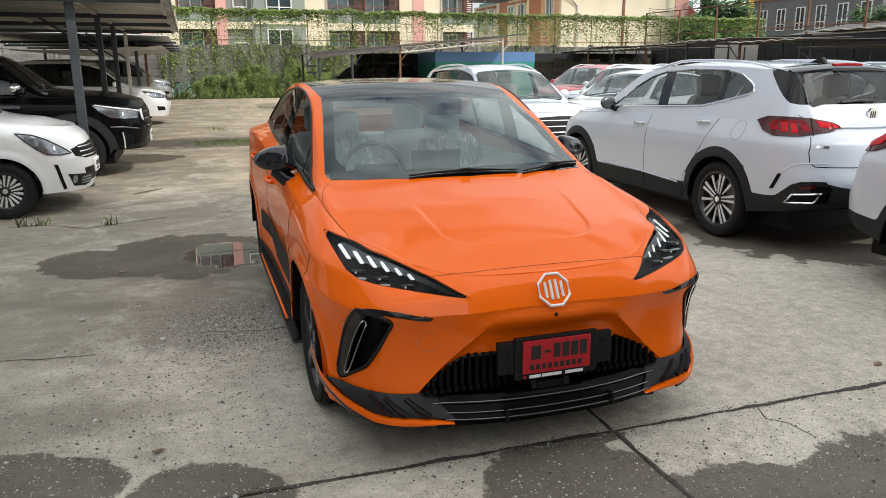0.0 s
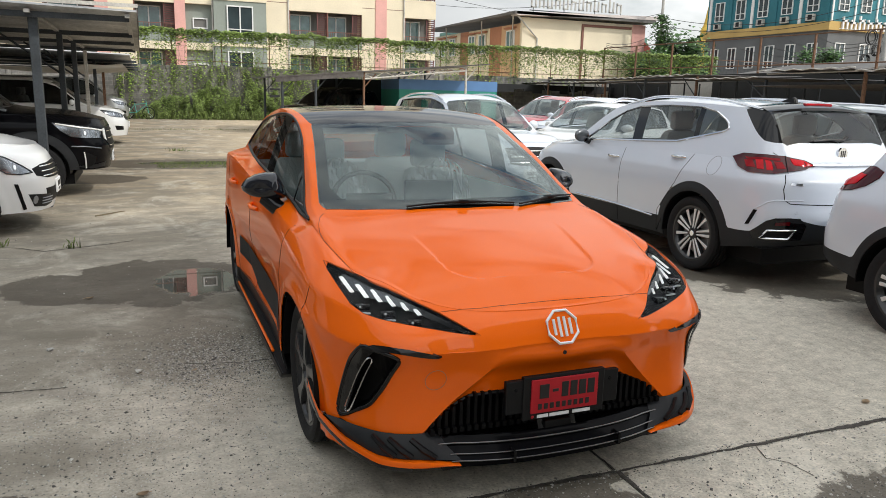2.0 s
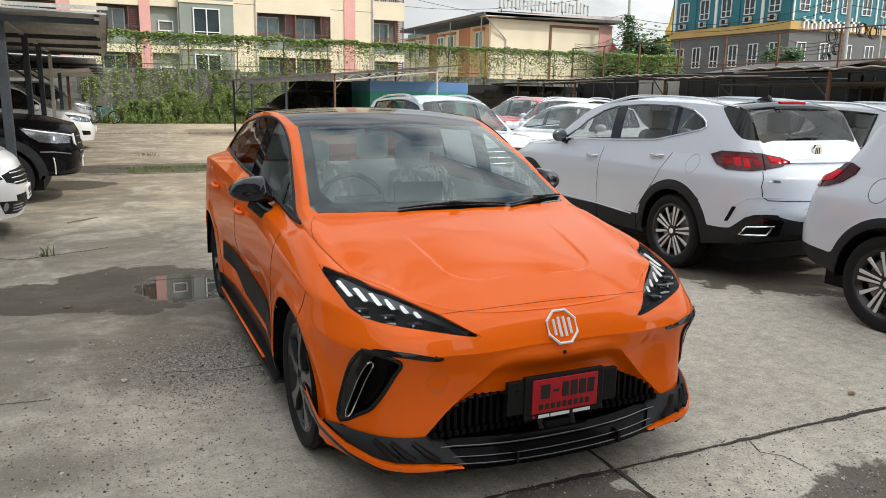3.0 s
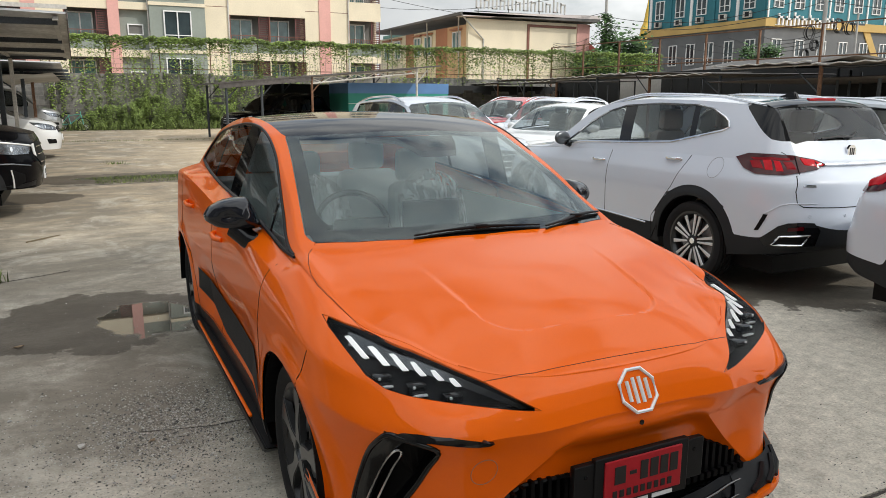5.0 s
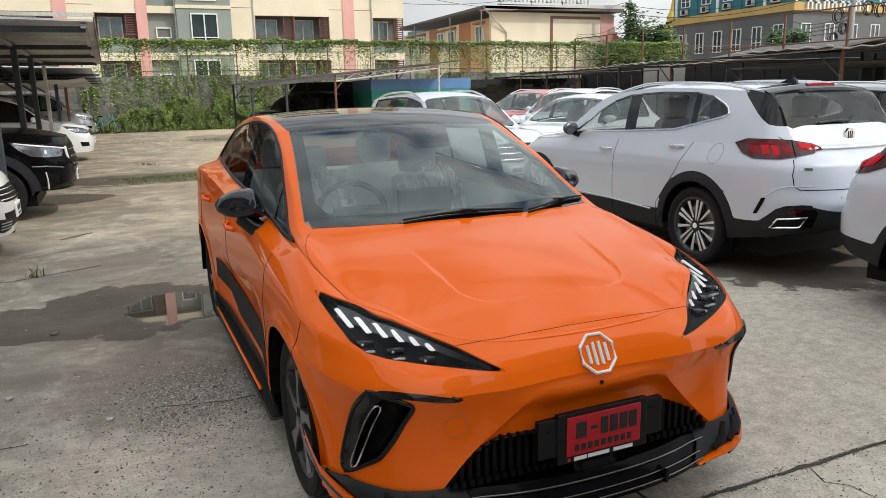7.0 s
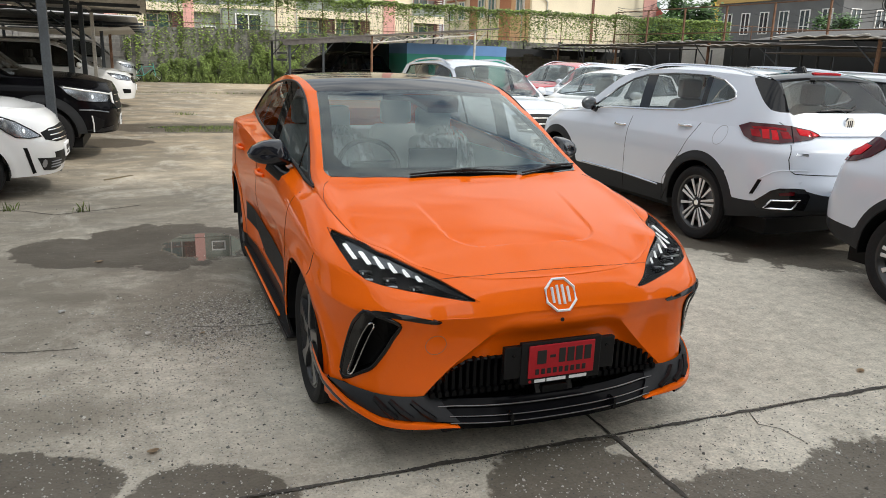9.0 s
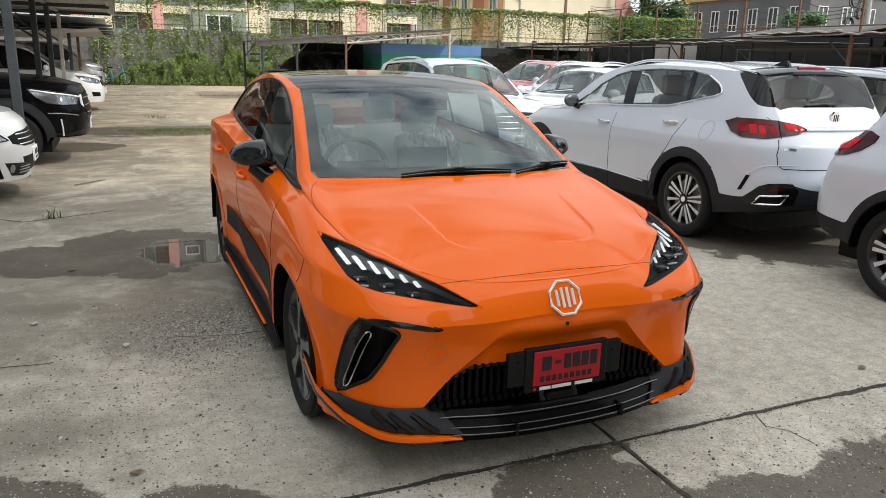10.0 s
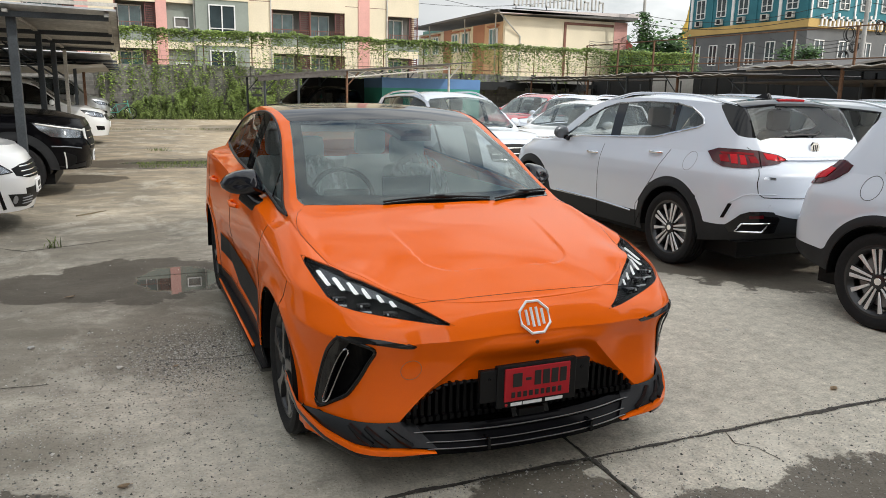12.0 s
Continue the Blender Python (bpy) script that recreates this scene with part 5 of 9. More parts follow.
def leafy_tree(x, y, h, spread, seed, leaves, size, base=0.35):
    t = thing("tree", "leafy green tree with an uneven crown", "tree", Matrix.Translation((x, y, 0)))
    r = random.Random(seed)
    bm = bmesh.new()
    tube(bm, [(0, 0, 0), (0.1, 0, h * 0.3), (0.0, 0.1, h * 0.6), (0.1, 0, h * 0.85)], [0.16, 0.13, 0.08, 0.03], 8)
    ends = []
    for k in range(11):
        a, z0 = k * 2.4, h * r.uniform(base, 0.7)
        e = Vector((math.cos(a) * spread * r.uniform(0.5, 0.9), math.sin(a) * spread * r.uniform(0.5, 0.9), z0 + h * r.uniform(0.05, 0.28)))
        tube(bm, [(0.05, 0, z0), Vector((0.05, 0, z0)).lerp(e, 0.5) + Vector((0, 0, 0.12)), e], [0.06, 0.04, 0.015], 5)
        ends.append(e)
    ends.append(Vector((0, 0, h * 0.92)))
    part("trunk", bm, BARK, t, smooth=60)
    spots = []
    for _ in range(leaves):
        e = r.choice(ends)
        q = Vector((r.gauss(0, 1), r.gauss(0, 1), r.gauss(0, 0.8))) * spread * 0.26
        spots.append(tuple(e + q))
    part("crown", cloth(leaf_cloud(spots, size, seed + 1), TREELEAF), None, t)
    return t


frame_fence()
leafy_tree(35.2, 44.5, 6.0, 2.2, 21, 6500, 0.34)
leafy_tree(32.6, 43.2, 4.7, 1.5, 22, 3600, 0.32)
leafy_tree(38.2, 45.5, 4.5, 1.6, 23, 3600, 0.32)
leafy_tree(38.5, 33.8, 4.5, 1.1, 24, 1500, 0.22, 0.8)
utility_pole(34.0, 44.0, 11.0, lamp=True)
utility_pole(39.4, 30.0, 11.5, 0.16, ((-1.6, 5.4, 0.35), (-1.1, 4.7, 0.30), (0.9, 5.9, 0.38), (1.9, 5.8, 0.34), (-1.9, 4.1, 0.30)))
utility_pole(44.5, 31.5, 7.0, 0.10)
# creeper that has climbed the lamp pole
r = random.Random(31)
spots = []
for _ in range(1300):
    z = r.uniform(4.6, 7.6)
    w = 0.30 + 0.45 * math.exp(-((z - 6.7) / 0.55) ** 2)
    spots.append((34.0 + r.gauss(0, w * 0.62), 44.0 + r.gauss(0, w * 0.5) - 0.1, z))
pole_vine = part("climbing_vine", cloth(leaf_cloud(spots, 0.22, 32), TREELEAF), None)
tagged(pole_vine, "green creeper wrapped round a lamp pole", "vine", kind="stuff")
for k, (dz, sag) in enumerate(((-0.6, 1.0), (-0.62, 1.3), (-1.6, 1.5), (-2.0, 1.8), (-3.6, 2.0), (-4.2, 1.7))):
    cable((34.0 + 0.3 * (k % 3), 44.0, 11.0 + dz), (39.4, 30.0, 11.5 + dz), sag * 0.5)
    cable((39.4, 30.0, 11.5 + dz), (58.0, 4.0, 11.5 + dz), sag)
    if k % 2 == 0:
        cable((34.0, 44.0, 10.6 + dz * 0.8), (24.0, 70.0, 12.0 + dz), sag * 0.6)
for k in range(4):
    cable((34.5, 45.6, 6.4 - 0.25 * k), (25.4, 38.0, 4.9 - 0.1 * k), 0.35 + 0.1 * k, 0.014)
    cable((39.4, 30, 5.6 - 0.3 * k), (52.6, 47 + 3 * k, 7.2 - 0.2 * k), 0.6, 0.02)
cable((-14.0, 45.7, 11.0), (7.3, 45.6, 10.1), 0.5, 0.02)
cable((7.3, 45.6, 10.1), (23.0, 45.5, 7.2), 0.4, 0.014)


def bicycle(x, y, turn):
    b = thing("bicycle", "small pale green bicycle leaning near the wall", "bicycle", pose(x, y, 0, 0, 0, turn))
    for wy in (-0.48, 0.48):
        ring = [(0, wy + 0.28 * math.cos(a / 24 * 6.283), 0.30 + 0.28 * math.sin(a / 24 * 6.283)) for a in range(24)]
        w = part("wheel", tube(bmesh.new(), ring, 0.02, 6, True), RUBBER, b)
        for k in range(8):
            a = k * math.pi / 8
            part("spoke", tube(bmesh.new(), [(0, wy + 0.27 * math.cos(a), 0.30 + 0.27 * math.sin(a)), (0, wy - 0.27 * math.cos(a), 0.30 - 0.27 * math.sin(a))], 0.003, 4), CHROME, w)
    bm = bmesh.new()
    for q in ([(0, -0.48, 0.30), (0, -0.40, 0.72), (0, -0.37, 0.92)], [(0, -0.40, 0.70), (0, 0.08, 0.32)], [(0, 0.08, 0.32), (0, 0.16, 0.78)], [(0, 0.48, 0.30), (0, 0.14, 0.70)], [(0, 0.48, 0.30), (0, 0.08, 0.32)], [(0, -0.39, 0.76), (0, 0.15, 0.70)]):
        tube(bm, q, 0.016, 6)
    part("frame_tubes", bm, mat("pale_green_enamel", (0.10, 0.42, 0.36), 0.4, blotch=0.1), b)
    part("saddle", boxes((-0.07, 0.05, 0.78, 0.07, 0.29, 0.84), bevel=0.025), SATIN, b)
    part("handlebar", tube(bmesh.new(), [(-0.26, -0.30, 0.95), (-0.1, -0.38, 0.93), (0.1, -0.38, 0.93), (0.26, -0.30, 0.95)], 0.014, 6), CHROME, b)


bicycle(-1.7, 36.9, 75)

# ---- dirt, cracks, gravel and litter on the yard ----
def ragged_strip(pts, width, seed, z=0.003, fine=0.015):
    """A thin uneven ribbon of dirt along a line."""
    q = dense([Vector((*p, 0)) for p in pts], fine)
    bm = bmesh.new()
    prev = None
    for k, p in enumerate(q):
        a, b = q[max(k - 1, 0)], q[min(k + 1, len(q) - 1)]
        d = (b - a).normalized()
        s = Vector((-d.y, d.x, 0))
        w = width * (0.35 + 1.3 * max(noise.noise((p.x * 3.1, p.y * 3.1, seed)), 0) + 0.7 * abs(noise.noise((p.x * 21, p.y * 21, seed + 3))))
        c = p + s * 0.010 * noise.noise((p.x * 9, p.y * 9, seed + 7))
        row = [bm.verts.new((c.x + s.x * w, c.y + s.y * w, z)), bm.verts.new((c.x, c.y, z + 0.0015)), bm.verts.new((c.x - s.x * w * 0.8, c.y - s.y * w * 0.8, z))]
        if prev:
            for j in range(2):
                bm.faces.new((prev[j], prev[j + 1], row[j + 1], row[j]))
        prev = row
    bmesh.ops.recalc_face_normals(bm, faces=bm.faces[:])
    return bm


CRACK = mat("dark_crack_dirt", (0.060, 0.053, 0.045), 0.95, grain=0.5, grain_size=60, blotch=0.3, blotch_size=5, bump=0.4)
for k, (pts, w) in enumerate((
        ([(-5.6, 0.062), (-1.2, 0.075), (0.33, 0.062), (7.3, 0.062)], 0.016),
        ([(0.335, 0.06), (0.335, -2.0)], 0.014), ([(0.335, 0.07), (0.335, 1.6)], 0.012),
        ([(1.10, 0.05), (1.06, -0.06), (1.13, -0.13), (1.14, -0.25)], 0.005),
        ([(-5.6, 6.05), (-3.16, 5.80), (-2.93, 5.86), (-2.68, 5.72), (-2.46, 5.52), (-2.28, 5.59), (-2.11, 5.66), (-1.89, 5.75), (-1.67, 5.87)], 0.016), ([(-3.0, 13.2), (7.0, 13.2)], 0.06), ([(-5.7, 0.2), (-5.7, 6.1)], 0.02),
        ([(-2.9, 1.95), (-2.2, 1.82), (-1.95, 1.80)], 0.006), ([(-1.35, 1.98), (-1.0, 1.90), (-0.7, 1.92)], 0.006))):
    part("joint_dirt", ragged_strip(pts, w, k * 1.7), CRACK, pavement)


def pebbles(count, seed):
    """Small stones, each its own little angular lump."""
    r = random.Random(seed)
    co, faces = [], []
    for _ in range(count):
        u = r.random()
        if u < 0.34:
            x, y = r.gauss(-1.15, 0.26), r.gauss(2.0, 0.30)
        elif u < 0.62:
            x, y = r.gauss(-1.6, 0.55), r.gauss(0.95, 0.75)
        elif u < 0.80:
            x, y = r.uniform(-0.6, 2.6), r.gauss(-0.35, 0.25)
        elif u < 0.90:
            x, y = r.uniform(-3.5, 4), 0.062 + r.gauss(0, 0.03)
        else:
            x, y = r.uniform(-4.5, 3.6), r.uniform(-1.0, 9.0)
        s = 0.0019 * math.exp(abs(r.gauss(0, 0.48)))
        if 0.85 > abs(x) and y > 0.1:
            continue
        k, a = len(co), r.uniform(0, 6.28)
        for i in range(4):
            q = a + i * 1.57 + r.uniform(-0.4, 0.4)
            co.append((x + s * r.uniform(0.8, 1.5) * math.cos(q), y + s * r.uniform(0.8, 1.5) * math.sin(q), s * r.uniform(0.1, 0.5)))
        co.append((x + s * r.uniform(-0.3, 0.3), y + s * r.uniform(-0.3, 0.3), s * r.uniform(0.9, 1.3)))
        co += [(co[k + i][0], co[k + i][1], 0.0) for i in range(4)]
        faces += [(k + i, k + (i + 1) % 4, k + 4) for i in range(4)] + [(k + 5 + i, k + 5 + (i + 1) % 4, k + (i + 1) % 4, k + i) for i in range(4)]
    me = bpy.data.meshes.new("gravel")
    me.from_pydata(co, [], faces)
    me.materials.append(GRAVEL)
    return me


gravel = part("gravel", pebbles(21000, 77), None)
tagged(gravel, "loose fine gravel and grit on the concrete", "gravel", kind="stuff")


def fallen_leaf(x, y, size, turn, curl):
    bm = bmesh.new()
    rows = []
    for i in range(8):
        t = i / 7
        w = size * 0.32 * math.sin(math.pi * min(t * 0.96 + 0.03, 1)) ** 0.8
        rows.append([bm.verts.new(((t - 0.5) * size, j * w, 0.004 + curl * size * ((abs(j) ** 2) * 0.35 + (t - 0.4) ** 2))) for j in (-1, -0.5, 0, 0.5, 1)])
    for a, b in zip(rows, rows[1:]):
        for j in range(4):
            bm.faces.new((a[j], a[j + 1], b[j + 1], b[j]))
    bmesh.ops.solidify(bm, geom=bm.faces[:], thickness=0.0007)
    tube(bm, [(-0.5 * size, 0, 0.004 + curl * size * 0.8 * 0.2), (-0.72 * size, 0.03 * size, 0.006)], 0.0014, 4)
    ob = part("fallen_leaf", bm, DRYLEAF, smooth=40, m=pose(x, y, 0.002, 0, 0, turn))
    tagged(ob, "curled dry brown leaf lying on the concrete", "leaf", group="fallen leaves")


for q in ((2.09, 0.26, 0.06, 20, 0.12), (-1.58, 0.52, 0.05, 200, 0.3), (-1.30, 1.85, 0.035, 40, 0.2), (-2.9, 3.9, 0.06, 60, 0.25), (-1.95, 3.62, 0.06, 10, 0.25), (1.75, -0.45, 0.035, 210, 0.2)):
    fallen_leaf(*q)


tagged(part("twig", tube(bmesh.new(), [(-2.11, 7.55, 0.009), (-1.95, 7.70, 0.011), (-1.86, 7.81, 0.010), (-1.78, 7.88, 0.008)], [0.008, 0.009, 0.007, 0.004], 6), DRYVINE, smooth=40), "thin dry twig lying on the concrete", "twig")


def stone(x, y, s, turn, pale):
    bm = bmesh.new()
    bmesh.ops.create_icosphere(bm, subdivisions=1, radius=s)
    rr = random.Random(int(x * 1000))
    for v in bm.verts:
        v.co = Vector((v.co.x * rr.uniform(0.8, 1.3), v.co.y * rr.uniform(0.7, 1.1), v.co.z * 0.55 * rr.uniform(0.8, 1.1)))
    low = min(v.co.z for v in bm.verts)
    ob = part("stone", bm, CONCRETE2 if pale else GRAVEL, m=pose(x, y, -low - 0.002, 0, 0, turn))
    tagged(ob, "small pale concrete chip lying on the ground" if pale else "small grey stone lying on the ground", "stone", group="loose stones")


for k, (x, y, s, p) in enumerate(((-2.10, 2.46, 0.022, 1), (-1.92, 2.38, 0.013, 1), (-1.60, 1.92, 0.020, 0), (-0.98, 1.02, 0.012, 1), (-0.85, 0.78, 0.012, 0), (1.9, -0.35, 0.013, 0), (2.05, -0.28, 0.012, 1), (1.5, -0.42, 0.010, 0), (2.3, 1.3, 0.014, 0), (2.9, 2.9, 0.03, 1), (1.2, -0.38, 0.012, 0), (-1.25, 1.45, 0.012, 1))):
    stone(x, y, s, k * 40, p)

# ---- car parts shared by all cars ----
def tyre_mesh(radius, width, rim):
    w, s = width / 2, radius - rim
    prof = [(-w * 0.80, rim - 0.005), (-w * 0.98, rim + s * 0.35), (-w, rim + s * 0.6), (-w * 0.93, radius - s * 0.13), (-w * 0.80, radius - 0.008), (-w * 0.74, radius)]
    for k in range(-2, 3):
        c = k * w * 0.29
        prof += [(c - w * 0.10, radius), (c - w * 0.085, radius - 0.008), (c + w * 0.0, radius - 0.008), (c + w * 0.02, radius)]
    prof += [(w * 0.74, radius), (w * 0.80, radius - 0.008), (w * 0.93, radius - s * 0.13), (w, rim + s * 0.6), (w * 0.98, rim + s * 0.35), (w * 0.80, rim - 0.005)]
    return mesh_of("tyre", lathe(bmesh.new(), prof, 56), RUBBER, 40)


def barrel_mesh(rim, width, material):
    w = width / 2
    prof = [(-w * 0.8, rim), (-w * 0.82, rim - 0.018), (-w * 0.5, rim - 0.03), (w * 0.45, rim - 0.045), (w * 0.70, rim - 0.028), (w * 0.84, rim - 0.014), (w * 0.84, rim + 0.004), (w * 0.78, rim + 0.004)]
    bm = lathe(bmesh.new(), prof, 48)
    lathe(bm, [(w * 0.10, 0.0), (w * 0.10, rim - 0.06), (w * 0.0, rim - 0.05)], 40)
    return mesh_of("rim", bm, material, 40)


def wheel(parent, at, side, radius, width, rim, style, turn=0.0, cache={}):
    """tyre with its rim and hub cap; side -1: its outside faces -x."""
    key = (radius, width, rim, style)
    if key not in cache:
        w = width / 2
        if style == "blade":
            bm = bmesh.new()
            for k in range(5):
                s = bmesh.new()
                prism(s, [(0.03, -0.035), (0.10, -0.022), (rim * 0.6, -0.035), (rim - 0.012, -0.075), (rim - 0.008, 0.03), (rim * 0.62, 0.012), (0.10, 0.022), (0.03, 0.03)], w * 0.60, w * 0.88, "yz")
                s.transform(Matrix.Rotation(2 * math.pi * k / 5, 4, "X"))
                me = bpy.data.meshes.new("tmp")
                s.to_mesh(me)
                bm.from_mesh(me)
            bmesh.ops.bevel(bm, geom=[e for e in bm.edges if e.calc_face_angle(0) > 0.6], offset=0.004, segments=2, affect="EDGES")
            spokes = mesh_of("spokes", bm, BLADEALLOY, 35)
            bm = bmesh.new()
            prism(bm, [(rim * 0.46, 0.042), (rim - 0.02, 0.075), (rim - 0.03, 0.115), (rim * 0.62, 0.095)], w * 0.55, w * 0.74, "yz")
            bmesh.ops.bevel(bm, geom=bm.edges[:], offset=0.004, segments=1, affect="EDGES")
            extra = mesh_of("aero_insert", bm, SATIN, 35)
        else:
            n = 5 if style == "twin" else 6
            bm, b2 = bmesh.new(), bmesh.new()
            for k in range(n):
                for q in (-1, 1, 0):
                    s = bmesh.new()
                    if q:
                        prism(s, [(0.045, q * 0.006), (rim - 0.006, q * 0.014), (rim - 0.008, q * 0.045), (0.05, q * 0.020)], w * 0.62, w * 0.72, "yz")
                    else:
                        prism(s, [(0.075, -0.007), (rim - 0.006, -0.019), (rim - 0.006, 0.019), (0.075, 0.007)], w * 0.60, w * 0.70, "yz")
                    s.transform(Matrix.Rotation(2 * math.pi * (k + (0 if q else 0.5)) / n, 4, "X"))
                    me = bpy.data.meshes.new("tmp")
                    s.to_mesh(me)
                    bm.from_mesh(me)
                s = bmesh.new()
                prism(s, [(0.04, -0.030), (rim - 0.014, -0.050), (rim - 0.014, 0.050), (0.04, 0.030)], w * 0.40, w * 0.60, "yz")
                s.transform(Matrix.Rotation(2 * math.pi * k / n, 4, "X"))
                me = bpy.data.meshes.new("tmp")
                s.to_mesh(me)
                b2.from_mesh(me)
            bmesh.ops.recalc_face_normals(bm, faces=bm.faces[:])
            bmesh.ops.bevel(bm, geom=[e for e in bm.edges if e.calc_face_angle(0) > 0.6], offset=0.003, segments=1, affect="EDGES")
            spokes, extra = mesh_of("spokes", bm, ALLOY, 35), mesh_of("spoke_back", b2, BLACKALLOY, 35)
        cap = mesh_of("hub_cap", lathe(bmesh.new(), [(w * 0.3, 0.062), (w * 0.70, 0.058), (w * 0.76, 0.045), (w * 0.78, 0.0)], 24), BLACKALLOY, 30)
        boss = mesh_of("hub_badge", lathe(bmesh.new(), [(w * 0.78, 0.028), (w * 0.80, 0.026), (w * 0.80, 0.0)], 8), CHROME, 20)
        disc = mesh_of("brake_disc", lathe(bmesh.new(), [(w * 0.12, 0.06), (w * 0.2, 0.08), (w * 0.2, rim - 0.075), (w * 0.12, rim - 0.07)], 32), DARKALLOY, 40)
        cache[key] = (tyre_mesh(radius, width, rim), barrel_mesh(rim, width, BLACKALLOY), spokes, extra, cap, boss, disc)
    t, b, s, e, c, h, d = cache[key]
    hub = part("wheel", t, None, parent, m=Matrix.Translation(at) @ (Matrix.Rotation(math.pi, 4, "Z") if side < 0 else Matrix()) @ Matrix.Rotation(turn, 4, "X"))
    for name, me in (("rim", b), ("spokes", s), ("spoke_back" if style != "blade" else "aero_insert", e), ("hub_cap", c), ("hub_badge", h), ("brake_disc", d)):
        for k in range(5 if name == "aero_insert" else 1):
            part(name, me, None, hub, m=Matrix.Rotation(2 * math.pi * k / 5, 4, "X"))
    return hub


def seat(parent, x, y, z, cloth_mat, s=1.0):
    """A car seat that faces -y: cushion, backrest and headrest."""
    bm = bmesh.new()
    box(bm, x - 0.25 * s, y - 0.26, z, x + 0.25 * s, y + 0.26, z + 0.14, bevel=0.05)
    ob = part("seat_cushion", bm, cloth_mat, parent, smooth=40)
    bm = bmesh.new()
    box(bm, x - 0.24 * s, -0.07, 0, x + 0.24 * s, 0.07, 0.60, bevel=0.06)
    for v in bm.verts:
        h = v.co.z
        v.co = Vector((x + (v.co.x - x) * (1.0 - 0.25 * max(h - 0.3, 0) / 0.3), y + 0.24 + v.co.y + h * 0.26, z + 0.06 + h))
    part("seat_back", bm, cloth_mat, parent, smooth=40)
    bm = bmesh.new()
    box(bm, x - 0.13, y + 0.37, z + 0.66, x + 0.13, y + 0.47, z + 0.86, bevel=0.04)
    part("headrest", bm, cloth_mat, parent, smooth=40)


# ---- the orange hatchback: its nose points to -y, the middle of its nose is the origin ----
def fold_cheeks(band):
    """Sets the middle of the bumper back behind the two cheeks, along sharp folds."""
    inner, outer = band.split(poly_far([(-0.3, 0.622), (0.255, 0.622), (0.315, 0.55), (0.572, 0.305), (0.582, 0.1), (-0.3, 0.1)], 0, 2, lambda co: co[:, 1] < 1.0))
    x, z = inner.co[:, 0], inner.co[:, 2]
    f = np.clip((0.572 - x - np.clip(z - 0.305, 0, 0.33) * 1.05) * 0.69 / 0.06, 0, 1)
    g = np.clip((0.622 - z) / 0.11, 0, 1)
    inner.co[:, 1] += 0.055 * f * (2 - f) * g * g * (3 - 2 * g)
    return Shell(np.concatenate([outer.co, inner.co]), outer.faces + [tuple(v + len(outer.co) for v in g) for g in inner.faces])


def joined(*shells):
    co, faces = [], []
    for s in shells:
        faces += [tuple(v + sum(len(c) for c in co) for v in f) for f in s.faces]
        co.append(s.co.reshape(-1, 3))
    return Shell(np.concatenate(co), faces)


def ease(v, a, b):
    q = np.clip((v - a) / (b - a), 0, 1)
    return q * q * (3 - 2 * q)


def square_nose(co):
    """Sets the middle of the nose back and brings the corners of the bumper and the wings forward."""
    x, y, z = np.abs(co[..., 0]), co[..., 1].copy(), co[..., 2].copy()
    reach = 0.085 - 0.055 * ease(z, 0.66, 0.77)
    co[..., 1] += -reach * ease(x, 0.42, 0.74) * (1 - ease(y, 0.7, 1.15)) + 0.048 * (1 - ease(x, 0.10, 0.46)) * ease(z, 0.57, 0.65) * (1 - ease(y, 0.10, 0.45))
    # crests of the wings, and the bonnet's shoulders over the headlights
    co[..., 2] += 0.016 * np.exp(-((x - 0.79) / 0.06) ** 2) * ease(y, 0.40, 0.60) * (1 - ease(y, 1.0, 1.13)) * ease(z, 0.80, 0.87)
    co[..., 2] += 0.029 * np.exp(-((x - 0.67) / 0.11) ** 2 - ((y - 0.34) / 0.17) ** 2) * ease(z, 0.72, 0.80)
    return co


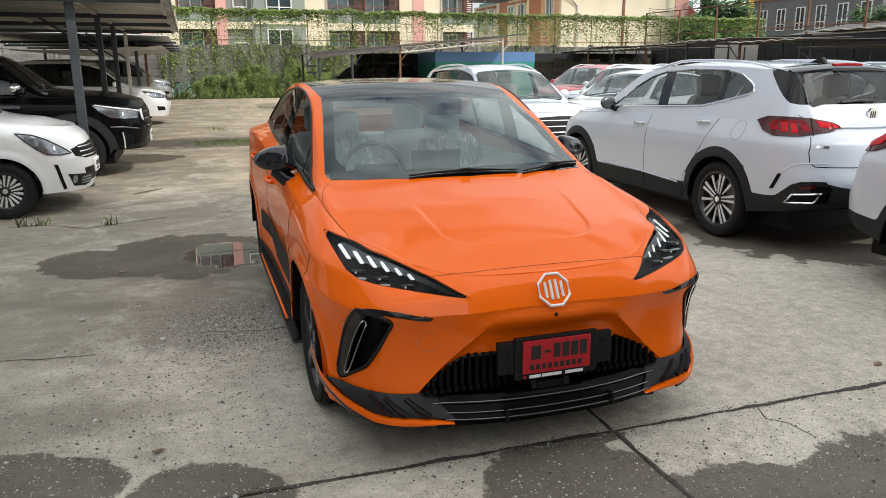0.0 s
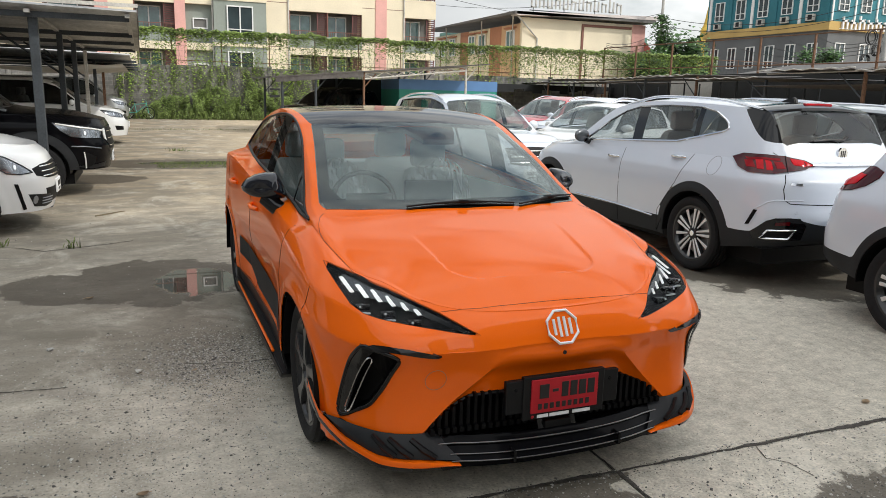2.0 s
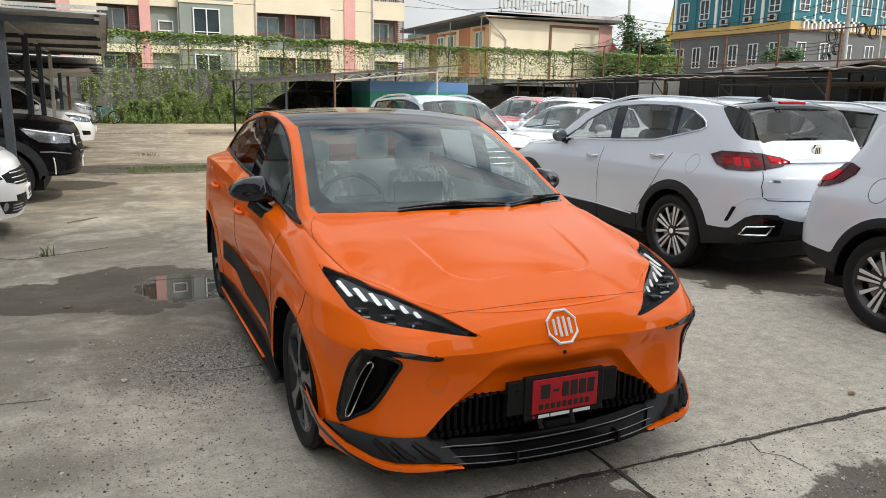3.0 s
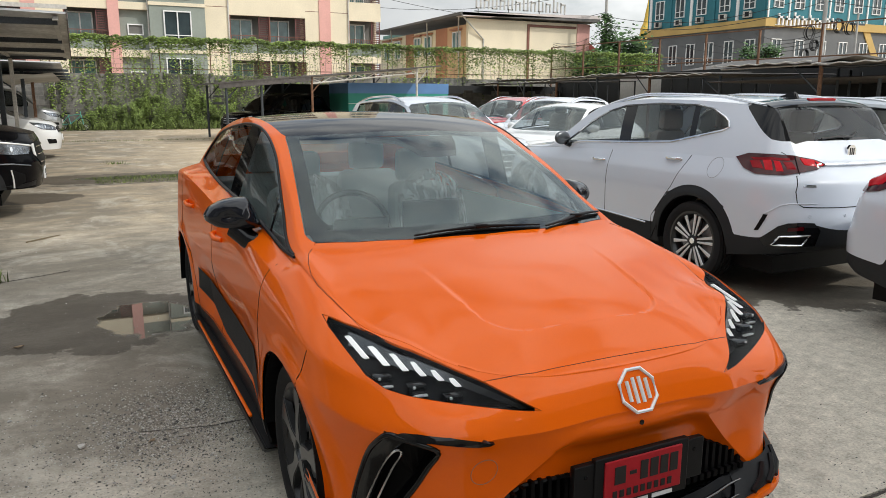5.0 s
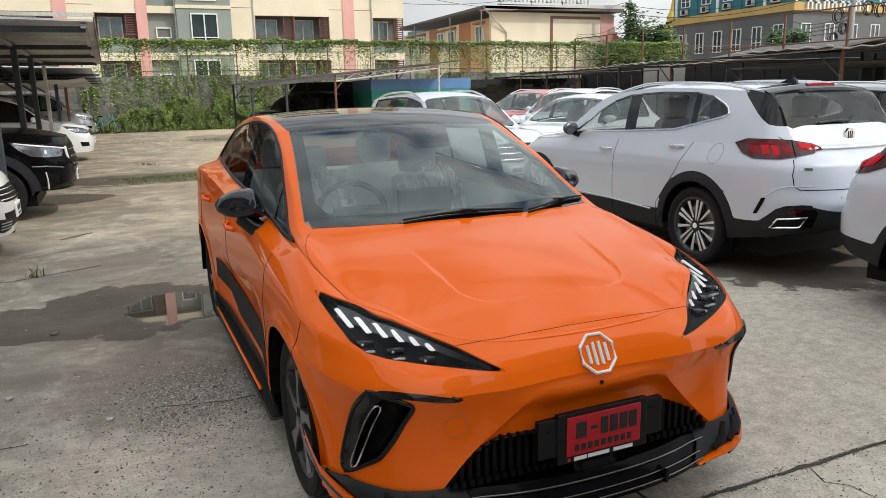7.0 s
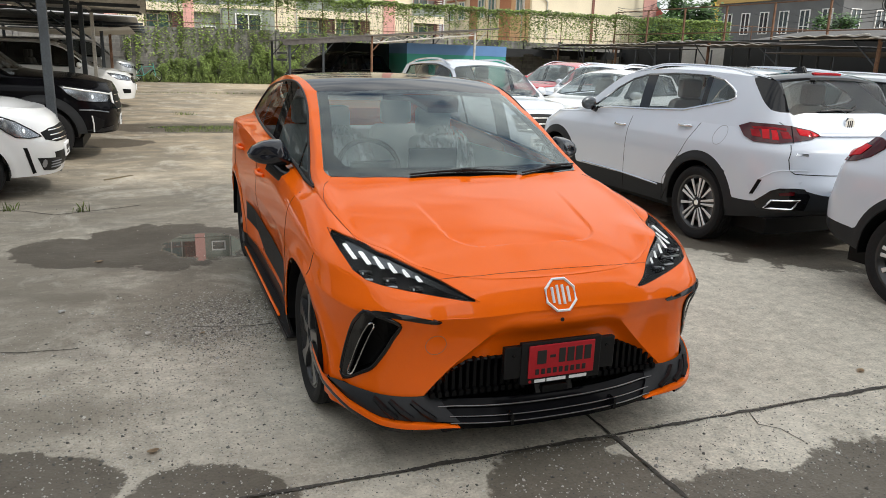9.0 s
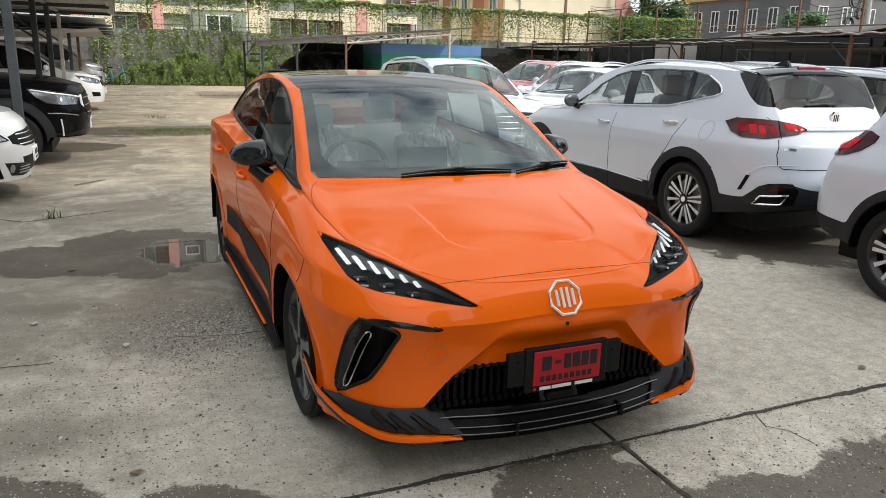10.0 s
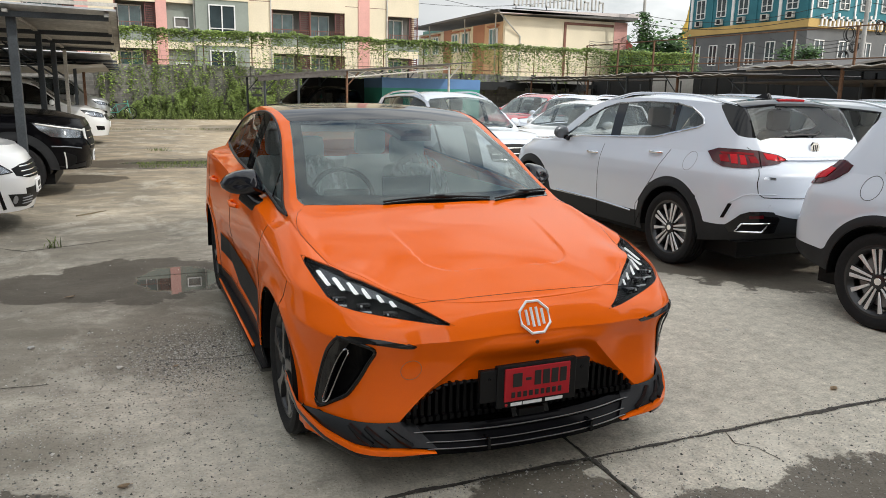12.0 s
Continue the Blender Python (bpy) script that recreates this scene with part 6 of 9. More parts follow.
def hatchback_surface():
    c = (90, 90, 30)
    yr = 4.25
    flank = curve((-0.1, 1), (1.0, 1.0), (1.9, 0.982), (2.8, 0.988), (3.5, 1.0), (4.3, 0.985))
    shoulder = curve((-0.1, 1), (1.0, 1.0), (1.4, 1.006), (2.0, 1.008), (2.8, 1.015), (3.4, 1.034), (3.7, 1.034), (4.3, 1.0))
    belt = loop(0.045, yr - 0.12, 0.80, 1.02, 0.55, 2.4, 3.0, curve((0.03, 0.757), (0.2, 0.792), (0.53, 0.853), (0.8, 0.915), (1.15, 0.972), (2.1, 1.045), (3.3, 1.135), (3.8, 1.13), (4.15, 1.06)), curve((0, 1.0), (1.1, 0.985), (2.0, 1.0), (3.0, 0.975), (3.6, 0.95), (4.2, 0.95)), c)
    rails = [
        loop(-0.02, yr - 0.05, 0.885, 0.80, 0.55, 2.6, 3.0, curve((-0.1, 0.19), (0.6, 0.20), (3.6, 0.22), (4.2, 0.28)), flank, c),
        loop(0.015, yr - 0.02, 0.905, 0.80, 0.55, 2.6, 3.0, curve((-0.1, 0.30), (0.6, 0.30), (3.6, 0.33), (4.2, 0.38)), flank, c),
        loop(0.03, yr, 0.908, 0.78, 0.55, 2.6, 3.0, curve((-0.1, 0.43), (0.6, 0.43), (3.6, 0.48), (4.2, 0.5)), flank, c),
        loop(0.012, yr, 0.912, 0.78, 0.55, 2.6, 3.0, curve((-0.1, 0.555), (0.6, 0.57), (3.6, 0.60), (4.2, 0.62)), flank, c),
        loop(-0.032, yr, 0.918, 0.79, 0.55, 2.6, 3.0, curve((-0.1, 0.650), (0.05, 0.648), (0.2, 0.655), (0.6, 0.69), (3.6, 0.73), (4.2, 0.76)), flank, c),
        loop(-0.012, yr - 0.03, 0.905, 0.80, 0.55, 2.6, 3.0, curve((-0.1, 0.694), (0.05, 0.70), (0.29, 0.76), (0.6, 0.815), (1.0, 0.845), (2.2, 0.90), (3.4, 0.97), (4.2, 0.93)), flank, c),
        loop(0.010, yr - 0.07, 0.862, 0.90, 0.55, 2.5, 3.0, curve((-0.1, 0.727), (0.1, 0.745), (0.4, 0.822), (0.8, 0.892), (1.15, 0.935), (2.1, 1.000), (2.8, 1.052), (3.4, 1.092), (3.8, 1.085), (4.2, 1.02)), shoulder, c),
        belt,
    ]
    soft = loft(rails[4:], 9)
    crisp = np.concatenate([loft(rails[4:7], 9)[:-1], loft(rails[6:], 9)])
    f = ease(soft[..., 1:2], 0.9, 1.6) * (1 - 0.7 * ease(soft[..., 1:2], 2.9, 3.4))
    band = np.concatenate([loft(rails[:5], 9)[:-1], soft + (crisp - soft) * f])
    x, y, z = band[..., 0], band[..., 1], band[..., 2]
    # arch lips flare
    for yc in (0.83, 3.535):
        d = np.hypot(y - yc, z - 0.325)
        f = np.clip(1 - np.abs(d - 0.385) / 0.07, 0, 1) * (z > 0.2) * (x > 0.7)
        band[..., 0] += 0.014 * f * f * (3 - 2 * f)
    # scooped doors
    f = np.exp(-((z - 0.44) / 0.16) ** 2) * np.clip((y - 1.3) / 0.3, 0, 1) * np.clip((3.0 - y) / 0.3, 0, 1) * (x > 0.7)
    band[..., 0] -= 0.045 * f
    centre = curve((0.0, 0.72), (0.045, 0.757), (0.065, 0.772), (0.09, 0.788), (0.14, 0.811), (0.3, 0.872), (0.65, 0.962), (0.96, 1.016), (1.005, 1.030), (1.35, 1.212), (1.6, 1.325), (1.87, 1.435), (2.1, 1.484), (2.4, 1.505), (2.7, 1.503), (3.2, 1.47), (3.65, 1.40), (3.9, 1.22), (4.13, 1.06))
    cx = curve((0.0, 0.97), (0.5, 0.96), (1.1, 0.955), (1.16, 0.955), (1.4, 0.905), (1.6, 0.872), (1.8, 0.843), (2.0, 0.828), (2.5, 0.827), (3.0, 0.826), (3.4, 0.832), (3.8, 0.84), (4.13, 0.9))
    cz = curve((0.0, 0.757), (0.2, 0.794), (0.53, 0.860), (0.8, 0.931), (1.12, 1.010), (1.2, 1.040), (1.3, 1.090), (1.4, 1.146), (1.5, 1.202), (1.6, 1.250), (1.7, 1.294), (1.8, 1.335), (1.9, 1.376), (2.0, 1.408), (2.2, 1.448), (2.4, 1.466), (2.6, 1.470), (2.8, 1.458), (3.0, 1.438), (3.2, 1.414), (3.4, 1.386), (3.6, 1.346), (3.75, 1.290), (3.9, 1.20), (4.13, 1.06))
    top = top_sheet(belt, cx, cz, centre, 12, 76, 2.1, 0.008)
    # the raised middle panel of the bonnet
    x, y, z = top[..., 0], top[..., 1], top[..., 2]
    edge = 0.345 + 0.11 * np.clip(y - 0.25, 0, 0.6)
    front = 0.255 + 0.03 * (x / 0.33) ** 2
    inn = (0.13 - np.hypot(np.clip(x - edge + 0.13, 0, None), np.clip(front + 0.13 - y, 0, None))) / 0.014
    f = np.clip(inn, 0, 1) * np.clip((0.9 - y) / 0.45, 0, 1)
    top[..., 2] -= 0.0085 * f * f * (3 - 2 * f)
    return fold_cheeks(Shell.grid(square_nose(band))), Shell.grid(square_nose(top[:, ::-1].copy()))


def line_on(bvh, pts, way, r, material, name, parent, sides=(1,), off=-0.0006, n=5, step=0.02):
    """A thin shut line laid on the body."""
    for s in sides:
        q = lay(bvh, dense([(s * p[0], *p[1:]) for p in pts], step), (s * way[0], *way[1:]), off)
        part(name, tube(bmesh.new(), q, r, n), material, parent)


def rim_strip(bm, bvh, outline, way, depth, lift=0.004, step=0.015):
    """A wall that runs round an outline on the body and goes in by depth along way; returns its inner points."""
    w = Vector(way).normalized()
    out = lay(bvh, dense(outline, step, True), (0, 1, 0), lift)
    a = [bm.verts.new(p) for p in out]
    b = [bm.verts.new(p + w * depth) for p in out]
    for k in range(len(a)):
        bm.faces.new((a[k], a[(k + 1) % len(a)], b[(k + 1) % len(a)], b[k]))
    return out, b


def calm(pts, rounds, closed=False):
    """Evens out a line of points."""
    for _ in range(rounds):
        n = len(pts)
        pts = [p if not closed and k in (0, n - 1) else (pts[k - 1] + 2 * p + pts[(k + 1) % n]) / 4 for k, p in enumerate(pts)]
    return pts


def relaxed(bm, near, rounds, thick):
    """Smooths part of a sheet, leaving its edges where they are, and turns its rim in."""
    inner = [v for v in bm.verts if near(v.co) and not v.is_boundary]
    for _ in range(rounds):
        bmesh.ops.smooth_vert(bm, verts=inner, factor=0.5, use_axis_x=True, use_axis_y=True, use_axis_z=True)
    bm.normal_update()
    rim = [e for e in bm.edges if e.is_boundary]
    made = bmesh.ops.extrude_edge_only(bm, edges=rim)["geom"]
    moves = []
    for v in (g for g in made if isinstance(g, bmesh.types.BMVert)):
        base = min((o for e in v.link_edges for o in e.verts if o is not v), key=lambda o: (o.co - v.co).length)
        moves.append((v, base.normal.copy()))
    for v, n in moves:
        v.co -= n * thick
    return bm


def hatchback():
    car = thing("orange_hatchback", "glossy orange electric hatchback with black roof, mirrors and body kit", "car", Matrix.Translation((0, 0, 0)))
    band, top = hatchback_surface()
    bvh_band, bvh_top = bvh_of(band), bvh_of(top)
    full = bvh_of(Shell(np.concatenate([band.co, top.co]), band.faces + [tuple(v + len(band.co) for v in f) for f in top.faces]))

    # openings and panels of the lower body
    for yc in (0.83, 3.535):
        _, band = band.split(lambda co, yc=yc: np.where((co[:, 0] > 0.6), np.hypot(co[:, 1] - yc, co[:, 2] - 0.325) - 0.372, 1.0))
    lamp, band = band.split(poly_far(LAMP, 0, 2, lambda co: co[:, 1] < 1.3))
    fin, _ = band.split(poly_far(FIN, 0, 2, lambda co: co[:, 1] < 1.3))
    blade, _ = band.split(poly_far(BLADE, 0, 2, lambda co: co[:, 1] < 1.3))
    vent, band = band.split(poly_far(VENT, 0, 2, lambda co: co[:, 1] < 1.3))
    grille, band = band.split(poly_far(GRILLE, 0, 2, lambda co: co[:, 1] < 1.0))
    bumper, band = band.split(poly_far([(-0.3, -0.1), (0.62, -0.1), (0.62, 0.60), (0.555, 0.80), (0.40, 0.95), (-0.3, 0.95)], 1, 2))
    rear, band = band.split(lambda co: 3.75 - co[:, 1])
    fdoor, band = band.split(poly_far([(1.30, 0.30), (2.42, 0.30), (2.42, 1.3), (1.16, 1.3), (1.20, 0.8)], 1, 2))
    rdoor, band = band.split(poly_far([(2.42, 0.30), (3.02, 0.30), (3.2, 0.62), (3.5, 0.75), (3.5, 1.3), (2.42, 1.3)], 1, 2))
    sill, band = band.split(lambda co: np.where((co[:, 1] > 1.15) & (co[:, 1] < 3.25), co[:, 2] - 0.302, 1.0))
    part("rear_bumper", rear.bmesh(thick=0.01), ORANGE, car, smooth=28)
    for s in (1, -1):
        part("side_sill", Shell(sill.co * (s, 1, 1), [f[::s] for f in sill.faces]).bmesh(mirror=False, thick=0.01), SATIN, car, "black sill", smooth=28)
    for sh, nm in ((fdoor, "front_door"), (rdoor, "rear_door")):
        for s in (1, -1):
            q = Shell(sh.co * (s, 1, 1), [f[::s] for f in sh.faces])
            part(nm, q.bmesh(mirror=False, thick=0.01), ORANGE, car, smooth=28)

    # bonnet, glass and roof
    hood_lamp, top = top.split(poly_far(LAMP, 0, 2, lambda co: co[:, 1] < 0.75))
    hood, top = top.split(poly_far([(-0.1, 0.128), (0.13, 0.129), (0.25, 0.126), (0.32, 0.123), (0.39, 0.131), (0.447, 0.140), (0.490, 0.146), (0.56, 0.190), (0.67, 0.285), (0.735, 0.42), (0.732, 0.504), (0.738, 0.565), (0.755, 0.644), (0.771, 0.733), (0.780, 0.816), (0.780, 0.897), (0.765, 0.982), (0.738, 1.075), (0.694, 1.132), (0.55, 1.075), (0.3, 1.022), (-0.1, 1.0)], 0, 1))
    screen, top = top.split(poly_far([(-0.1, 1.003), (0.3, 1.025), (0.55, 1.078), (0.697, 1.138), (0.716, 1.195), (0.692, 1.34), (0.663, 1.51), (0.630, 1.70), (0.610, 1.84), (0.598, 1.935), (0.44, 1.868), (0.3, 1.842), (0.15, 1.830), (-0.1, 1.825)], 0, 1))
    roof, top = top.split(poly_far([(-0.1, 1.825), (0.15, 1.830), (0.3, 1.842), (0.44, 1.868), (0.598, 1.935), (0.607, 2.0), (0.618, 2.3), (0.60, 3.2), (0.56, 3.60), (-0.1, 3.66)], 0, 1))
    tail, top = top.split(poly_far([(-0.1, 3.68), (0.52, 3.64), (0.56, 3.95), (-0.1, 4.0)], 0, 1))
    side = lambda co: (np.abs(co[:, 0]) > 0.55) & (co[:, 2] > 0.95)
    dlo = [(1.10, 0.984), (1.18, 0.995), (1.295, 1.040), (1.42, 1.110), (1.59, 1.212), (1.735, 1.296), (1.85, 1.350), (1.95, 1.389), (2.04, 1.415), (2.12, 1.432), (2.20, 1.441), (2.32, 1.447), (2.51, 1.443), (2.91, 1.412), (3.2, 1.383), (3.40, 1.346), (3.51, 1.265), (3.59, 1.168), (3.42, 1.158), (2.69, 1.105), (2.20, 1.082), (1.66, 1.040), (1.28, 0.990)]
    windows, top = top.split(poly_far(dlo, 1, 2, side))
    part("bonnet", relaxed(hood.bmesh(), lambda c: c.y < 0.22 and abs(c.x) < 0.5, 8, 0.005), ORANGE, car, smooth=30)
    nose, top = top.split(poly_far([(-0.3, -0.1), (0.62, -0.1), (0.62, 0.60), (0.555, 0.80), (0.40, 0.95), (-0.3, 0.95)], 1, 2))
    part("front_bumper", relaxed(joined(bumper, nose).bmesh(), lambda c: 0.715 < c.z < 0.80 and abs(c.x) < 0.48 and c.y < 0.25, 14, 0.005), ORANGE, car, smooth=30)
    part("body_frame", joined(band, top).bmesh(thick=0.004), ORANGE, car, smooth=60)
    part("roof_panel", roof.bmesh(thick=0.01), GLOSS, car, "gloss black roof", smooth=28)
    part("windscreen", screen.bmesh(), PANE, car, "windscreen that mirrors clouds", smooth=60)
    # added sheet: reflected haze put in as a pale film, clear of the border
    part("inner_pane", Shell(screen.co + (0, 0.005, -0.008), screen.faces).bmesh(), HAZYPANE, car, "added sheet that paints pale haze behind the windscreen", smooth=60)
    part("rear_window", tail.bmesh(), MIDTINT, car, smooth=60)
    pill, windows = windows.split(poly_far([(2.17, 0.9), (2.40, 0.9), (2.32, 1.5), (2.11, 1.5)], 1, 2))
    fq, windows = windows.split(lambda co: co[:, 1] - 2.25)
    trim, fq = fq.split(poly_far([(1.0, 0.9), (1.47, 0.9), (1.60, 1.5), (1.57, 1.5), (1.44, 0.9), (1.0, 0.85)], 1, 2))
    rbar, windows = windows.split(poly_far([(2.81, 1.5), (2.85, 1.5), (2.955, 0.9), (2.915, 0.9)], 1, 2))
    for s in (1, -1):
        for sh, nm, mt in ((rbar, "quarter_bar", GLOSS), (fq, "front_side_window", TINT), (windows, "rear_side_window", MIDTINT), (pill, "pillar_cover", GLOSS), (trim, "quarter_bar", GLOSS)):
            q = Shell(sh.co * (s, 1, 1), [f[::s] for f in sh.faces])
            part(nm, q.bmesh(mirror=False), mt, car, smooth=60)
    for s in (1, -1):
        q = calm(lay(bvh_top, dense([(s * 1.2, a, b) for a, b in dlo], 0.02, True), (-s, 0, 0), 0.001), 5, True)
        part("window_trim", tube(bmesh.new(), q, 0.007, 8, True), SATIN, car, smooth=60)
        q = lay(bvh_top, dense([(s * 1.2, a, b - 0.002) for a, b in dlo[-5:] + dlo[:1]], 0.03), (-s, 0, 0), 0.006)
        part("window_trim", tube(bmesh.new(), q, 0.006, 6), SATIN, car)

    # windscreen's dark border, camera box and wipers
    bm = bmesh.new()
    for pts, w in (([(-0.697, 1.140), (-0.55, 1.079), (-0.3, 1.026), (0, 1.004), (0.3, 1.026), (0.55, 1.079), (0.697, 1.140)], 0.085), ([(-0.585, 1.925), (-0.44, 1.865), (-0.3, 1.839), (-0.15, 1.828), (0, 1.823), (0.15, 1.828), (0.3, 1.839), (0.44, 1.865), (0.585, 1.925)], -0.045)):
        a = dense([(x, y, 3) for x, y in pts], 0.03)
        p = lay(bvh_top, a, (0, 0, -1), -0.004)
        q = lay(bvh_top, [v + Vector((0, w, 0)) for v in a], (0, 0, -1), -0.004)
        va, vb = [bm.verts.new(v) for v in p], [bm.verts.new(v) for v in q]
        for k in range(len(va) - 1):
            bm.faces.new((va[k], va[k + 1], vb[k + 1], vb[k]))
    for s in (1, -1):
        edge = dense([(s * x, y, 3) for x, y in ((0.712, 1.20), (0.689, 1.34), (0.660, 1.51), (0.627, 1.70), (0.607, 1.84), (0.596, 1.93))], 0.03)
        p = lay(bvh_top, edge, (0, 0, -1), -0.005)
        q = lay(bvh_top, [v + Vector((-s * (0.058 + 0.06 * max(1.3 - v.y, 0) / 0.12), 0, 0)) for v in edge], (0, 0, -1), -0.005)
        va, vb = [bm.verts.new(v) for v in p], [bm.verts.new(v) for v in q]
        for k in range(len(va) - 1):
            bm.faces.new((va[k], va[k + 1], vb[k + 1], vb[k]))
    part("windscreen_border", bm, FRIT, car, "black printed glass border", smooth=60)
    bm = bmesh.new()
    prism(bm, [(-0.235, 1.80), (0.235, 1.80), (0.215, 1.72), (0.185, 1.65), (0.10, 1.638), (-0.01, 1.638), (-0.035, 1.69), (-0.09, 1.77)], -0.03, 0.0, "xy")
    for v in bm.verts:
        v.co.z += lay(bvh_top, [(v.co.x, v.co.y, 3)], (0, 0, -1), 0)[0].z - 0.008
    box_cam = part("camera_housing", bm, SCREENBOX, car, "dark reddish camera cover")
    bm = bmesh.new()
    bm.faces.new([bm.verts.new(v) for v in lay(bvh_top, [(0.02, 1.664, 3), (0.150, 1.666, 3), (0.120, 1.716, 3), (0.098, 1.717, 3)], (0, 0, -1), -0.005)])
    part("camera_pane", bm, BEZEL, box_cam, "pale camera opening")
    for line, hub in (([(-0.318, 1.030), (-0.163, 1.038), (-0.015, 1.040), (0.126, 1.036), (0.275, 1.030)], -0.01), ([(0.302, 1.020), (0.41, 1.058), (0.515, 1.106), (0.60, 1.143), (0.70, 1.180)], 0.52)):
        a = dense([(x, y, 3) for x, y in line], 0.03)
        q = lay(bvh_top, a, (0, 0, -1), 0.016)
        wip = part("wiper", tube(bmesh.new(), q, [0.0045 + 0.0045 * math.exp(-((v.x - hub) / 0.12) ** 2) for v in q], 6), SATIN, car, smooth=60)
        q = lay(bvh_top, [v + Vector((0, -0.006, 0)) for v in a], (0, 0, -1), 0.005)
        part("wiper_blade", tube(bmesh.new(), q, 0.0045, 5), RUBBER, wip)
        h = lay(bvh_top, [(hub, float(np.interp(hub, [p[0] for p in line], [p[1] for p in line])), 3)], (0, 0, -1), 0.018)[0]
        part("wiper_joint", boxes((h.x - 0.028, h.y - 0.012, h.z - 0.008, h.x + 0.028, h.y + 0.012, h.z + 0.010), bevel=0.005), SATIN, wip, smooth=40)

    # shut lines
    lip_end = [p for p in dense([(0.447, 0.141, 0.8), (0.482, 0.146, 0.8)], 0.006) if lay(full, [p], (0, 0, -1), 0)[0].z > np.interp(p.x, [0.434, 0.485, 0.545, 0.644], [0.745, 0.770, 0.796, 0.84])]
    line_on(full, [(0, 0.129, 0.8), (0.13, 0.130, 0.8), (0.25, 0.127, 0.8), (0.32, 0.124, 0.8), (0.39, 0.132, 0.8)] + lip_end, (0, 0, -1), 0.0014, DEEP, "shut_line", car, (1, -1))
    line_on(full, [(0.729, 0.504, 3), (0.738, 0.565, 3), (0.755, 0.644, 3), (0.771, 0.733, 3), (0.780, 0.816, 3), (0.780, 0.897, 3), (0.765, 0.982, 3), (0.738, 1.07, 3), (0.715, 1.10, 3)], (0, 0, -1), 0.0014, DEEP, "shut_line", car, (1, -1))
    line_on(bvh_band, [(2, 0.62, 0.60), (2, 0.58, 0.72), (2, 0.555, 0.80)], (-1, 0, 0), 0.0024, DEEP, "shut_line", car, (1, -1))
    line_on(bvh_band, [(2, 1.16, 0.95), (2, 1.20, 0.8), (2, 1.30, 0.30), (2, 2.42, 0.31), (2, 2.42, 1.04)], (-1, 0, 0), 0.0024, DEEP, "shut_line", car, (1, -1))
    line_on(bvh_band, [(2, 2.42, 0.31), (2, 3.02, 0.31), (2, 3.2, 0.62), (2, 3.5, 0.75), (2, 3.5, 1.1)], (-1, 0, 0), 0.0024, DEEP, "shut_line", car, (1, -1))
    ring = [(-0.518 + 0.042 * math.cos(a / 24 * 6.283), -2, 0.526 + 0.042 * math.sin(a / 24 * 6.283)) for a in range(24)]
    part("towing_eye_cap", tube(bmesh.new(), lay(bvh_band, [(abs(p[0]), *p[1:]) for p in ring], (0, 1, 0), 0.0003), 0.0013, 5, True), TERRACOTTA, car).scale.x = -1

    # headlights
    for s in (1, -1):
        unit = part("headlight", Shell(np.concatenate([lamp.co, hood_lamp.co]) * (s, 1, 1), [f[::s] for f in lamp.faces] + [tuple(v + len(lamp.co) for v in f)[::s] for f in hood_lamp.faces]).bmesh(mirror=False), LENS, car, "headlight with six slanted daytime lamps", smooth=60)
        bm = bmesh.new()
        out, inner = rim_strip(bm, full, [(x, -3, z) for x, z in LAMP], (0.25, 1, -0.25), 0.085, 0.002)
        bm.faces.new(inner)
        bmesh.ops.triangulate(bm, faces=[f for f in bm.faces if len(f.verts) > 4])
        bmesh.ops.scale(bm, vec=(s, 1, 1), verts=bm.verts[:])
        part("lamp_housing", bm, DEEP, unit)
        for k, (ax, az, bx, bz) in enumerate(BARS):
            h = 0.0019 - 0.00015 * k
            p = [(ax - h, -3, az), (ax + h, -3, az + 0.002), (bx + h, -3, bz + 0.002), (bx - h, -3, bz)]
            q = lay(full, p, (0, 1, 0), -0.014)
            bm = bmesh.new()
            a = [bm.verts.new(v) for v in q]
            b = [bm.verts.new(v + Vector((0.1, 0.3, -0.1)) * 0.08) for v in q]
            bm.faces.new(a)
            for i in range(4):
                bm.faces.new((a[i], b[i], b[(i + 1) % 4], a[(i + 1) % 4]))
            bmesh.ops.scale(bm, vec=(s, 1, 1), verts=bm.verts[:])
            part("daytime_lamp", bm, DAYLAMP, unit, "lit white lamp bar")
        # bezel along the upper edge, behind the lens; its grey paints reflected sky
        edge = [(0.40, 0.723), (0.434, 0.742), (0.485, 0.767), (0.545, 0.792), (0.644, 0.835), (0.722, 0.855), (0.79, 0.879)]
        hi = lay(full, dense([(x, -3, z) for x, z in edge], 0.02), (0, 1, 0), -0.018)
        lo = lay(full, dense([(x, -3, z - 0.004 - 0.05 * (x - 0.40)) for x, z in edge], 0.02), (0, 1, 0), -0.034)
        bm = bmesh.new()
        va, vb = [bm.verts.new((s * q.x, q.y, q.z)) for q in hi], [bm.verts.new((s * q.x, q.y, q.z)) for q in lo]
        for i in range(min(len(va), len(vb)) - 1):
            bm.faces.new((va[i], va[i + 1], vb[i + 1], vb[i]))
        part("lamp_bezel", bm, BEZEL, unit, "bezel greyed for the sky it reflects", smooth=60)
        for cxx, czz in ((0.758, 0.793), (0.669, 0.777), (0.578, 0.753)):
            p = lay(full, [(cxx, -3, czz)], (0, 1, 0), -0.030)[0]
            bm = bmesh.new()
            box(bm, p.x - 0.028, p.y, p.z - 0.014, p.x + 0.028, p.y + 0.05, p.z + 0.014, bevel=0.006)
            bmesh.ops.scale(bm, vec=(s, 1, 1), verts=bm.verts[:])
            part("beam_projector", bm, GLOSS, unit, smooth=30)
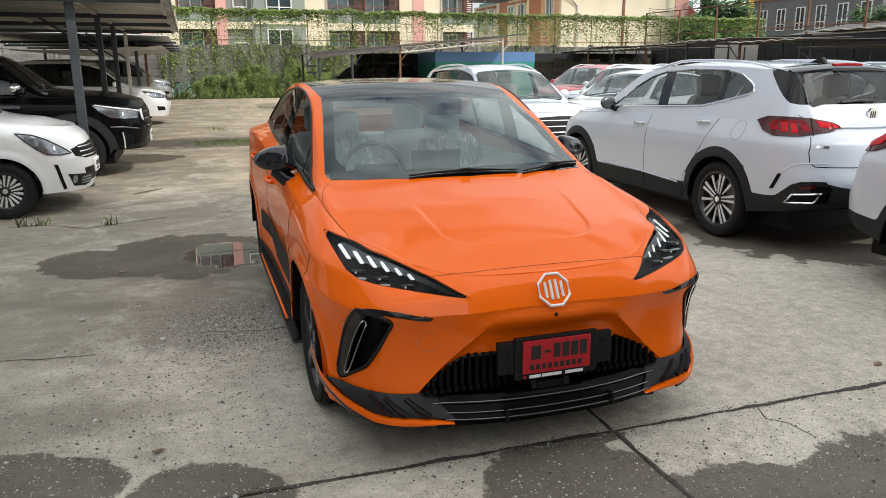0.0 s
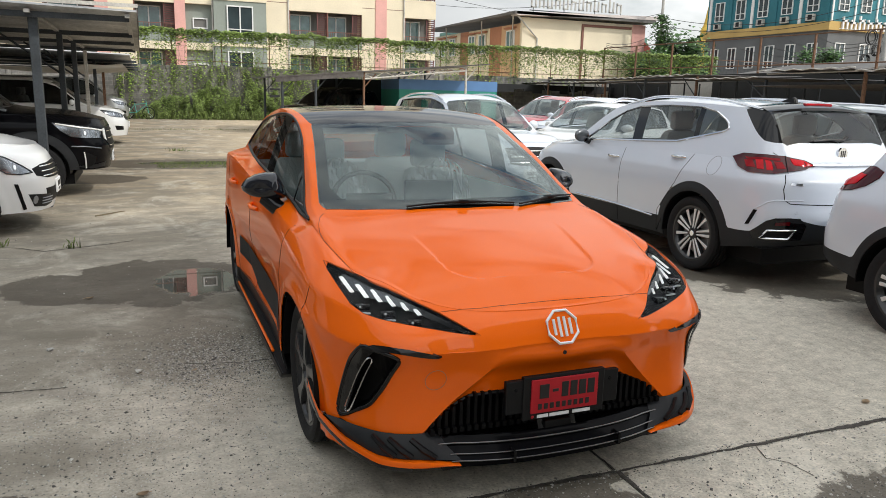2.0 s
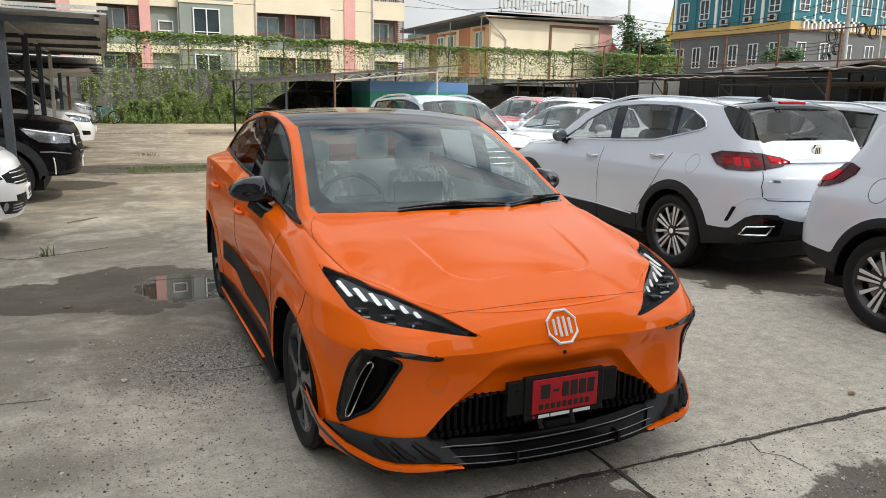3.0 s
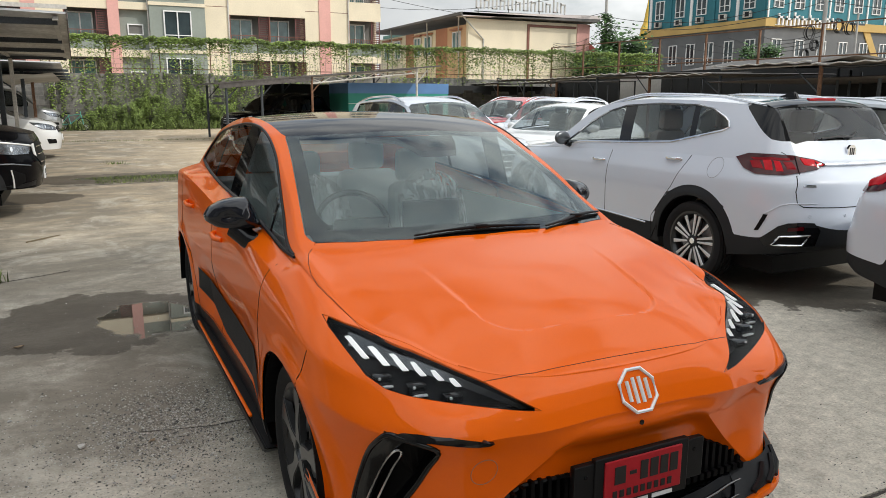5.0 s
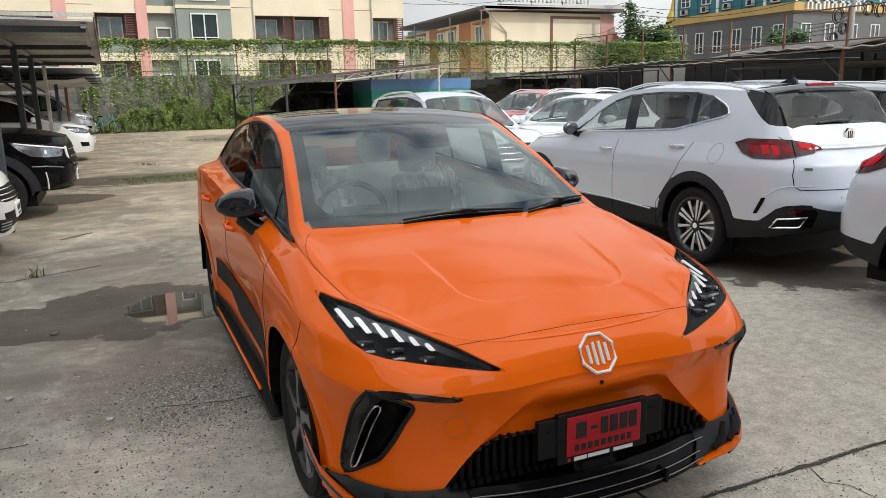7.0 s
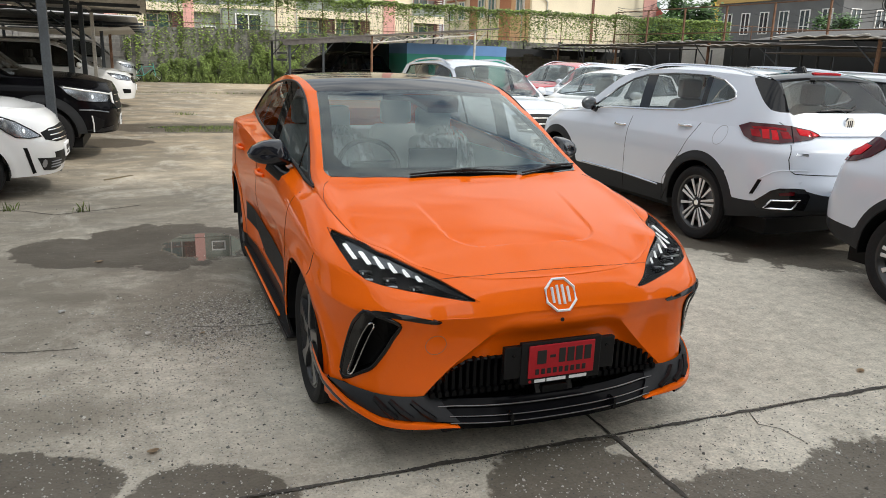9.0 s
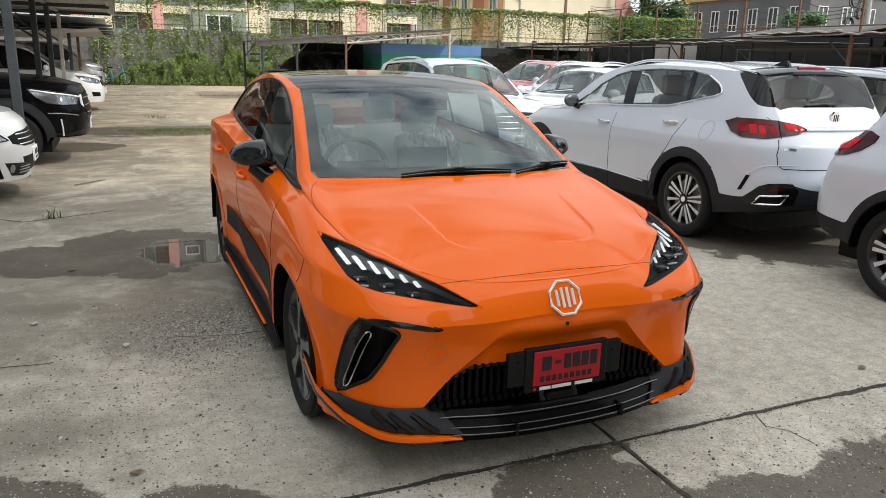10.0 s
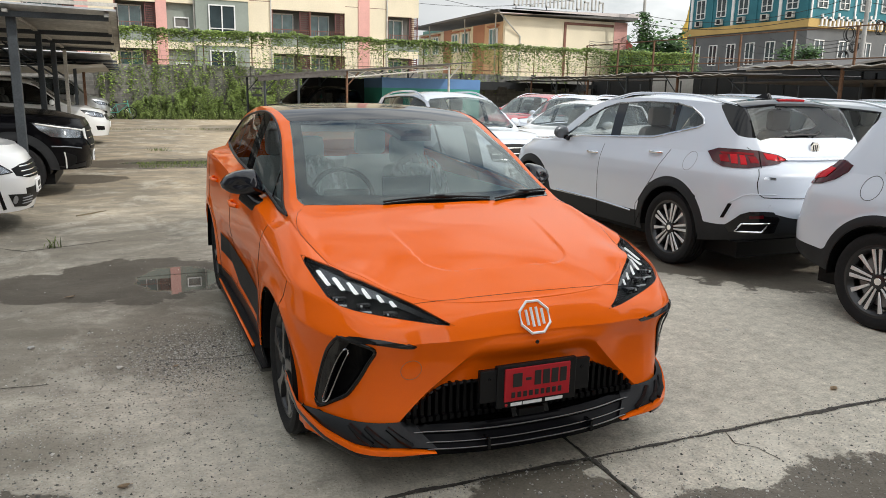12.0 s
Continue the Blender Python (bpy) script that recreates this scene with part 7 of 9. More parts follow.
            # reflector pieces in a bright material, which paints their L-shaped glint
            bm = bmesh.new()
            box(bm, p.x - 0.026, p.y - 0.012, p.z - 0.021, p.x + 0.026, p.y + 0.002, p.z - 0.016, bevel=0.0015)
            box(bm, p.x - 0.010, p.y - 0.015, p.z - 0.018, p.x + 0.016, p.y - 0.004, p.z - 0.012, bevel=0.0015)
            box(bm, p.x + 0.010, p.y - 0.004, p.z + 0.004, p.x + 0.018, p.y + 0.004, p.z + 0.012, bevel=0.002)
            bmesh.ops.scale(bm, vec=(s, 1, 1), verts=bm.verts[:])
            part("reflector_bar", bm, BADGE, unit)

        # cheek vents with their blades
        bm = bmesh.new()
        out, inner = rim_strip(bm, bvh_band, [(x, -3, z) for x, z in VENT], (-0.30, 1, 0), 0.07, 0.006)
        bm.faces.new(inner)
        bmesh.ops.triangulate(bm, faces=[f for f in bm.faces if len(f.verts) > 4])
        bmesh.ops.scale(bm, vec=(s, 1, 1), verts=bm.verts[:])
        v = part("cheek_vent", bm, DEEP, car, "black cheek vent with a bright strip")
        q = calm(lay(bvh_band, dense([(x, -3, z) for x, z in VENT], 0.012, True), (0, 1, 0), 0.001), 3, True)
        bm = tube(bmesh.new(), q, 0.009, 8, True)
        bmesh.ops.scale(bm, vec=(s, 1, 1), verts=bm.verts[:])
        part("vent_frame", bm, GLOSS, v, smooth=50)
        for nm, sh, dep in (("vent_fin", fin, 0.009), ("vent_blade", blade, 0.006)):
            q = Shell((sh.co + (0.3 * dep, -dep, 0)) * (s, 1, 1), [f[::s] for f in sh.faces])
            part(nm, q.bmesh(mirror=False, thick=0.016), GLOSS, v, smooth=40)
        q = calm(lay(bvh_band, dense([(x, -3, z) for x, z in STRIP], 0.012, True), (0, 1, 0), 0.012), 3, True)
        bm = tube(bmesh.new(), q, 0.0035, 6, True)
        bmesh.ops.scale(bm, vec=(s, 1, 1), verts=bm.verts[:])
        part("vent_strip", bm, CHROME, v, "bright outline strip", smooth=50)

    # lower grille: cavity, frame, upright bars
    bm = bmesh.new()
    half = [(x, -3, z) for x, z in GRILLE]
    ringpts = [p for p in half if p[0] >= 0]
    whole = ringpts + [(-x, y, z) for x, y, z in ringpts[::-1]]
    out = [Vector((s2 * q.x, q.y, q.z)) for s2, q in [(1 if p.x >= 0 else -1, lay(bvh_band, [(abs(p.x), p.y, p.z)], (0, 1, 0), 0.002)[0]) for p in dense(whole, 0.02, True)]]
    a = [bm.verts.new(p) for p in out]
    b = [bm.verts.new((p.x, max(p.y, 0.04) + 0.11, p.z)) for p in out]
    for k in range(len(a)):
        bm.faces.new((a[k], a[(k + 1) % len(a)], b[(k + 1) % len(a)], b[k]))
    bm.faces.new(b)
    bmesh.ops.triangulate(bm, faces=[f for f in bm.faces if len(f.verts) > 4])
    gr = part("lower_grille", bm, DEEP, car, "black lower grille with upright bars")
    part("grille_frame", tube(bmesh.new(), out, 0.008, 6, True), SATIN, gr, smooth=50)
    for k in range(-17, 18):
        x = k * 0.031
        ztop = 0.445 if abs(x) < 0.34 else 0.445 - (abs(x) - 0.34) * 0.45
        zlow = 0.29 + 0.02 * abs(x)
        if ztop - zlow > 0.03:
            bm = bmesh.new()
            prism(bm, [(x - 0.008, zlow), (x + 0.008, zlow), (x + 0.006, ztop), (x - 0.006, ztop)], 0.085, 0.15)
            box(bm, x - 0.009, 0.070, zlow, x + 0.009, 0.10, zlow + 0.022)
            part("grille_bar", bm, DEEP, gr)

    # front lip of the body kit: dark tray, ribbed corner pads, orange edge
    def lip_line(off_y, z, x_end, grow=0.0):
        a = np.linspace(0, 1, 40)
        xs = a * x_end
        base = loop(-0.055 + off_y, 4, 0.905 + grow, 0.72, 0.5, 2.35, 3, lambda y: 0 * y, None, (90, 3, 3))
        ys = np.interp(xs, base[:90, 0], base[:90, 1])
        ys = ys - 0.085 * ease(xs, 0.42, 0.74) * (1 - ease(ys, 0.7, 1.15))
        return [(float(x), float(y), float(z(x)) if callable(z) else z) for x, y in zip(xs, ys)]

    def strip_part(name, rows, material, label="", smooth=30):
        bm = bmesh.new()
        rings = []
        for row in rows:
            row = [(-x, y, z) for x, y, z in row[:0:-1]] + row
            rings.append([bm.verts.new(p) for p in row])
        for a, b in zip(rings, rings[1:]):
            for k in range(len(a) - 1):
                bm.faces.new((a[k], a[k + 1], b[k + 1], b[k]))
        bmesh.ops.recalc_face_normals(bm, faces=bm.faces[:])
        return part(name, bm, material, lip, label, smooth)

    lip = part("front_splitter", boxes((-0.50, 0.02, 0.175, 0.50, 0.5, 0.20)), SATIN, car, "black splitter with an orange edge and ribbed corners")
    e1 = lambda x: float(np.interp(x, (0, 0.43, 0.60, 0.745, 0.832, 0.88, 0.90), (0.205, 0.201, 0.220, 0.228, 0.260, 0.295, 0.312)))
    strip_part("splitter_tray", [lip_line(0.10, lambda x: 0.278 + 0.16 * max(x - 0.58, 0), 0.86), lip_line(0.075, lambda x: 0.285 + 0.16 * max(x - 0.58, 0), 0.87), lip_line(0.055, lambda x: 0.268 + 0.16 * max(x - 0.58, 0), 0.875), lip_line(0.02, lambda x: e1(x) + 0.022, 0.88), lip_line(0.008, lambda x: e1(x) + 0.006, 0.885), lip_line(0.012, lambda x: e1(x) - 0.018, 0.885), lip_line(0.25, lambda x: e1(x) - 0.02, 0.86)], SPLIT)
    # thin polished tubes added to draw the glints along the tray's edges
    for zz, yy, rr in ((0.268, 0.048, 0.0045), (0.236, 0.020, 0.0032), (0.214, 0.004, 0.0032)):
        a = [p for p in lip_line(yy - 0.006, zz, 0.47 if zz < 0.25 else 0.54)]
        part("splitter_line", tube(bmesh.new(), [(-x, y, z) for x, y, z in a[:0:-1]] + a, rr, 8), EDGEGLOSS, lip, smooth=60)
    for s in (1, -1):
        # ribbed corner pad
        bm = bmesh.new()
        up = lay(bvh_band, [(x, -3, 0.315 - 0.20 * max(0.56 - x, 0) + 0.02 * (x - 0.56)) for x in np.linspace(0.50, 0.86, 16)], (0, 1, 0), 0.008)
        lo = [Vector(p) for p in lip_line(0.0, lambda x: e1(x) + 0.015, 0.90)]
        lo = [Vector((x, float(np.interp(x, [q.x for q in lo], [q.y for q in lo])), e1(x) + 0.014)) for x in np.linspace(0.43, 0.89, 16)]
        md = [u.lerp(v, 0.5) + Vector((0.008, -0.016, 0)) for u, v in zip(up, lo)]
        rings = [[bm.verts.new(p) for p in row] for row in (up, md, lo)]
        for a, b in zip(rings, rings[1:]):
            for k in range(15):
                bm.faces.new((a[k], a[k + 1], b[k + 1], b[k]))
        bmesh.ops.recalc_face_normals(bm, faces=bm.faces[:])
        bmesh.ops.scale(bm, vec=(s, 1, 1), verts=bm.verts[:])
        pad = part("corner_pad", bm, MATT, lip, "matt black ribbed pad", smooth=60)
        for k in (5.5, 8.0, 10.5):
            i = int(k)
            p0, p1 = up[i].lerp(md[i], 0.30) + Vector((0.002, -0.008, 0)), lo[i - 2].lerp(md[i - 2], 0.25) + Vector((0.002, -0.006, 0))
            bm = tube(bmesh.new(), [p0, p0.lerp(p1, 0.5) + Vector((0.004, -0.010, 0)), p1], [0.010, 0.013, 0.011], 6)
            bmesh.ops.scale(bm, vec=(s, 1, 1), verts=bm.verts[:])
            part("rib", bm, SATIN, pad, smooth=50)
        # orange edge
        a = [p for p in lip_line(-0.012, e1, 0.90, 0.012) if p[0] > 0.425]
        tail_end = [(0.912, a[-1][1] + 0.06, e1(0.905) + 0.045), (0.918, a[-1][1] + 0.13, e1(0.905) + 0.085)]
        q = a + tail_end
        bm = bmesh.new()
        rows = [[bm.verts.new((x, y + dy, z + dz * (0.15 + 0.85 * min(1.0, (x - 0.425) / 0.16)))) for x, y, z in q] for dy, dz in ((0.035, 0.012), (0.0, 0.010), (-0.004, -0.004), (0.0, -0.014), (0.05, -0.016))]
        for r0, r1 in zip(rows, rows[1:]):
            for k in range(len(q) - 1):
                bm.faces.new((r0[k], r0[k + 1], r1[k + 1], r1[k]))
        bmesh.ops.recalc_face_normals(bm, faces=bm.faces[:])
        bmesh.ops.scale(bm, vec=(s, 1, 1), verts=bm.verts[:])
        part("splitter_edge", bm, ORANGE, lip, "orange edge of the splitter", smooth=40)
        # black skid under the corner
        bm = bmesh.new()
        low = [p for p in q if p[0] > 0.60]
        rows = [[bm.verts.new((x, y + dy, z + dz)) for x, y, z in low] for dy, dz in ((0.004, -0.012), (0.006, -0.028), (0.012, -0.034), (0.08, -0.034))]
        for r0, r1 in zip(rows, rows[1:]):
            for k in range(len(low) - 1):
                bm.faces.new((r0[k], r0[k + 1], r1[k + 1], r1[k]))
        bmesh.ops.recalc_face_normals(bm, faces=bm.faces[:])
        bmesh.ops.scale(bm, vec=(s, 1, 1), verts=bm.verts[:])
        part("corner_skid", bm, GLOSS, lip, "gloss black skid", smooth=40)
    for x in (-0.075, 0.075):
        bm = bmesh.new()
        prism(bm, [(0.0, 0.235), (0.03, 0.235), (0.10, 0.335), (0.06, 0.345)], x - 0.012, x + 0.012, "yz")
        part("splitter_bracket", bm, GLOSS, lip)
    part("splitter_block", boxes((-0.062, 0.02, 0.25, 0.062, 0.09, 0.315), bevel=0.006), SATIN, lip)
    for x in (-0.23, 0.25):
        part("splitter_fin", boxes((x - 0.006, -0.055, 0.20, x + 0.006, 0.01, 0.245)), GLOSS, lip)

    # number plate on its bracket, with bars for its marks
    plate = part("plate_bracket", boxes((-0.256, -0.005, 0.375, 0.256, 0.02, 0.512), (-0.185, -0.012, 0.345, 0.185, 0.012, 0.525), bevel=0.004), SATIN, car, "black plate bracket")
    part("number_plate", boxes((-0.152, -0.018, 0.372, 0.152, -0.010, 0.512), bevel=0.003), PLATE_RED, plate, "red number plate with unreadable marks")
    for x, z, ww, hh in ((-0.095, 0.462, 0.042, 0.058), (-0.045, 0.462, 0.026, 0.012), (-0.002, 0.462, 0.030, 0.062), (0.038, 0.462, 0.032, 0.062), (0.078, 0.462, 0.032, 0.062), (0.118, 0.462, 0.032, 0.062)):
        part("plate_mark", boxes((x - ww / 2, -0.0205, z - hh / 2, x + ww / 2, -0.0175, z + hh / 2), bevel=0.001), INK, plate)
    for k in range(9):
        x = -0.112 + k * 0.027
        part("plate_mark", boxes((x - 0.009, -0.0205, 0.388, x + 0.008, -0.0175, 0.412), bevel=0.001), INK, plate)
    for x, ww in ((-0.095, 0.05), (-0.02, 0.088), (0.082, 0.082)):
        part("dealer_mark", boxes((x - ww / 2, -0.0145, 0.351, x + ww / 2, -0.0115, 0.364)), WHITEMARK, plate, "white bar of small lettering")
    part("dealer_mark", lathe(bmesh.new(), [(0, 0.007), (0.002, 0.0)], 12), PLATE_RED, plate, m=Matrix.Translation((-0.14, -0.0125, 0.357)) @ Matrix.Rotation(radians(-90), 4, "Z"))
    for x in (-0.215, 0.215):
        part("bracket_screw", lathe(bmesh.new(), [(0, 0.007), (0.003, 0.006), (0.003, 0)], 12), GLOSS, plate, m=Matrix.Translation((x, -0.005, 0.475)) @ Matrix.Rotation(radians(-90), 4, "Z"))

    # octagonal badge and nose camera
    at = lay(full, [(0.0, -3, 0.700)], (0, 1, 0), 0.0)[0]
    up = (lay(full, [(0.0, -3, 0.745)], (0, 1, 0), 0.0)[0] - lay(full, [(0.0, -3, 0.655)], (0, 1, 0), 0.0)[0]).normalized()
    frame_m = Matrix.Translation(at) @ Matrix.Rotation(-math.atan2(up.y, up.z), 4, "X")
    octo = [(math.cos(radians(22.5 + 45 * k)), math.sin(radians(22.5 + 45 * k))) for k in range(8)]
    bm = bmesh.new()
    prism(bm, [(0.070 * x, 0.070 * z) for x, z in octo], -0.004, 0.008)
    badge = part("badge", bm, ORANGE, car, "octagonal bright-edged badge with plain bars", m=frame_m)
    part("badge_rim", tube(bmesh.new(), [(0.071 * x, -0.006, 0.071 * z) for x, z in octo], 0.0062, 6, True), BADGE, badge)
    for pts in ([(-0.036, -0.032), (-0.036, 0.032)], [(-0.012, -0.040), (-0.012, 0.040)], [(0.012, -0.040), (0.012, 0.040)], [(0.036, -0.032), (0.036, 0.032)]):
        part("badge_bar", tube(bmesh.new(), [(x, -0.007, z) for x, z in pts], 0.0065, 6), BADGE, badge)
    p = lay(full, [(0.006, -3, 0.602)], (0, 1, 0), 0.0)[0]
    part("nose_camera", lathe(bmesh.new(), [(-0.01, 0.009), (0.003, 0.008), (0.004, 0.006), (0.003, 0.0)], 16), GLOSS, car, m=Matrix.Translation(p) @ Matrix.Rotation(radians(-90), 4, "Z"))

    # mirrors
    for s in (1, -1):
        bm = bmesh.new()
        shape = rounded([(1.028, 1.078), (1.002, 1.116), (0.955, 1.141), (0.906, 1.153), (0.848, 1.157), (0.812, 1.086), (0.793, 1.035), (0.815, 1.014), (0.906, 1.012), (0.98, 1.024), (1.022, 1.052)], 0.25, 3)
        layers = [(0.042, 0.93), (0.036, 0.99), (0.02, 1.0), (-0.012, 0.975), (-0.04, 0.89), (-0.060, 0.73), (-0.073, 0.50), (-0.079, 0.22)]
        ring = [[bm.verts.new((0.900 + (x - 0.900) * k, 1.655 + d + 0.29 * (x - 0.905), 1.078 + (z - 1.078) * k)) for x, z in shape] for d, k in layers]
        for lo, hi in zip(ring, ring[1:]):
            for k in range(len(lo)):
                bm.faces.new((lo[k], lo[(k + 1) % len(lo)], hi[(k + 1) % len(lo)], hi[k]))
        bm.faces.new(ring[0])
        bm.faces.new(ring[-1])
        bmesh.ops.recalc_face_normals(bm, faces=bm.faces[:])
        bmesh.ops.scale(bm, vec=(s, 1, 1), verts=bm.verts[:])
        mirror = part("door_mirror", bm, MIRRORBLACK, car, "gloss black door mirror", smooth=40)
        bm = tube(bmesh.new(), [(0.90, 1.66, 1.02), (0.855, 1.61, 0.970), (0.80, 1.56, 0.945)], [0.050, 0.045, 0.035], 10)
        bmesh.ops.scale(bm, vec=(s, 1, 1), verts=bm.verts[:])
        part("mirror_foot", bm, GLOSS, mirror, smooth=60)
        bm = bmesh.new()
        box(bm, 0.83, 1.680, 1.035, 0.965, 1.712, 1.12, bevel=0.003)
        bmesh.ops.scale(bm, vec=(s, 1, 1), verts=bm.verts[:])
        part("mirror_glass", bm, CHROME, mirror)
        # door handles
        for yc, zc in ((2.20, 0.885), (3.12, 0.935)):
            q = lay(bvh_band, [(2, yc - 0.10, zc), (2, yc - 0.05, zc + 0.002), (2, yc + 0.05, zc + 0.006), (2, yc + 0.10, zc + 0.008)], (-1, 0, 0), 0.0)
            q = [p + Vector((o, 0, 0)) for p, o in zip(q, (0.004, 0.03, 0.03, 0.004))]
            bm = tube(bmesh.new(), q, [0.012, 0.014, 0.014, 0.012], 8)
            bmesh.ops.scale(bm, vec=(s, 1, 1), verts=bm.verts[:])
            part("door_handle", bm, ORANGE, car, smooth=60)
        # side skirts: black blade above an orange and black sill
        for nm, pts, out_, mt in (("side_blade", [(1.32, 0.335), (1.36, 0.46), (2.0, 0.52), (2.95, 0.575), (2.98, 0.44), (2.3, 0.345)], 0.006, MATT),):
            q = lay(bvh_band, dense([(2, a, b) for a, b in pts], 0.03, True), (-1, 0, 0), out_)
            bm = bmesh.new()
            a = [bm.verts.new(p) for p in q]
            bm.faces.new(a)
            bmesh.ops.triangulate(bm, faces=bm.faces[:])
            bmesh.ops.scale(bm, vec=(s, 1, 1), verts=bm.verts[:])
            part(nm, bm, mt, car, "matt black panel along the doors")
        bm = bmesh.new()
        prism(bm, [(1.14, 0.20), (1.20, 0.155), (3.12, 0.165), (3.20, 0.215)], 0.80, 0.922, "yz")
        bmesh.ops.bevel(bm, geom=bm.edges[:], offset=0.008, segments=2, affect="EDGES")
        bmesh.ops.scale(bm, vec=(s, 1, 1), verts=bm.verts[:])
        part("side_skirt", bm, SATIN, car, "black side skirt", smooth=40)
        bm = bmesh.new()
        box(bm, 0.906, 1.46, 0.206, 0.922, 3.02, 0.218, bevel=0.005)
        bmesh.ops.scale(bm, vec=(s, 1, 1), verts=bm.verts[:])
        part("skirt_edge", bm, ORANGE, car, "orange skirt edge", smooth=40)
        # wheels and arch liners
        for yc in (0.83, 3.535):
            wheel(car, (s * 0.775, yc, 0.325), s, 0.325, 0.215, 0.246, "blade", 0.35 if yc < 1 else 1.1)
            bm = bmesh.new()
            lathe(bm, [(0.60, 0.385), (0.905, 0.378), (0.905, 0.368), (0.60, 0.372)], 40, arc=(-6, 186))
            for v in bm.verts:
                v.co = Vector((s * v.co.x, yc + v.co.y, 0.325 + v.co.z))
            part("arch_liner", bm, DEEP, car)

    part("underbody", boxes((-0.62, 0.17, 0.160, 0.62, 4.05, 0.20), (-0.80, 1.24, 0.160, 0.80, 3.12, 0.20)), DEEP, car)

    # cabin
    part("cabin_floor", boxes((-0.72, 0.6, 0.22, 0.72, 4.0, 0.30), (-0.70, 0.62, 0.30, 0.70, 1.05, 0.80), (-0.70, 3.3, 0.30, 0.70, 4.0, 0.85)), CABINGREY, car)
    bm = bmesh.new()
    prism(bm, [(1.05, 0.82), (1.12, 0.985), (1.35, 1.0), (1.55, 0.955), (1.62, 0.86), (1.60, 0.72), (1.2, 0.6)], -0.71, 0.71, "yz")
    bmesh.ops.bevel(bm, geom=bm.edges[:], offset=0.03, segments=3, affect="EDGES")
    part("dashboard", bm, CABINGREY, car, smooth=40)
    part("centre_screen", boxes((-0.165, 1.50, 0.955, 0.13, 1.515, 1.115), bevel=0.006), SCREEN, car, "dark centre screen")
    part("driver_display", boxes((-0.50, 1.50, 0.95, -0.24, 1.515, 1.05), bevel=0.006), GLOSS, car)
    ring = [Vector((-0.34 + 0.18 * math.cos(a / 28 * 6.283), 1.70 + 0.06 * math.sin(a / 28 * 6.283), 0.985 + 0.15 * math.sin(a / 28 * 6.283))) for a in range(28)]
    wh = part("steering_wheel", tube(bmesh.new(), ring, 0.015, 8, True), SATIN, car, smooth=60)
    part("steering_boss", boxes((-0.40, 1.67, 0.92, -0.28, 1.72, 1.02), (-0.50, 1.69, 0.97, -0.18, 1.71, 0.995), bevel=0.008), SATIN, wh)
    for x in (-0.37, 0.37):
        seat(car, x, 2.15, 0.42, CABINGREY)
        bm = bmesh.new()
        bmesh.ops.create_grid(bm, x_segments=20, y_segments=30, size=1)
        rr = random.Random(11)
        for v in bm.verts:
            h = (v.co.y + 1) / 2
            round_off = math.sqrt(max(0.02, 1 - (max(h - 0.62, 0) / 0.385) ** 2))
            fold = 0.016 * noise.noise((v.co.x * 7, h * 3, x * 9)) + rr.uniform(-0.007, 0.007)
            v.co = Vector((x + 0.03 + v.co.x * 0.225 * round_off, 2.15 + 0.125 + h * 0.17 - 0.05 * (1 - v.co.x ** 2) * round_off + fold, 0.56 + h * 0.60))
        part("plastic_seat_cover", bm, WRAP, car, "crumpled clear plastic seat cover", smooth=20)
    seat(car, -0.36, 3.0, 0.42, CABINGREY, 1.2)
    seat(car, 0.36, 3.0, 0.42, CABINGREY, 1.2)
    part("cabin_lining", boxes((-0.55, 2.05, 1.412, 0.55, 3.2, 1.418)), PALESEAT, car)
    for s in (1, -1):
        part("door_card", boxes((s * 0.74 - 0.005, 1.30, 0.35, s * 0.74 + 0.005, 3.40, 1.0), bevel=0.003), CABINGREY, car, "grey inner door panel")
    part("parcel_shelf", boxes((-0.66, 3.42, 0.85, 0.66, 3.70, 1.04), bevel=0.01), CABINGREY, car)
    return car


LAMP = [(0.358, 0.703), (0.434, 0.745), (0.485, 0.771), (0.545, 0.796), (0.60, 0.821), (0.644, 0.84), (0.69, 0.852), (0.722, 0.86), (0.801, 0.887), (0.821, 0.889), (0.824, 0.869), (0.811, 0.833), (0.793, 0.79), (0.759, 0.767), (0.709, 0.755), (0.617, 0.74), (0.523, 0.726), (0.427, 0.711)]
BARS = ((0.775, 0.861, 0.768, 0.83), (0.731, 0.847, 0.726, 0.822), (0.693, 0.841, 0.679, 0.812), (0.648, 0.826, 0.633, 0.798), (0.599, 0.805, 0.587, 0.785), (0.556, 0.786, 0.547, 0.771))
VENT = [(0.788, 0.669), (0.809, 0.609), (0.823, 0.502), (0.841, 0.35), (0.832, 0.328), (0.787, 0.38), (0.747, 0.414), (0.706, 0.503), (0.664, 0.62), (0.666, 0.632), (0.719, 0.654), (0.752, 0.657)]
FIN = [(0.481, 0.623), (0.56, 0.654), (0.642, 0.673), (0.715, 0.68), (0.752, 0.678), (0.783, 0.664), (0.788, 0.644), (0.745, 0.658), (0.69, 0.659), (0.63, 0.65), (0.558, 0.633)]
BLADE = [(0.785, 0.667), (0.809, 0.609), (0.823, 0.502), (0.841, 0.35), (0.832, 0.328), (0.815, 0.349), (0.809, 0.392), (0.784, 0.526), (0.76, 0.634), (0.75, 0.656)]
STRIP = [(0.75, 0.642), (0.762, 0.631), (0.786, 0.521), (0.812, 0.386), (0.819, 0.352), (0.803, 0.362), (0.786, 0.429), (0.761, 0.541), (0.744, 0.625)]
GRILLE = [(-0.2, 0.440), (0.26, 0.436), (0.36, 0.428), (0.425, 0.398), (0.475, 0.345), (0.545, 0.300), (0.53, 0.275), (0.40, 0.255), (-0.2, 0.25)]
hatchback()

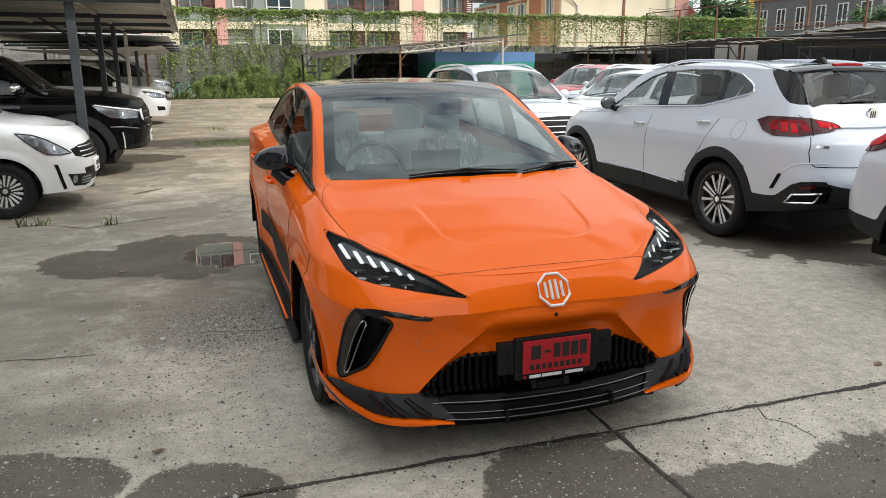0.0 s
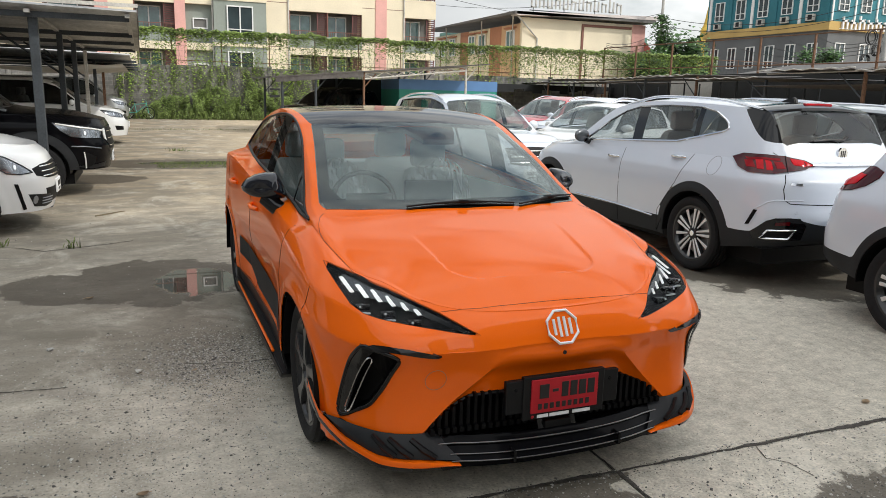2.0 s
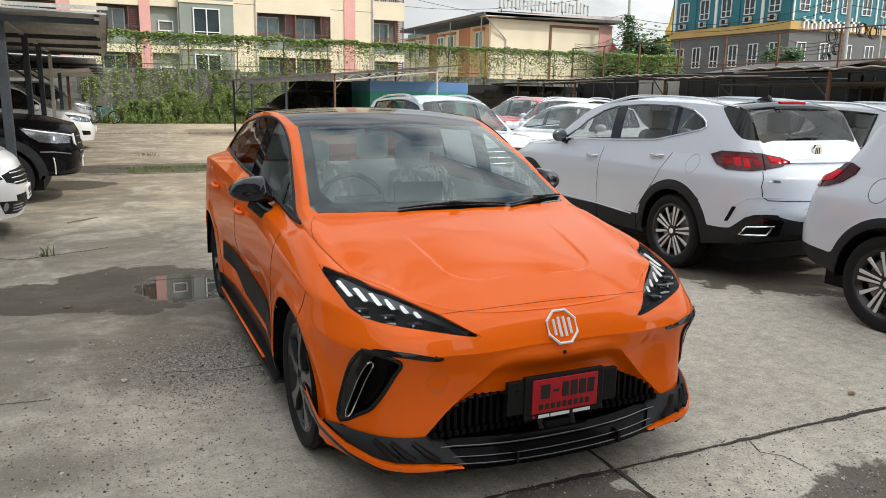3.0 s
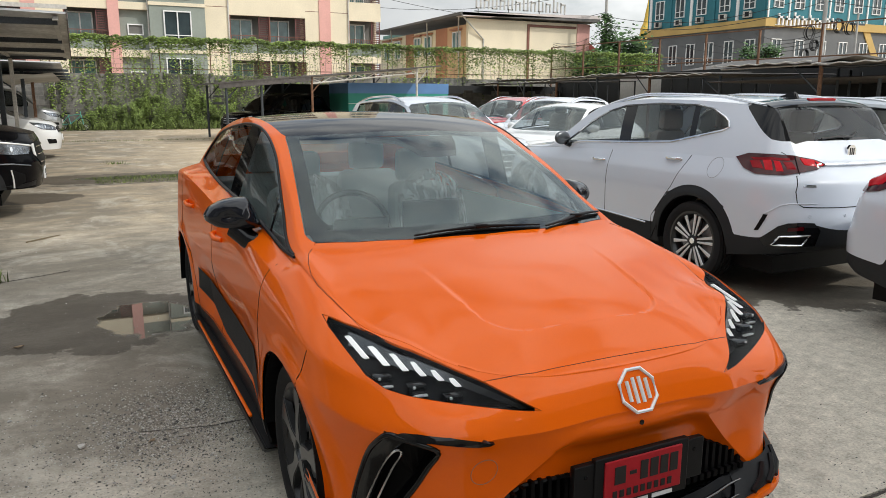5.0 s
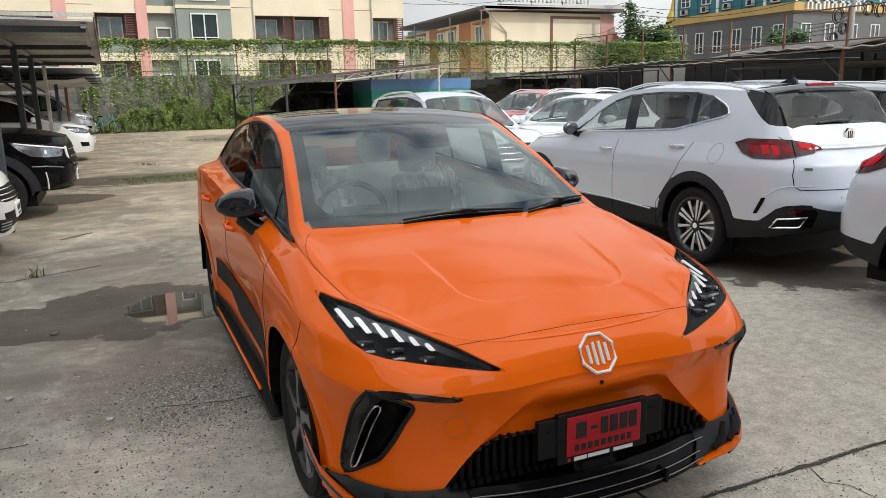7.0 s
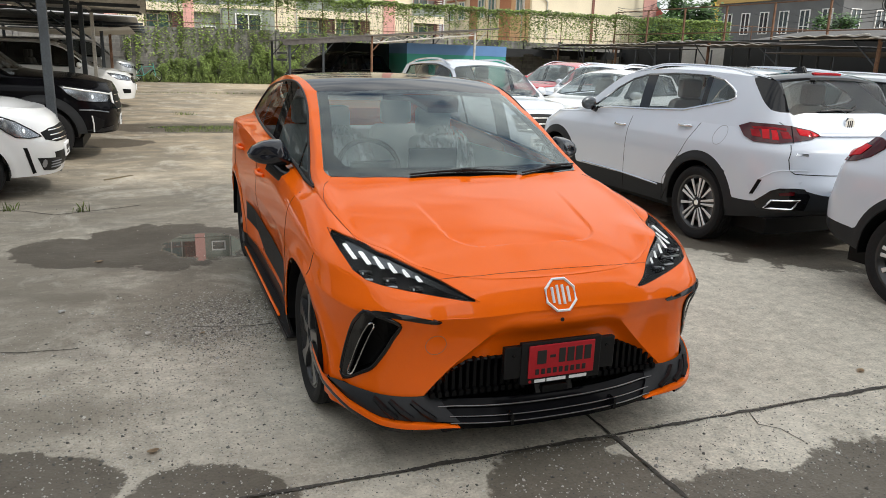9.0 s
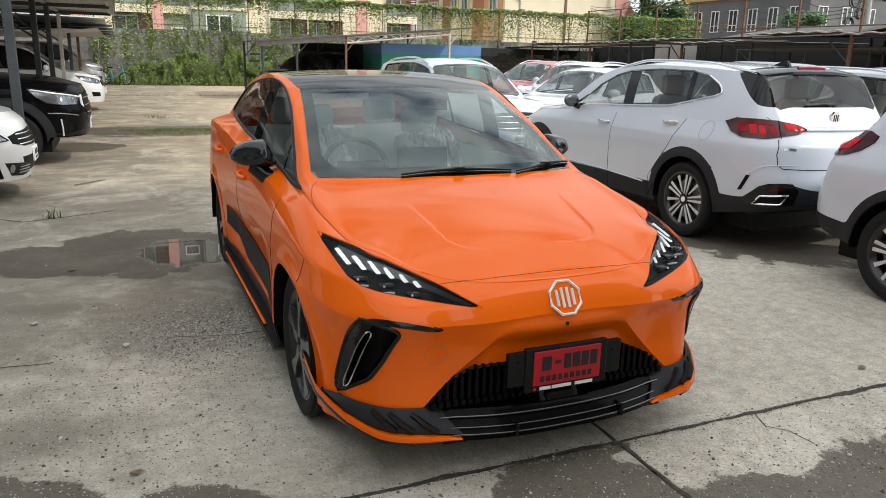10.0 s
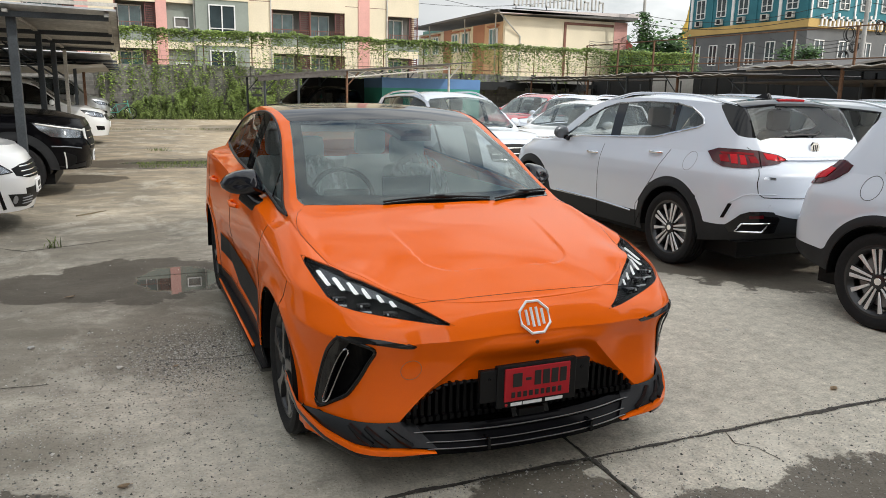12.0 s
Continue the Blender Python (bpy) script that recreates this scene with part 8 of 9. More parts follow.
# ---- the other cars ----
def car_surface(q, coarse=False):
    """Level lines and roof sheet of a car from its main sizes."""
    c = (26, 44, 16) if coarse else (46, 90, 34)
    L, w = q["L"], q["W"] / 2
    zf, zr = q["nose"], q["deck"]
    by = q.get("belt", (0.93, 1.02))
    k = lambda a, b, d: curve((0.0, a), (1.0, b), (L - 1.0, b + 0.02), (L, d))
    nf, nr, df, dr = q.get("nf", 2.6), q.get("nr", 3.2), q.get("df", 0.75), q.get("dr", 0.55)
    fl = curve((0, 0.985), (1.0, 1.0), (L / 2, 0.985), (L - 1.0, 1.0), (L, 0.985))
    s = q.get("sill", 0.24)
    lean = q.get("lean", 0.10)
    belt = loop(0.03 + lean, L - q.get("tuck", 0.16), w * q.get("tumble", 0.90), df + 0.2, dr, 2.5, nr, curve((0.05, zf), (0.5, zf + 0.06), (q["cowl"][0], by[0]), (L - 1.2, by[1]), (L - 0.45, by[1]), (L - 0.1, zr)), curve((0, 1), (L * 0.5, 1.0), (L * 0.8, 0.985), (L, 0.96)), c)
    rails = [
        loop(0.05, L - 0.05, w * 0.96, df, dr, nf, nr, k(s - 0.02, s, s + 0.05 + q.get("lift", 0.0)), fl, c),
        loop(0.01, L - 0.01, w * 0.985, df, dr, nf, nr, k(s + 0.17, s + 0.16, s + 0.20), fl, c),
        loop(0.0, L, w * 0.995, df, dr, nf, nr, k(s + 0.32, s + 0.34, s + 0.38), fl, c),
        loop(0.03, L - 0.02, w * 0.995, df, dr, nf, nr, k(zf - 0.22, s + 0.52, zr - 0.30), fl, c),
        loop(0.03 + lean * 0.4, L - 0.05, w * 0.975, df, dr, nf, nr, k(zf - 0.08, by[0] - 0.11, zr - 0.10), fl, c),
        belt,
    ]
    band = loft(rails, 4 if coarse else 10)
    x, y, z = band[..., 0], band[..., 1], band[..., 2]
    for yc in q["axles"]:
        d = np.hypot(y - yc, z - q["wheel"][0])
        f = np.clip(1 - np.abs(d - q["wheel"][0] - 0.07) / 0.08, 0, 1) * (x > w * 0.7)
        band[..., 0] += 0.016 * f * f * (3 - 2 * f)
    yc, zc = q["cowl"]
    yh, zh = q["header"]
    ym, zm = q["peak"]
    yb, zb = q["tail_top"]
    ye, ze = q["tail_base"]
    centre = curve((0.02 + lean, zf), (0.16 + lean, zf + 0.05), (0.55, zf + 0.13), (yc - 0.1, zc - 0.015), (yc, zc), ((yc + yh) / 2, (zc + zh) / 2 + 0.015), (yh, zh), (ym, zm), (yb, zb), ((yb + ye) / 2 + 0.02, (zb + ze) / 2 + 0.02), (ye, ze), (L - 0.12, zr))
    gx = q.get("roof_w", 0.74)
    cx = curve((0.0, 0.97), (yc - 0.05, 0.955), (yc + 0.12, 0.95), (yh + 0.08, gx + 0.02), (ym, gx), (yb, gx), (ye, 0.88), (L, 0.95))
    cz = curve((0.0, zf), (0.6, zf + 0.09), (yc + 0.05, by[0] + 0.035), (yc + 0.15, by[0] + 0.08), (yh + 0.06, zh - 0.05), (ym, zm - 0.05), (yb, zb - 0.05), (ye - 0.02, ze + 0.01), (L, zr))
    top = top_sheet(belt, cx, cz, centre, 6 if coarse else 12, 9 if coarse else 18, 2.2, 0.012)
    return Shell.grid(band), Shell.grid(top[:, ::-1]), (cx, cz, centre, belt)


def side_outline(q, fns, y0, y1, low=0.03, high=0.045):
    """The outline of a side window area between belt and cant rail."""
    cx, cz, centre, belt = fns
    by, bz = belt[:, 1], belt[:, 2]
    ys = np.linspace(y0, y1, 16)
    under = [(float(y), float(np.interp(y, by, bz)) + low) for y in ys]
    over = [(float(y), max(float(cz(y)) - high, float(np.interp(y, by, bz)) + low + 0.005)) for y in ys[::-1]]
    return under + over


def build_car(q, m, coarse=False):
    """A whole car from its sizes; its nose points to -y in its own space."""
    car = thing(q["name"], q["label"], "car", m, q.get("group", ""))
    paint, lid = q["paint"], q.get("tint", TINT)
    band, top, fns = car_surface(q, coarse)
    bvh_band, bvh_top = bvh_of(band), bvh_of(top)
    L, w = q["L"], q["W"] / 2
    wr, ww, rim = q["wheel"]
    arch = wr + 0.055
    both = Shell(np.concatenate([band.co, top.co]), band.faces + [tuple(v + len(band.co) for v in f) for f in top.faces])
    full = bvh_of(both)
    for yc in q["axles"]:
        _, band = band.split(lambda co, yc=yc: np.where(co[:, 0] > w * 0.65, np.hypot(co[:, 1] - yc, co[:, 2] - wr) - arch, 1.0))
    pieces = []
    for nm, ol, a, b, lim, mt, lab in q.get("inlays", ()):
        pieces.append((nm, mt, lab, band.split(poly_far(ol, a, b, lim))))
        band = pieces[-1][3][1]
    if q.get("clad"):
        clad, band = band.split(lambda co: np.where(np.minimum(np.abs(co[:, 1] - q["axles"][0]), np.abs(co[:, 1] - q["axles"][1])) < 9, np.minimum(co[:, 2] - q["clad"](co[:, 1]), np.minimum(*[np.where(co[:, 0] > w * 0.6, np.hypot(co[:, 1] - yc, co[:, 2] - wr) - arch - q.get("flare", 0.06), 1.0) for yc in q["axles"]])), 1.0))
        if q.get("flares_only"):
            mid = (q["axles"][0] + q["axles"][1]) / 2
            ahead, behind = clad.split(lambda co: co[:, 1] - mid)
            for sh in (ahead, behind):
                for s in (1, -1):
                    part("arch_flare", Shell(sh.co * (s, 1, 1), [f[::s] for f in sh.faces]).bmesh(mirror=False, thick=0.01), MATT, car, "black plastic arch flare", smooth=40)
        else:
            part("lower_cladding", clad.bmesh(thick=0.0 if coarse else 0.01), q.get("clad_mat", MATT), car, "black plastic lower cladding", smooth=40)
    # doors
    d0, d1, d2 = q["doors"]
    by = lambda y: float(np.interp(y, fns[3][:, 1], fns[3][:, 2]))
    if not coarse:
        for nm, (ya, yb) in (("front_door", (d0, d1)), ("rear_door", (d1, d2))):
            cut = [(ya, 0.1), (yb, 0.1), (yb, 2), (ya, 2)] if nm == "front_door" else [(ya, 0.1), (yb - 0.38, 0.1), (yb - 0.34, wr + 0.16), (yb - 0.10, wr + 0.46), (yb, 1.0), (yb + 0.04, 2), (ya, 2)]
            dsh, band = band.split(poly_far(cut, 1, 2, lambda co: co[:, 0] > w * 0.6))
            for s in (1, -1):
                part(nm, Shell(dsh.co * (s, 1, 1), [f[::s] for f in dsh.faces]).bmesh(mirror=False, thick=0.01), paint, car, smooth=35)
            for s in (1, -1):
                pts = lay(bvh_band, dense([(s * 3, a, min(b, by(a) - 0.005)) for a, b in cut[1:-1]], 0.03), (-s, 0, 0), -0.001)
                part("shut_line", tube(bmesh.new(), pts, 0.0035, 5), DEEP, car)
        fb, band = band.split(lambda co: co[:, 1] - q["axles"][0] + 0.12)
        rb, band = band.split(lambda co: q["axles"][1] + 0.36 - co[:, 1])
        part("front_bumper", fb.bmesh(thick=0.01), paint, car, smooth=35)
        part("rear_bumper", rb.bmesh(thick=0.01), paint, car, smooth=35)
    if coarse:
        part("lower_body", band.bmesh(), paint, car, smooth=35)
    else:
        ahead, behind = band.split(lambda co: co[:, 1] - (d0 + d2) / 2)
        for nm, sh in (("front_wing", ahead), ("rear_wing", behind)):
            for s in (1, -1):
                part(nm, Shell(sh.co * (s, 1, 1), [f[::s] for f in sh.faces]).bmesh(mirror=False), paint, car, smooth=35)
    # glass
    yc, yh = q["cowl"][0], q["header"][0]
    cx, cz = fns[0], fns[1]
    bw = w * q.get("tumble", 0.90)
    xc, xh = bw * 0.93, bw * float(cx(yh)) - 0.035
    tb, te = q["tail_top"][0], q["tail_base"][0]
    screen, top = top.split(poly_far([(-0.1, yc), (xc * 0.5, yc + 0.02), (xc - 0.03, yc + 0.12), (xh, yh + 0.03), (xh * 0.5, yh), (-0.1, yh - 0.01)], 0, 1))
    xt = bw * float(cx(tb)) - 0.05
    t0, t1 = q.get("tail_y", (tb + 0.03, te - 0.04))
    tail, top = top.split(poly_far([(-0.1, t0), (xt, t0 + 0.03), (xt + 0.04, t1 - 0.02), (-0.1, t1)], 0, 1)) if q.get("tail_glass", True) else (Shell(np.zeros((0, 3)), []), top)
    y0, y1 = q["glass"]
    ol = q.get("dlo") or side_outline(q, fns, y0, y1)
    win, top = top.split(poly_far(ol, 1, 2, lambda co: co[:, 0] > w * 0.55))
    hood, top = top.split(poly_far([(-0.1, 0.14 + q.get("lean", 0.10)), (0.5, 0.2 + q.get("lean", 0.10)), (bw * 0.86, 0.6), (bw * 0.90, yc + 0.06), (0.4, yc - 0.03), (-0.1, yc - 0.05)], 0, 1))
    part("bonnet", hood.bmesh(thick=0.0 if coarse else 0.01), paint, car, smooth=30)
    if q.get("black_tail"):
        bt, top = top.split(poly_far(q["black_tail"], 1, 2))
        part("tail_spoiler", bt.bmesh(), GLOSS, car, "black tail spoiler and pillars", smooth=30)
    part("upper_body", top.bmesh(), paint, car, smooth=30)
    part("windscreen", screen.bmesh(), q.get("screen", TINT), car, smooth=60)
    if len(tail.faces):
        part("rear_window", tail.bmesh(), lid, car, smooth=60)
    slant = q.get("slant", 0.10)
    panes = []
    for ya, yb in q["pillars"]:
        pl, win = win.split(lambda co, ya=ya, yb=yb: np.abs(co[:, 1] + slant * (co[:, 2] - 1.2) - (ya + yb) / 2) - (yb - ya) / 2)
        pane, win = win.split(lambda co, ya=ya: co[:, 1] + slant * (co[:, 2] - 1.2) - ya - 0.001)
        panes.append(pane)
        for s in (1, -1):
            part("door_pillar", Shell(pl.co * (s, 1, 1), [f[::s] for f in pl.faces]).bmesh(mirror=False), GLOSS, car, smooth=60)
    panes.append(win)
    for s in (1, -1):
        for pane in panes:
            part("side_window", Shell(pane.co * (s, 1, 1), [f[::s] for f in pane.faces]).bmesh(mirror=False), lid, car, smooth=60)
        pts = lay(bvh_top, dense([(s * 3, a, b) for a, b in ol], 0.05, True), (-s, 0, 0), 0.003)
        part("window_trim", tube(bmesh.new(), pts, 0.011 if not coarse else 0.014, 5, True), CHROME if q.get("chrome") else GLOSS, car)
        # mirror
        my, mz = q.get("mirror", (yc + 0.42, by(yc + 0.42) + 0.10))
        bm = bmesh.new()
        bmesh.ops.create_uvsphere(bm, u_segments=16, v_segments=10, radius=1)
        for v in bm.verts:
            x, y, z = v.co
            v.co = Vector((s * (bw + 0.10 + 0.115 * x), my + (0.07 if y < 0 else 0.035) * y + 0.03 * x, mz + 0.075 * z))
        mi = part("door_mirror", bm, q.get("mirror_mat", paint), car, smooth=60)
        part("mirror_foot", tube(bmesh.new(), [(s * (bw + 0.06), my, mz - 0.05), (s * (bw - 0.05), my - 0.02, mz - 0.09)], 0.03, 8), GLOSS, mi)
        for yc2, zz in q.get("handles", ((d1 - 0.22, by(d1 - 0.22) - 0.115), (d2 - 0.18, by(d2 - 0.18) - 0.115))):
            if coarse:
                break
            p = lay(bvh_band, [(s * 3, yc2 - 0.10, zz), (s * 3, yc2 - 0.06, zz), (s * 3, yc2 + 0.06, zz), (s * 3, yc2 + 0.10, zz)], (-s, 0, 0), 0.0)
            p = [v + Vector((s * o, 0, 0)) for v, o in zip(p, (0.004, 0.032, 0.032, 0.004))]
            part("door_handle", tube(bmesh.new(), p, [0.013, 0.016, 0.016, 0.013], 8), CHROME if q.get("chrome") else paint, car, smooth=60)
        # roof rails
        if q.get("rails"):
            ys = np.linspace(yh + 0.12, tb - 0.05, 14)
            bxx = [float(np.interp(y, fns[3][:, 1], fns[3][:, 0])) for y in ys]
            p = lay(bvh_top, [(s * (b * float(cx(y)) - 0.02), float(y), 3) for y, b in zip(ys, bxx)], (0, 0, -1), 0.0)
            p = [v + Vector((0, 0, 0.045 * min(1, 4 * i / 13, 4 * (13 - i) / 13))) for i, v in enumerate(p)]
            part("roof_rail", tube(bmesh.new(), p, 0.016, 6), q.get("rail_mat", CHROME), car, smooth=60)
        for yc2 in q["axles"]:
            wheel(car, (s * (w - ww / 2 - 0.015), yc2, wr), s, wr, ww, rim, q.get("spokes", "twin"), rnd.uniform(0, 1))
            bm = lathe(bmesh.new(), [(w - 0.33, arch + 0.012), (w - 0.01, arch + 0.004), (w - 0.01, arch - 0.004), (w - 0.33, arch)], 28, arc=(-4, 184))
            for v in bm.verts:
                v.co = Vector((s * v.co.x, yc2 + v.co.y, wr + v.co.z))
            part("arch_liner", bm, DEEP, car)
    for nm, mt, lab, (inn, _) in pieces:
        if len(inn.faces):
            for s in (1, -1) if inn.co[:, 0].min() > 0.02 else (0,):
                sh = inn if s == 0 else Shell(inn.co * (s, 1, 1), [f[::s] for f in inn.faces])
                part(nm, sh.bmesh(mirror=s == 0, thick=0.01), mt, car, lab, smooth=40)
    # insides
    part("cabin_floor", boxes((-w + 0.18, 0.5, 0.2, w - 0.18, L - 0.3, 0.34), (-w + 0.2, 0.55, 0.34, w - 0.2, yc - 0.1, q["cowl"][1] - 0.25)), DEEP, car)
    part("dashboard", boxes((-bw + 0.06, yc + 0.02, 0.62, bw - 0.06, yc + 0.50, q["cowl"][1] - 0.03), bevel=0.05), SEATCLOTH, car, smooth=40)
    for x in (-0.38, 0.38):
        for y in q.get("seats", (2.05, 3.0)):
            seat(car, x, y, q.get("seat_z", 0.50), q.get("seat_mat", SEATCLOTH), 1.0)
    return car, full, fns


def mark(car, bvh, name, pts, way, material, r=0.0, off=0.004, depth=0.02, label="", closed=True, parent=None, sides=(1,), step=0.03, smooth=40):
    """A piece laid on the body: a filled outline, or a tube when r is given."""
    made = []
    for s in sides:
        p = lay(bvh, dense([(s * x, y, z) for x, y, z in pts], step, closed), (s * way[0], *way[1:]), off)
        bm = bmesh.new()
        if r:
            tube(bm, p, r, 6, closed)
        else:
            a = [bm.verts.new(v) for v in p]
            wv = Vector((s * way[0], *way[1:])).normalized() * depth
            b = [bm.verts.new(v + wv) for v in p]
            for k in range(len(a)):
                bm.faces.new((a[k], a[(k + 1) % len(a)], b[(k + 1) % len(a)], b[k]))
            f = bm.faces.new(a)
            flat = bmesh.ops.triangulate(bm, faces=[f])["faces"]
            rim = set(a)
            for _ in range(2):
                long_ones = list({e for t in flat for e in t.edges if e.calc_length() > 0.05 and len([q for q in e.link_faces if q in flat]) == 2})
                if not long_ones:
                    break
                before = set(bm.faces) - set(flat)
                bmesh.ops.subdivide_edges(bm, edges=long_ones, cuts=1)
                bmesh.ops.triangulate(bm, faces=[q for q in bm.faces if q not in before and len(q.verts) > 3])
                flat = [q for q in bm.faces if q not in before]
            inside = [v for v in {v for t in flat for v in t.verts} if v not in rim]
            for v, q in zip(inside, lay(bvh, [v.co.copy() for v in inside], (s * way[0], *way[1:]), off)):
                if (q - v.co).length < 0.08:
                    v.co = q
            bmesh.ops.recalc_face_normals(bm, faces=bm.faces[:])
        made.append(part(name, bm, material, parent or car, label, smooth))
    return made


def placed(x, y, heading):
    """A pose for a car whose nose's middle stands at (x, y); heading 0: nose to -y, counter-clockwise."""
    return Matrix.Translation((x, y, 0)) @ Matrix.Rotation(radians(heading), 4, "Z")


def side_headlight(car, bvh, outline, bowls, strip=None):
    """A large headlight that wraps round the corner of a car: dark bowl, reflectors and a clear lens."""
    mid = Vector([sum(c) / len(outline) for c in zip(*outline)])
    way = (-0.85, 0.5, 0)
    for s in (1, -1):
        face = lambda pts: [(s * x, y, z) for x, y, z in pts]
        at = (s * way[0], way[1], way[2])
        h = mark(car, bvh, "headlight", face(outline), at, LENS, 0, 0.012, 0.02, "clear wrap-round headlight", step=0.02)[0]
        mark(car, bvh, "lamp_housing", face([mid.lerp(Vector(q), 0.97) for q in outline]), at, LAMPGREY, 0, 0.004, 0.02, "", True, h, step=0.02)
        mark(car, bvh, "lamp_rim", face(outline), at, DEEP, 0.006, 0.006, 0, "", True, h, step=0.02)
        for x, y, z, r in bowls:
            for nm, k, mt, off in (("lamp_bowl", 1.0, DARKALLOY, 0.006), ("lamp_glass", 0.6, CHROME, 0.009)):
                mark(car, bvh, nm, face([(x - 0.4 * k * r * math.cos(q * 0.6283), y + 0.85 * k * r * math.cos(q * 0.6283), z + k * r * math.sin(q * 0.6283)) for q in range(10)]), at, mt, 0, off, 0.004, "", True, h)
        if strip:
            mark(car, bvh, "headlight_strip", face(strip), at, BADGE, 0.012, 0.010, 0, "bright strip in the headlight", False, h, step=0.02)


def front_face(car, bvh, q, lamp, grille, lamp_mat_=LENS, grille_mat=DEEP):
    """Headlights, grille, plate bars and lower intake for a car's nose."""
    for s in (1, -1) if lamp else ():
        h = mark(car, bvh, "headlight", [(s * x, -3, z) for x, z in lamp], (0, 1, 0), lamp_mat_, 0, 0.006, 0.03, "headlight")[0]
        mid = (sum(p[0] for p in lamp) / len(lamp), sum(p[1] for p in lamp) / len(lamp))
        mark(car, bvh, "lamp_housing", [(s * (mid[0] + (x - mid[0]) * 0.92), -3, mid[1] + (z - mid[1]) * 0.9) for x, z in lamp], (0, 1, 0), ALLOY, 0, 0.002, 0.02, "", True, h)
        mark(car, bvh, "lamp_trim", [(s * (mid[0] + (x - mid[0]) * 0.55), -3, mid[1] + (z - mid[1]) * 0.5 - 0.008) for x, z in lamp], (0, 1, 0), DARKALLOY, 0, 0.003, 0.01, "", True, h)
        mark(car, bvh, "lamp_bowl", [(s * (mid[0] + 0.055 * math.cos(k * 0.785)), -3, mid[1] + 0.04 * math.sin(k * 0.785)) for k in range(8)], (0, 1, 0), CHROME, 0, 0.004, 0.01, "", True, h)
    g = mark(car, bvh, "grille", [(x, -3, z) for x, z in grille] + [(-x, -3, z) for x, z in grille[::-1]], (0, 1, 0), grille_mat, 0, 0.006, 0.03, "front grille")[0]
    z0, z1 = min(z for _, z in grille), max(z for _, z in grille)
    wmax = max(x for x, _ in grille)
    for k in range(3):
        z = z0 + (z1 - z0) * (k + 0.7) / 3.4
        mark(car, bvh, "grille_bar", [(-wmax * 0.85, -3, z), (wmax * 0.85, -3, z)], (0, 1, 0), CHROME, 0.007, 0.012, 0, "", False, g)
    zp = z0 - 0.11
    p = lay(bvh, [(0, -3, zp)], (0, 1, 0), 0.0)[0]
    part("number_plate", boxes((-0.17, p.y - 0.02, zp - 0.075, 0.17, p.y, zp + 0.075), bevel=0.004), WHITEMARK, car, "number plate with plain bars")
    part("plate_bars", boxes((-0.12, p.y - 0.023, zp - 0.01, 0.12, p.y - 0.019, zp + 0.045), (-0.09, p.y - 0.023, zp - 0.055, 0.09, p.y - 0.019, zp - 0.03)), INK, car)


SUV = dict(name="white_suv", label="pearl white family suv with black cladding and roof rails", L=4.574, W=1.876, nose=0.93, deck=1.04, belt=(1.03, 1.10), cowl=(1.10, 1.10), header=(1.85, 1.56), peak=(2.6, 1.625), tail_top=(4.00, 1.565), tail_base=(4.36, 1.09), axles=(0.86, 3.53), wheel=(0.352, 0.235, 0.262), doors=(1.28, 2.32, 3.36), glass=(1.42, 3.80), pillars=((2.25, 2.40), (3.16, 3.24)), paint=WHITE, rails=True, chrome=True, sill=0.26, tint=TINT, seats=(2.2, 3.1), seat_z=0.62, seat_mat=PALESEAT, roof_w=0.73, mirror=(1.58, 1.16), lean=0.12,
           flare=0.09, slant=0.30, tail_y=(3.96, 4.25), handles=((2.17, 0.975), (3.215, 1.055)), tumble=0.90,
           dlo=[(1.47, 1.10), (1.85, 1.135), (2.49, 1.16), (3.095, 1.195), (3.376, 1.257), (3.63, 1.314), (3.69, 1.345), (3.66, 1.39), (3.60, 1.425), (3.435, 1.492), (3.23, 1.527), (2.76, 1.535), (2.28, 1.512), (2.03, 1.45), (1.82, 1.341), (1.60, 1.18)],
           clad=curve((0, 0.50), (0.5, 0.46), (3.6, 0.45), (3.95, 0.489), (4.2, 0.50), (4.3, 0.52), (4.40, 0.62), (4.5, 0.635), (4.574, 0.565)), black_tail=[(3.70, 1.75), (3.73, 1.565), (3.80, 1.495), (3.976, 1.362), (4.075, 1.292), (4.115, 1.266), (4.18, 1.252), (4.275, 1.252), (4.6, 1.252), (4.6, 1.75)])
SUV["mirror_mat"] = GREYCAR
SUV["lift"] = 0.11
SUV["pillars"] = ((2.36, 2.53), (3.30, 3.37))


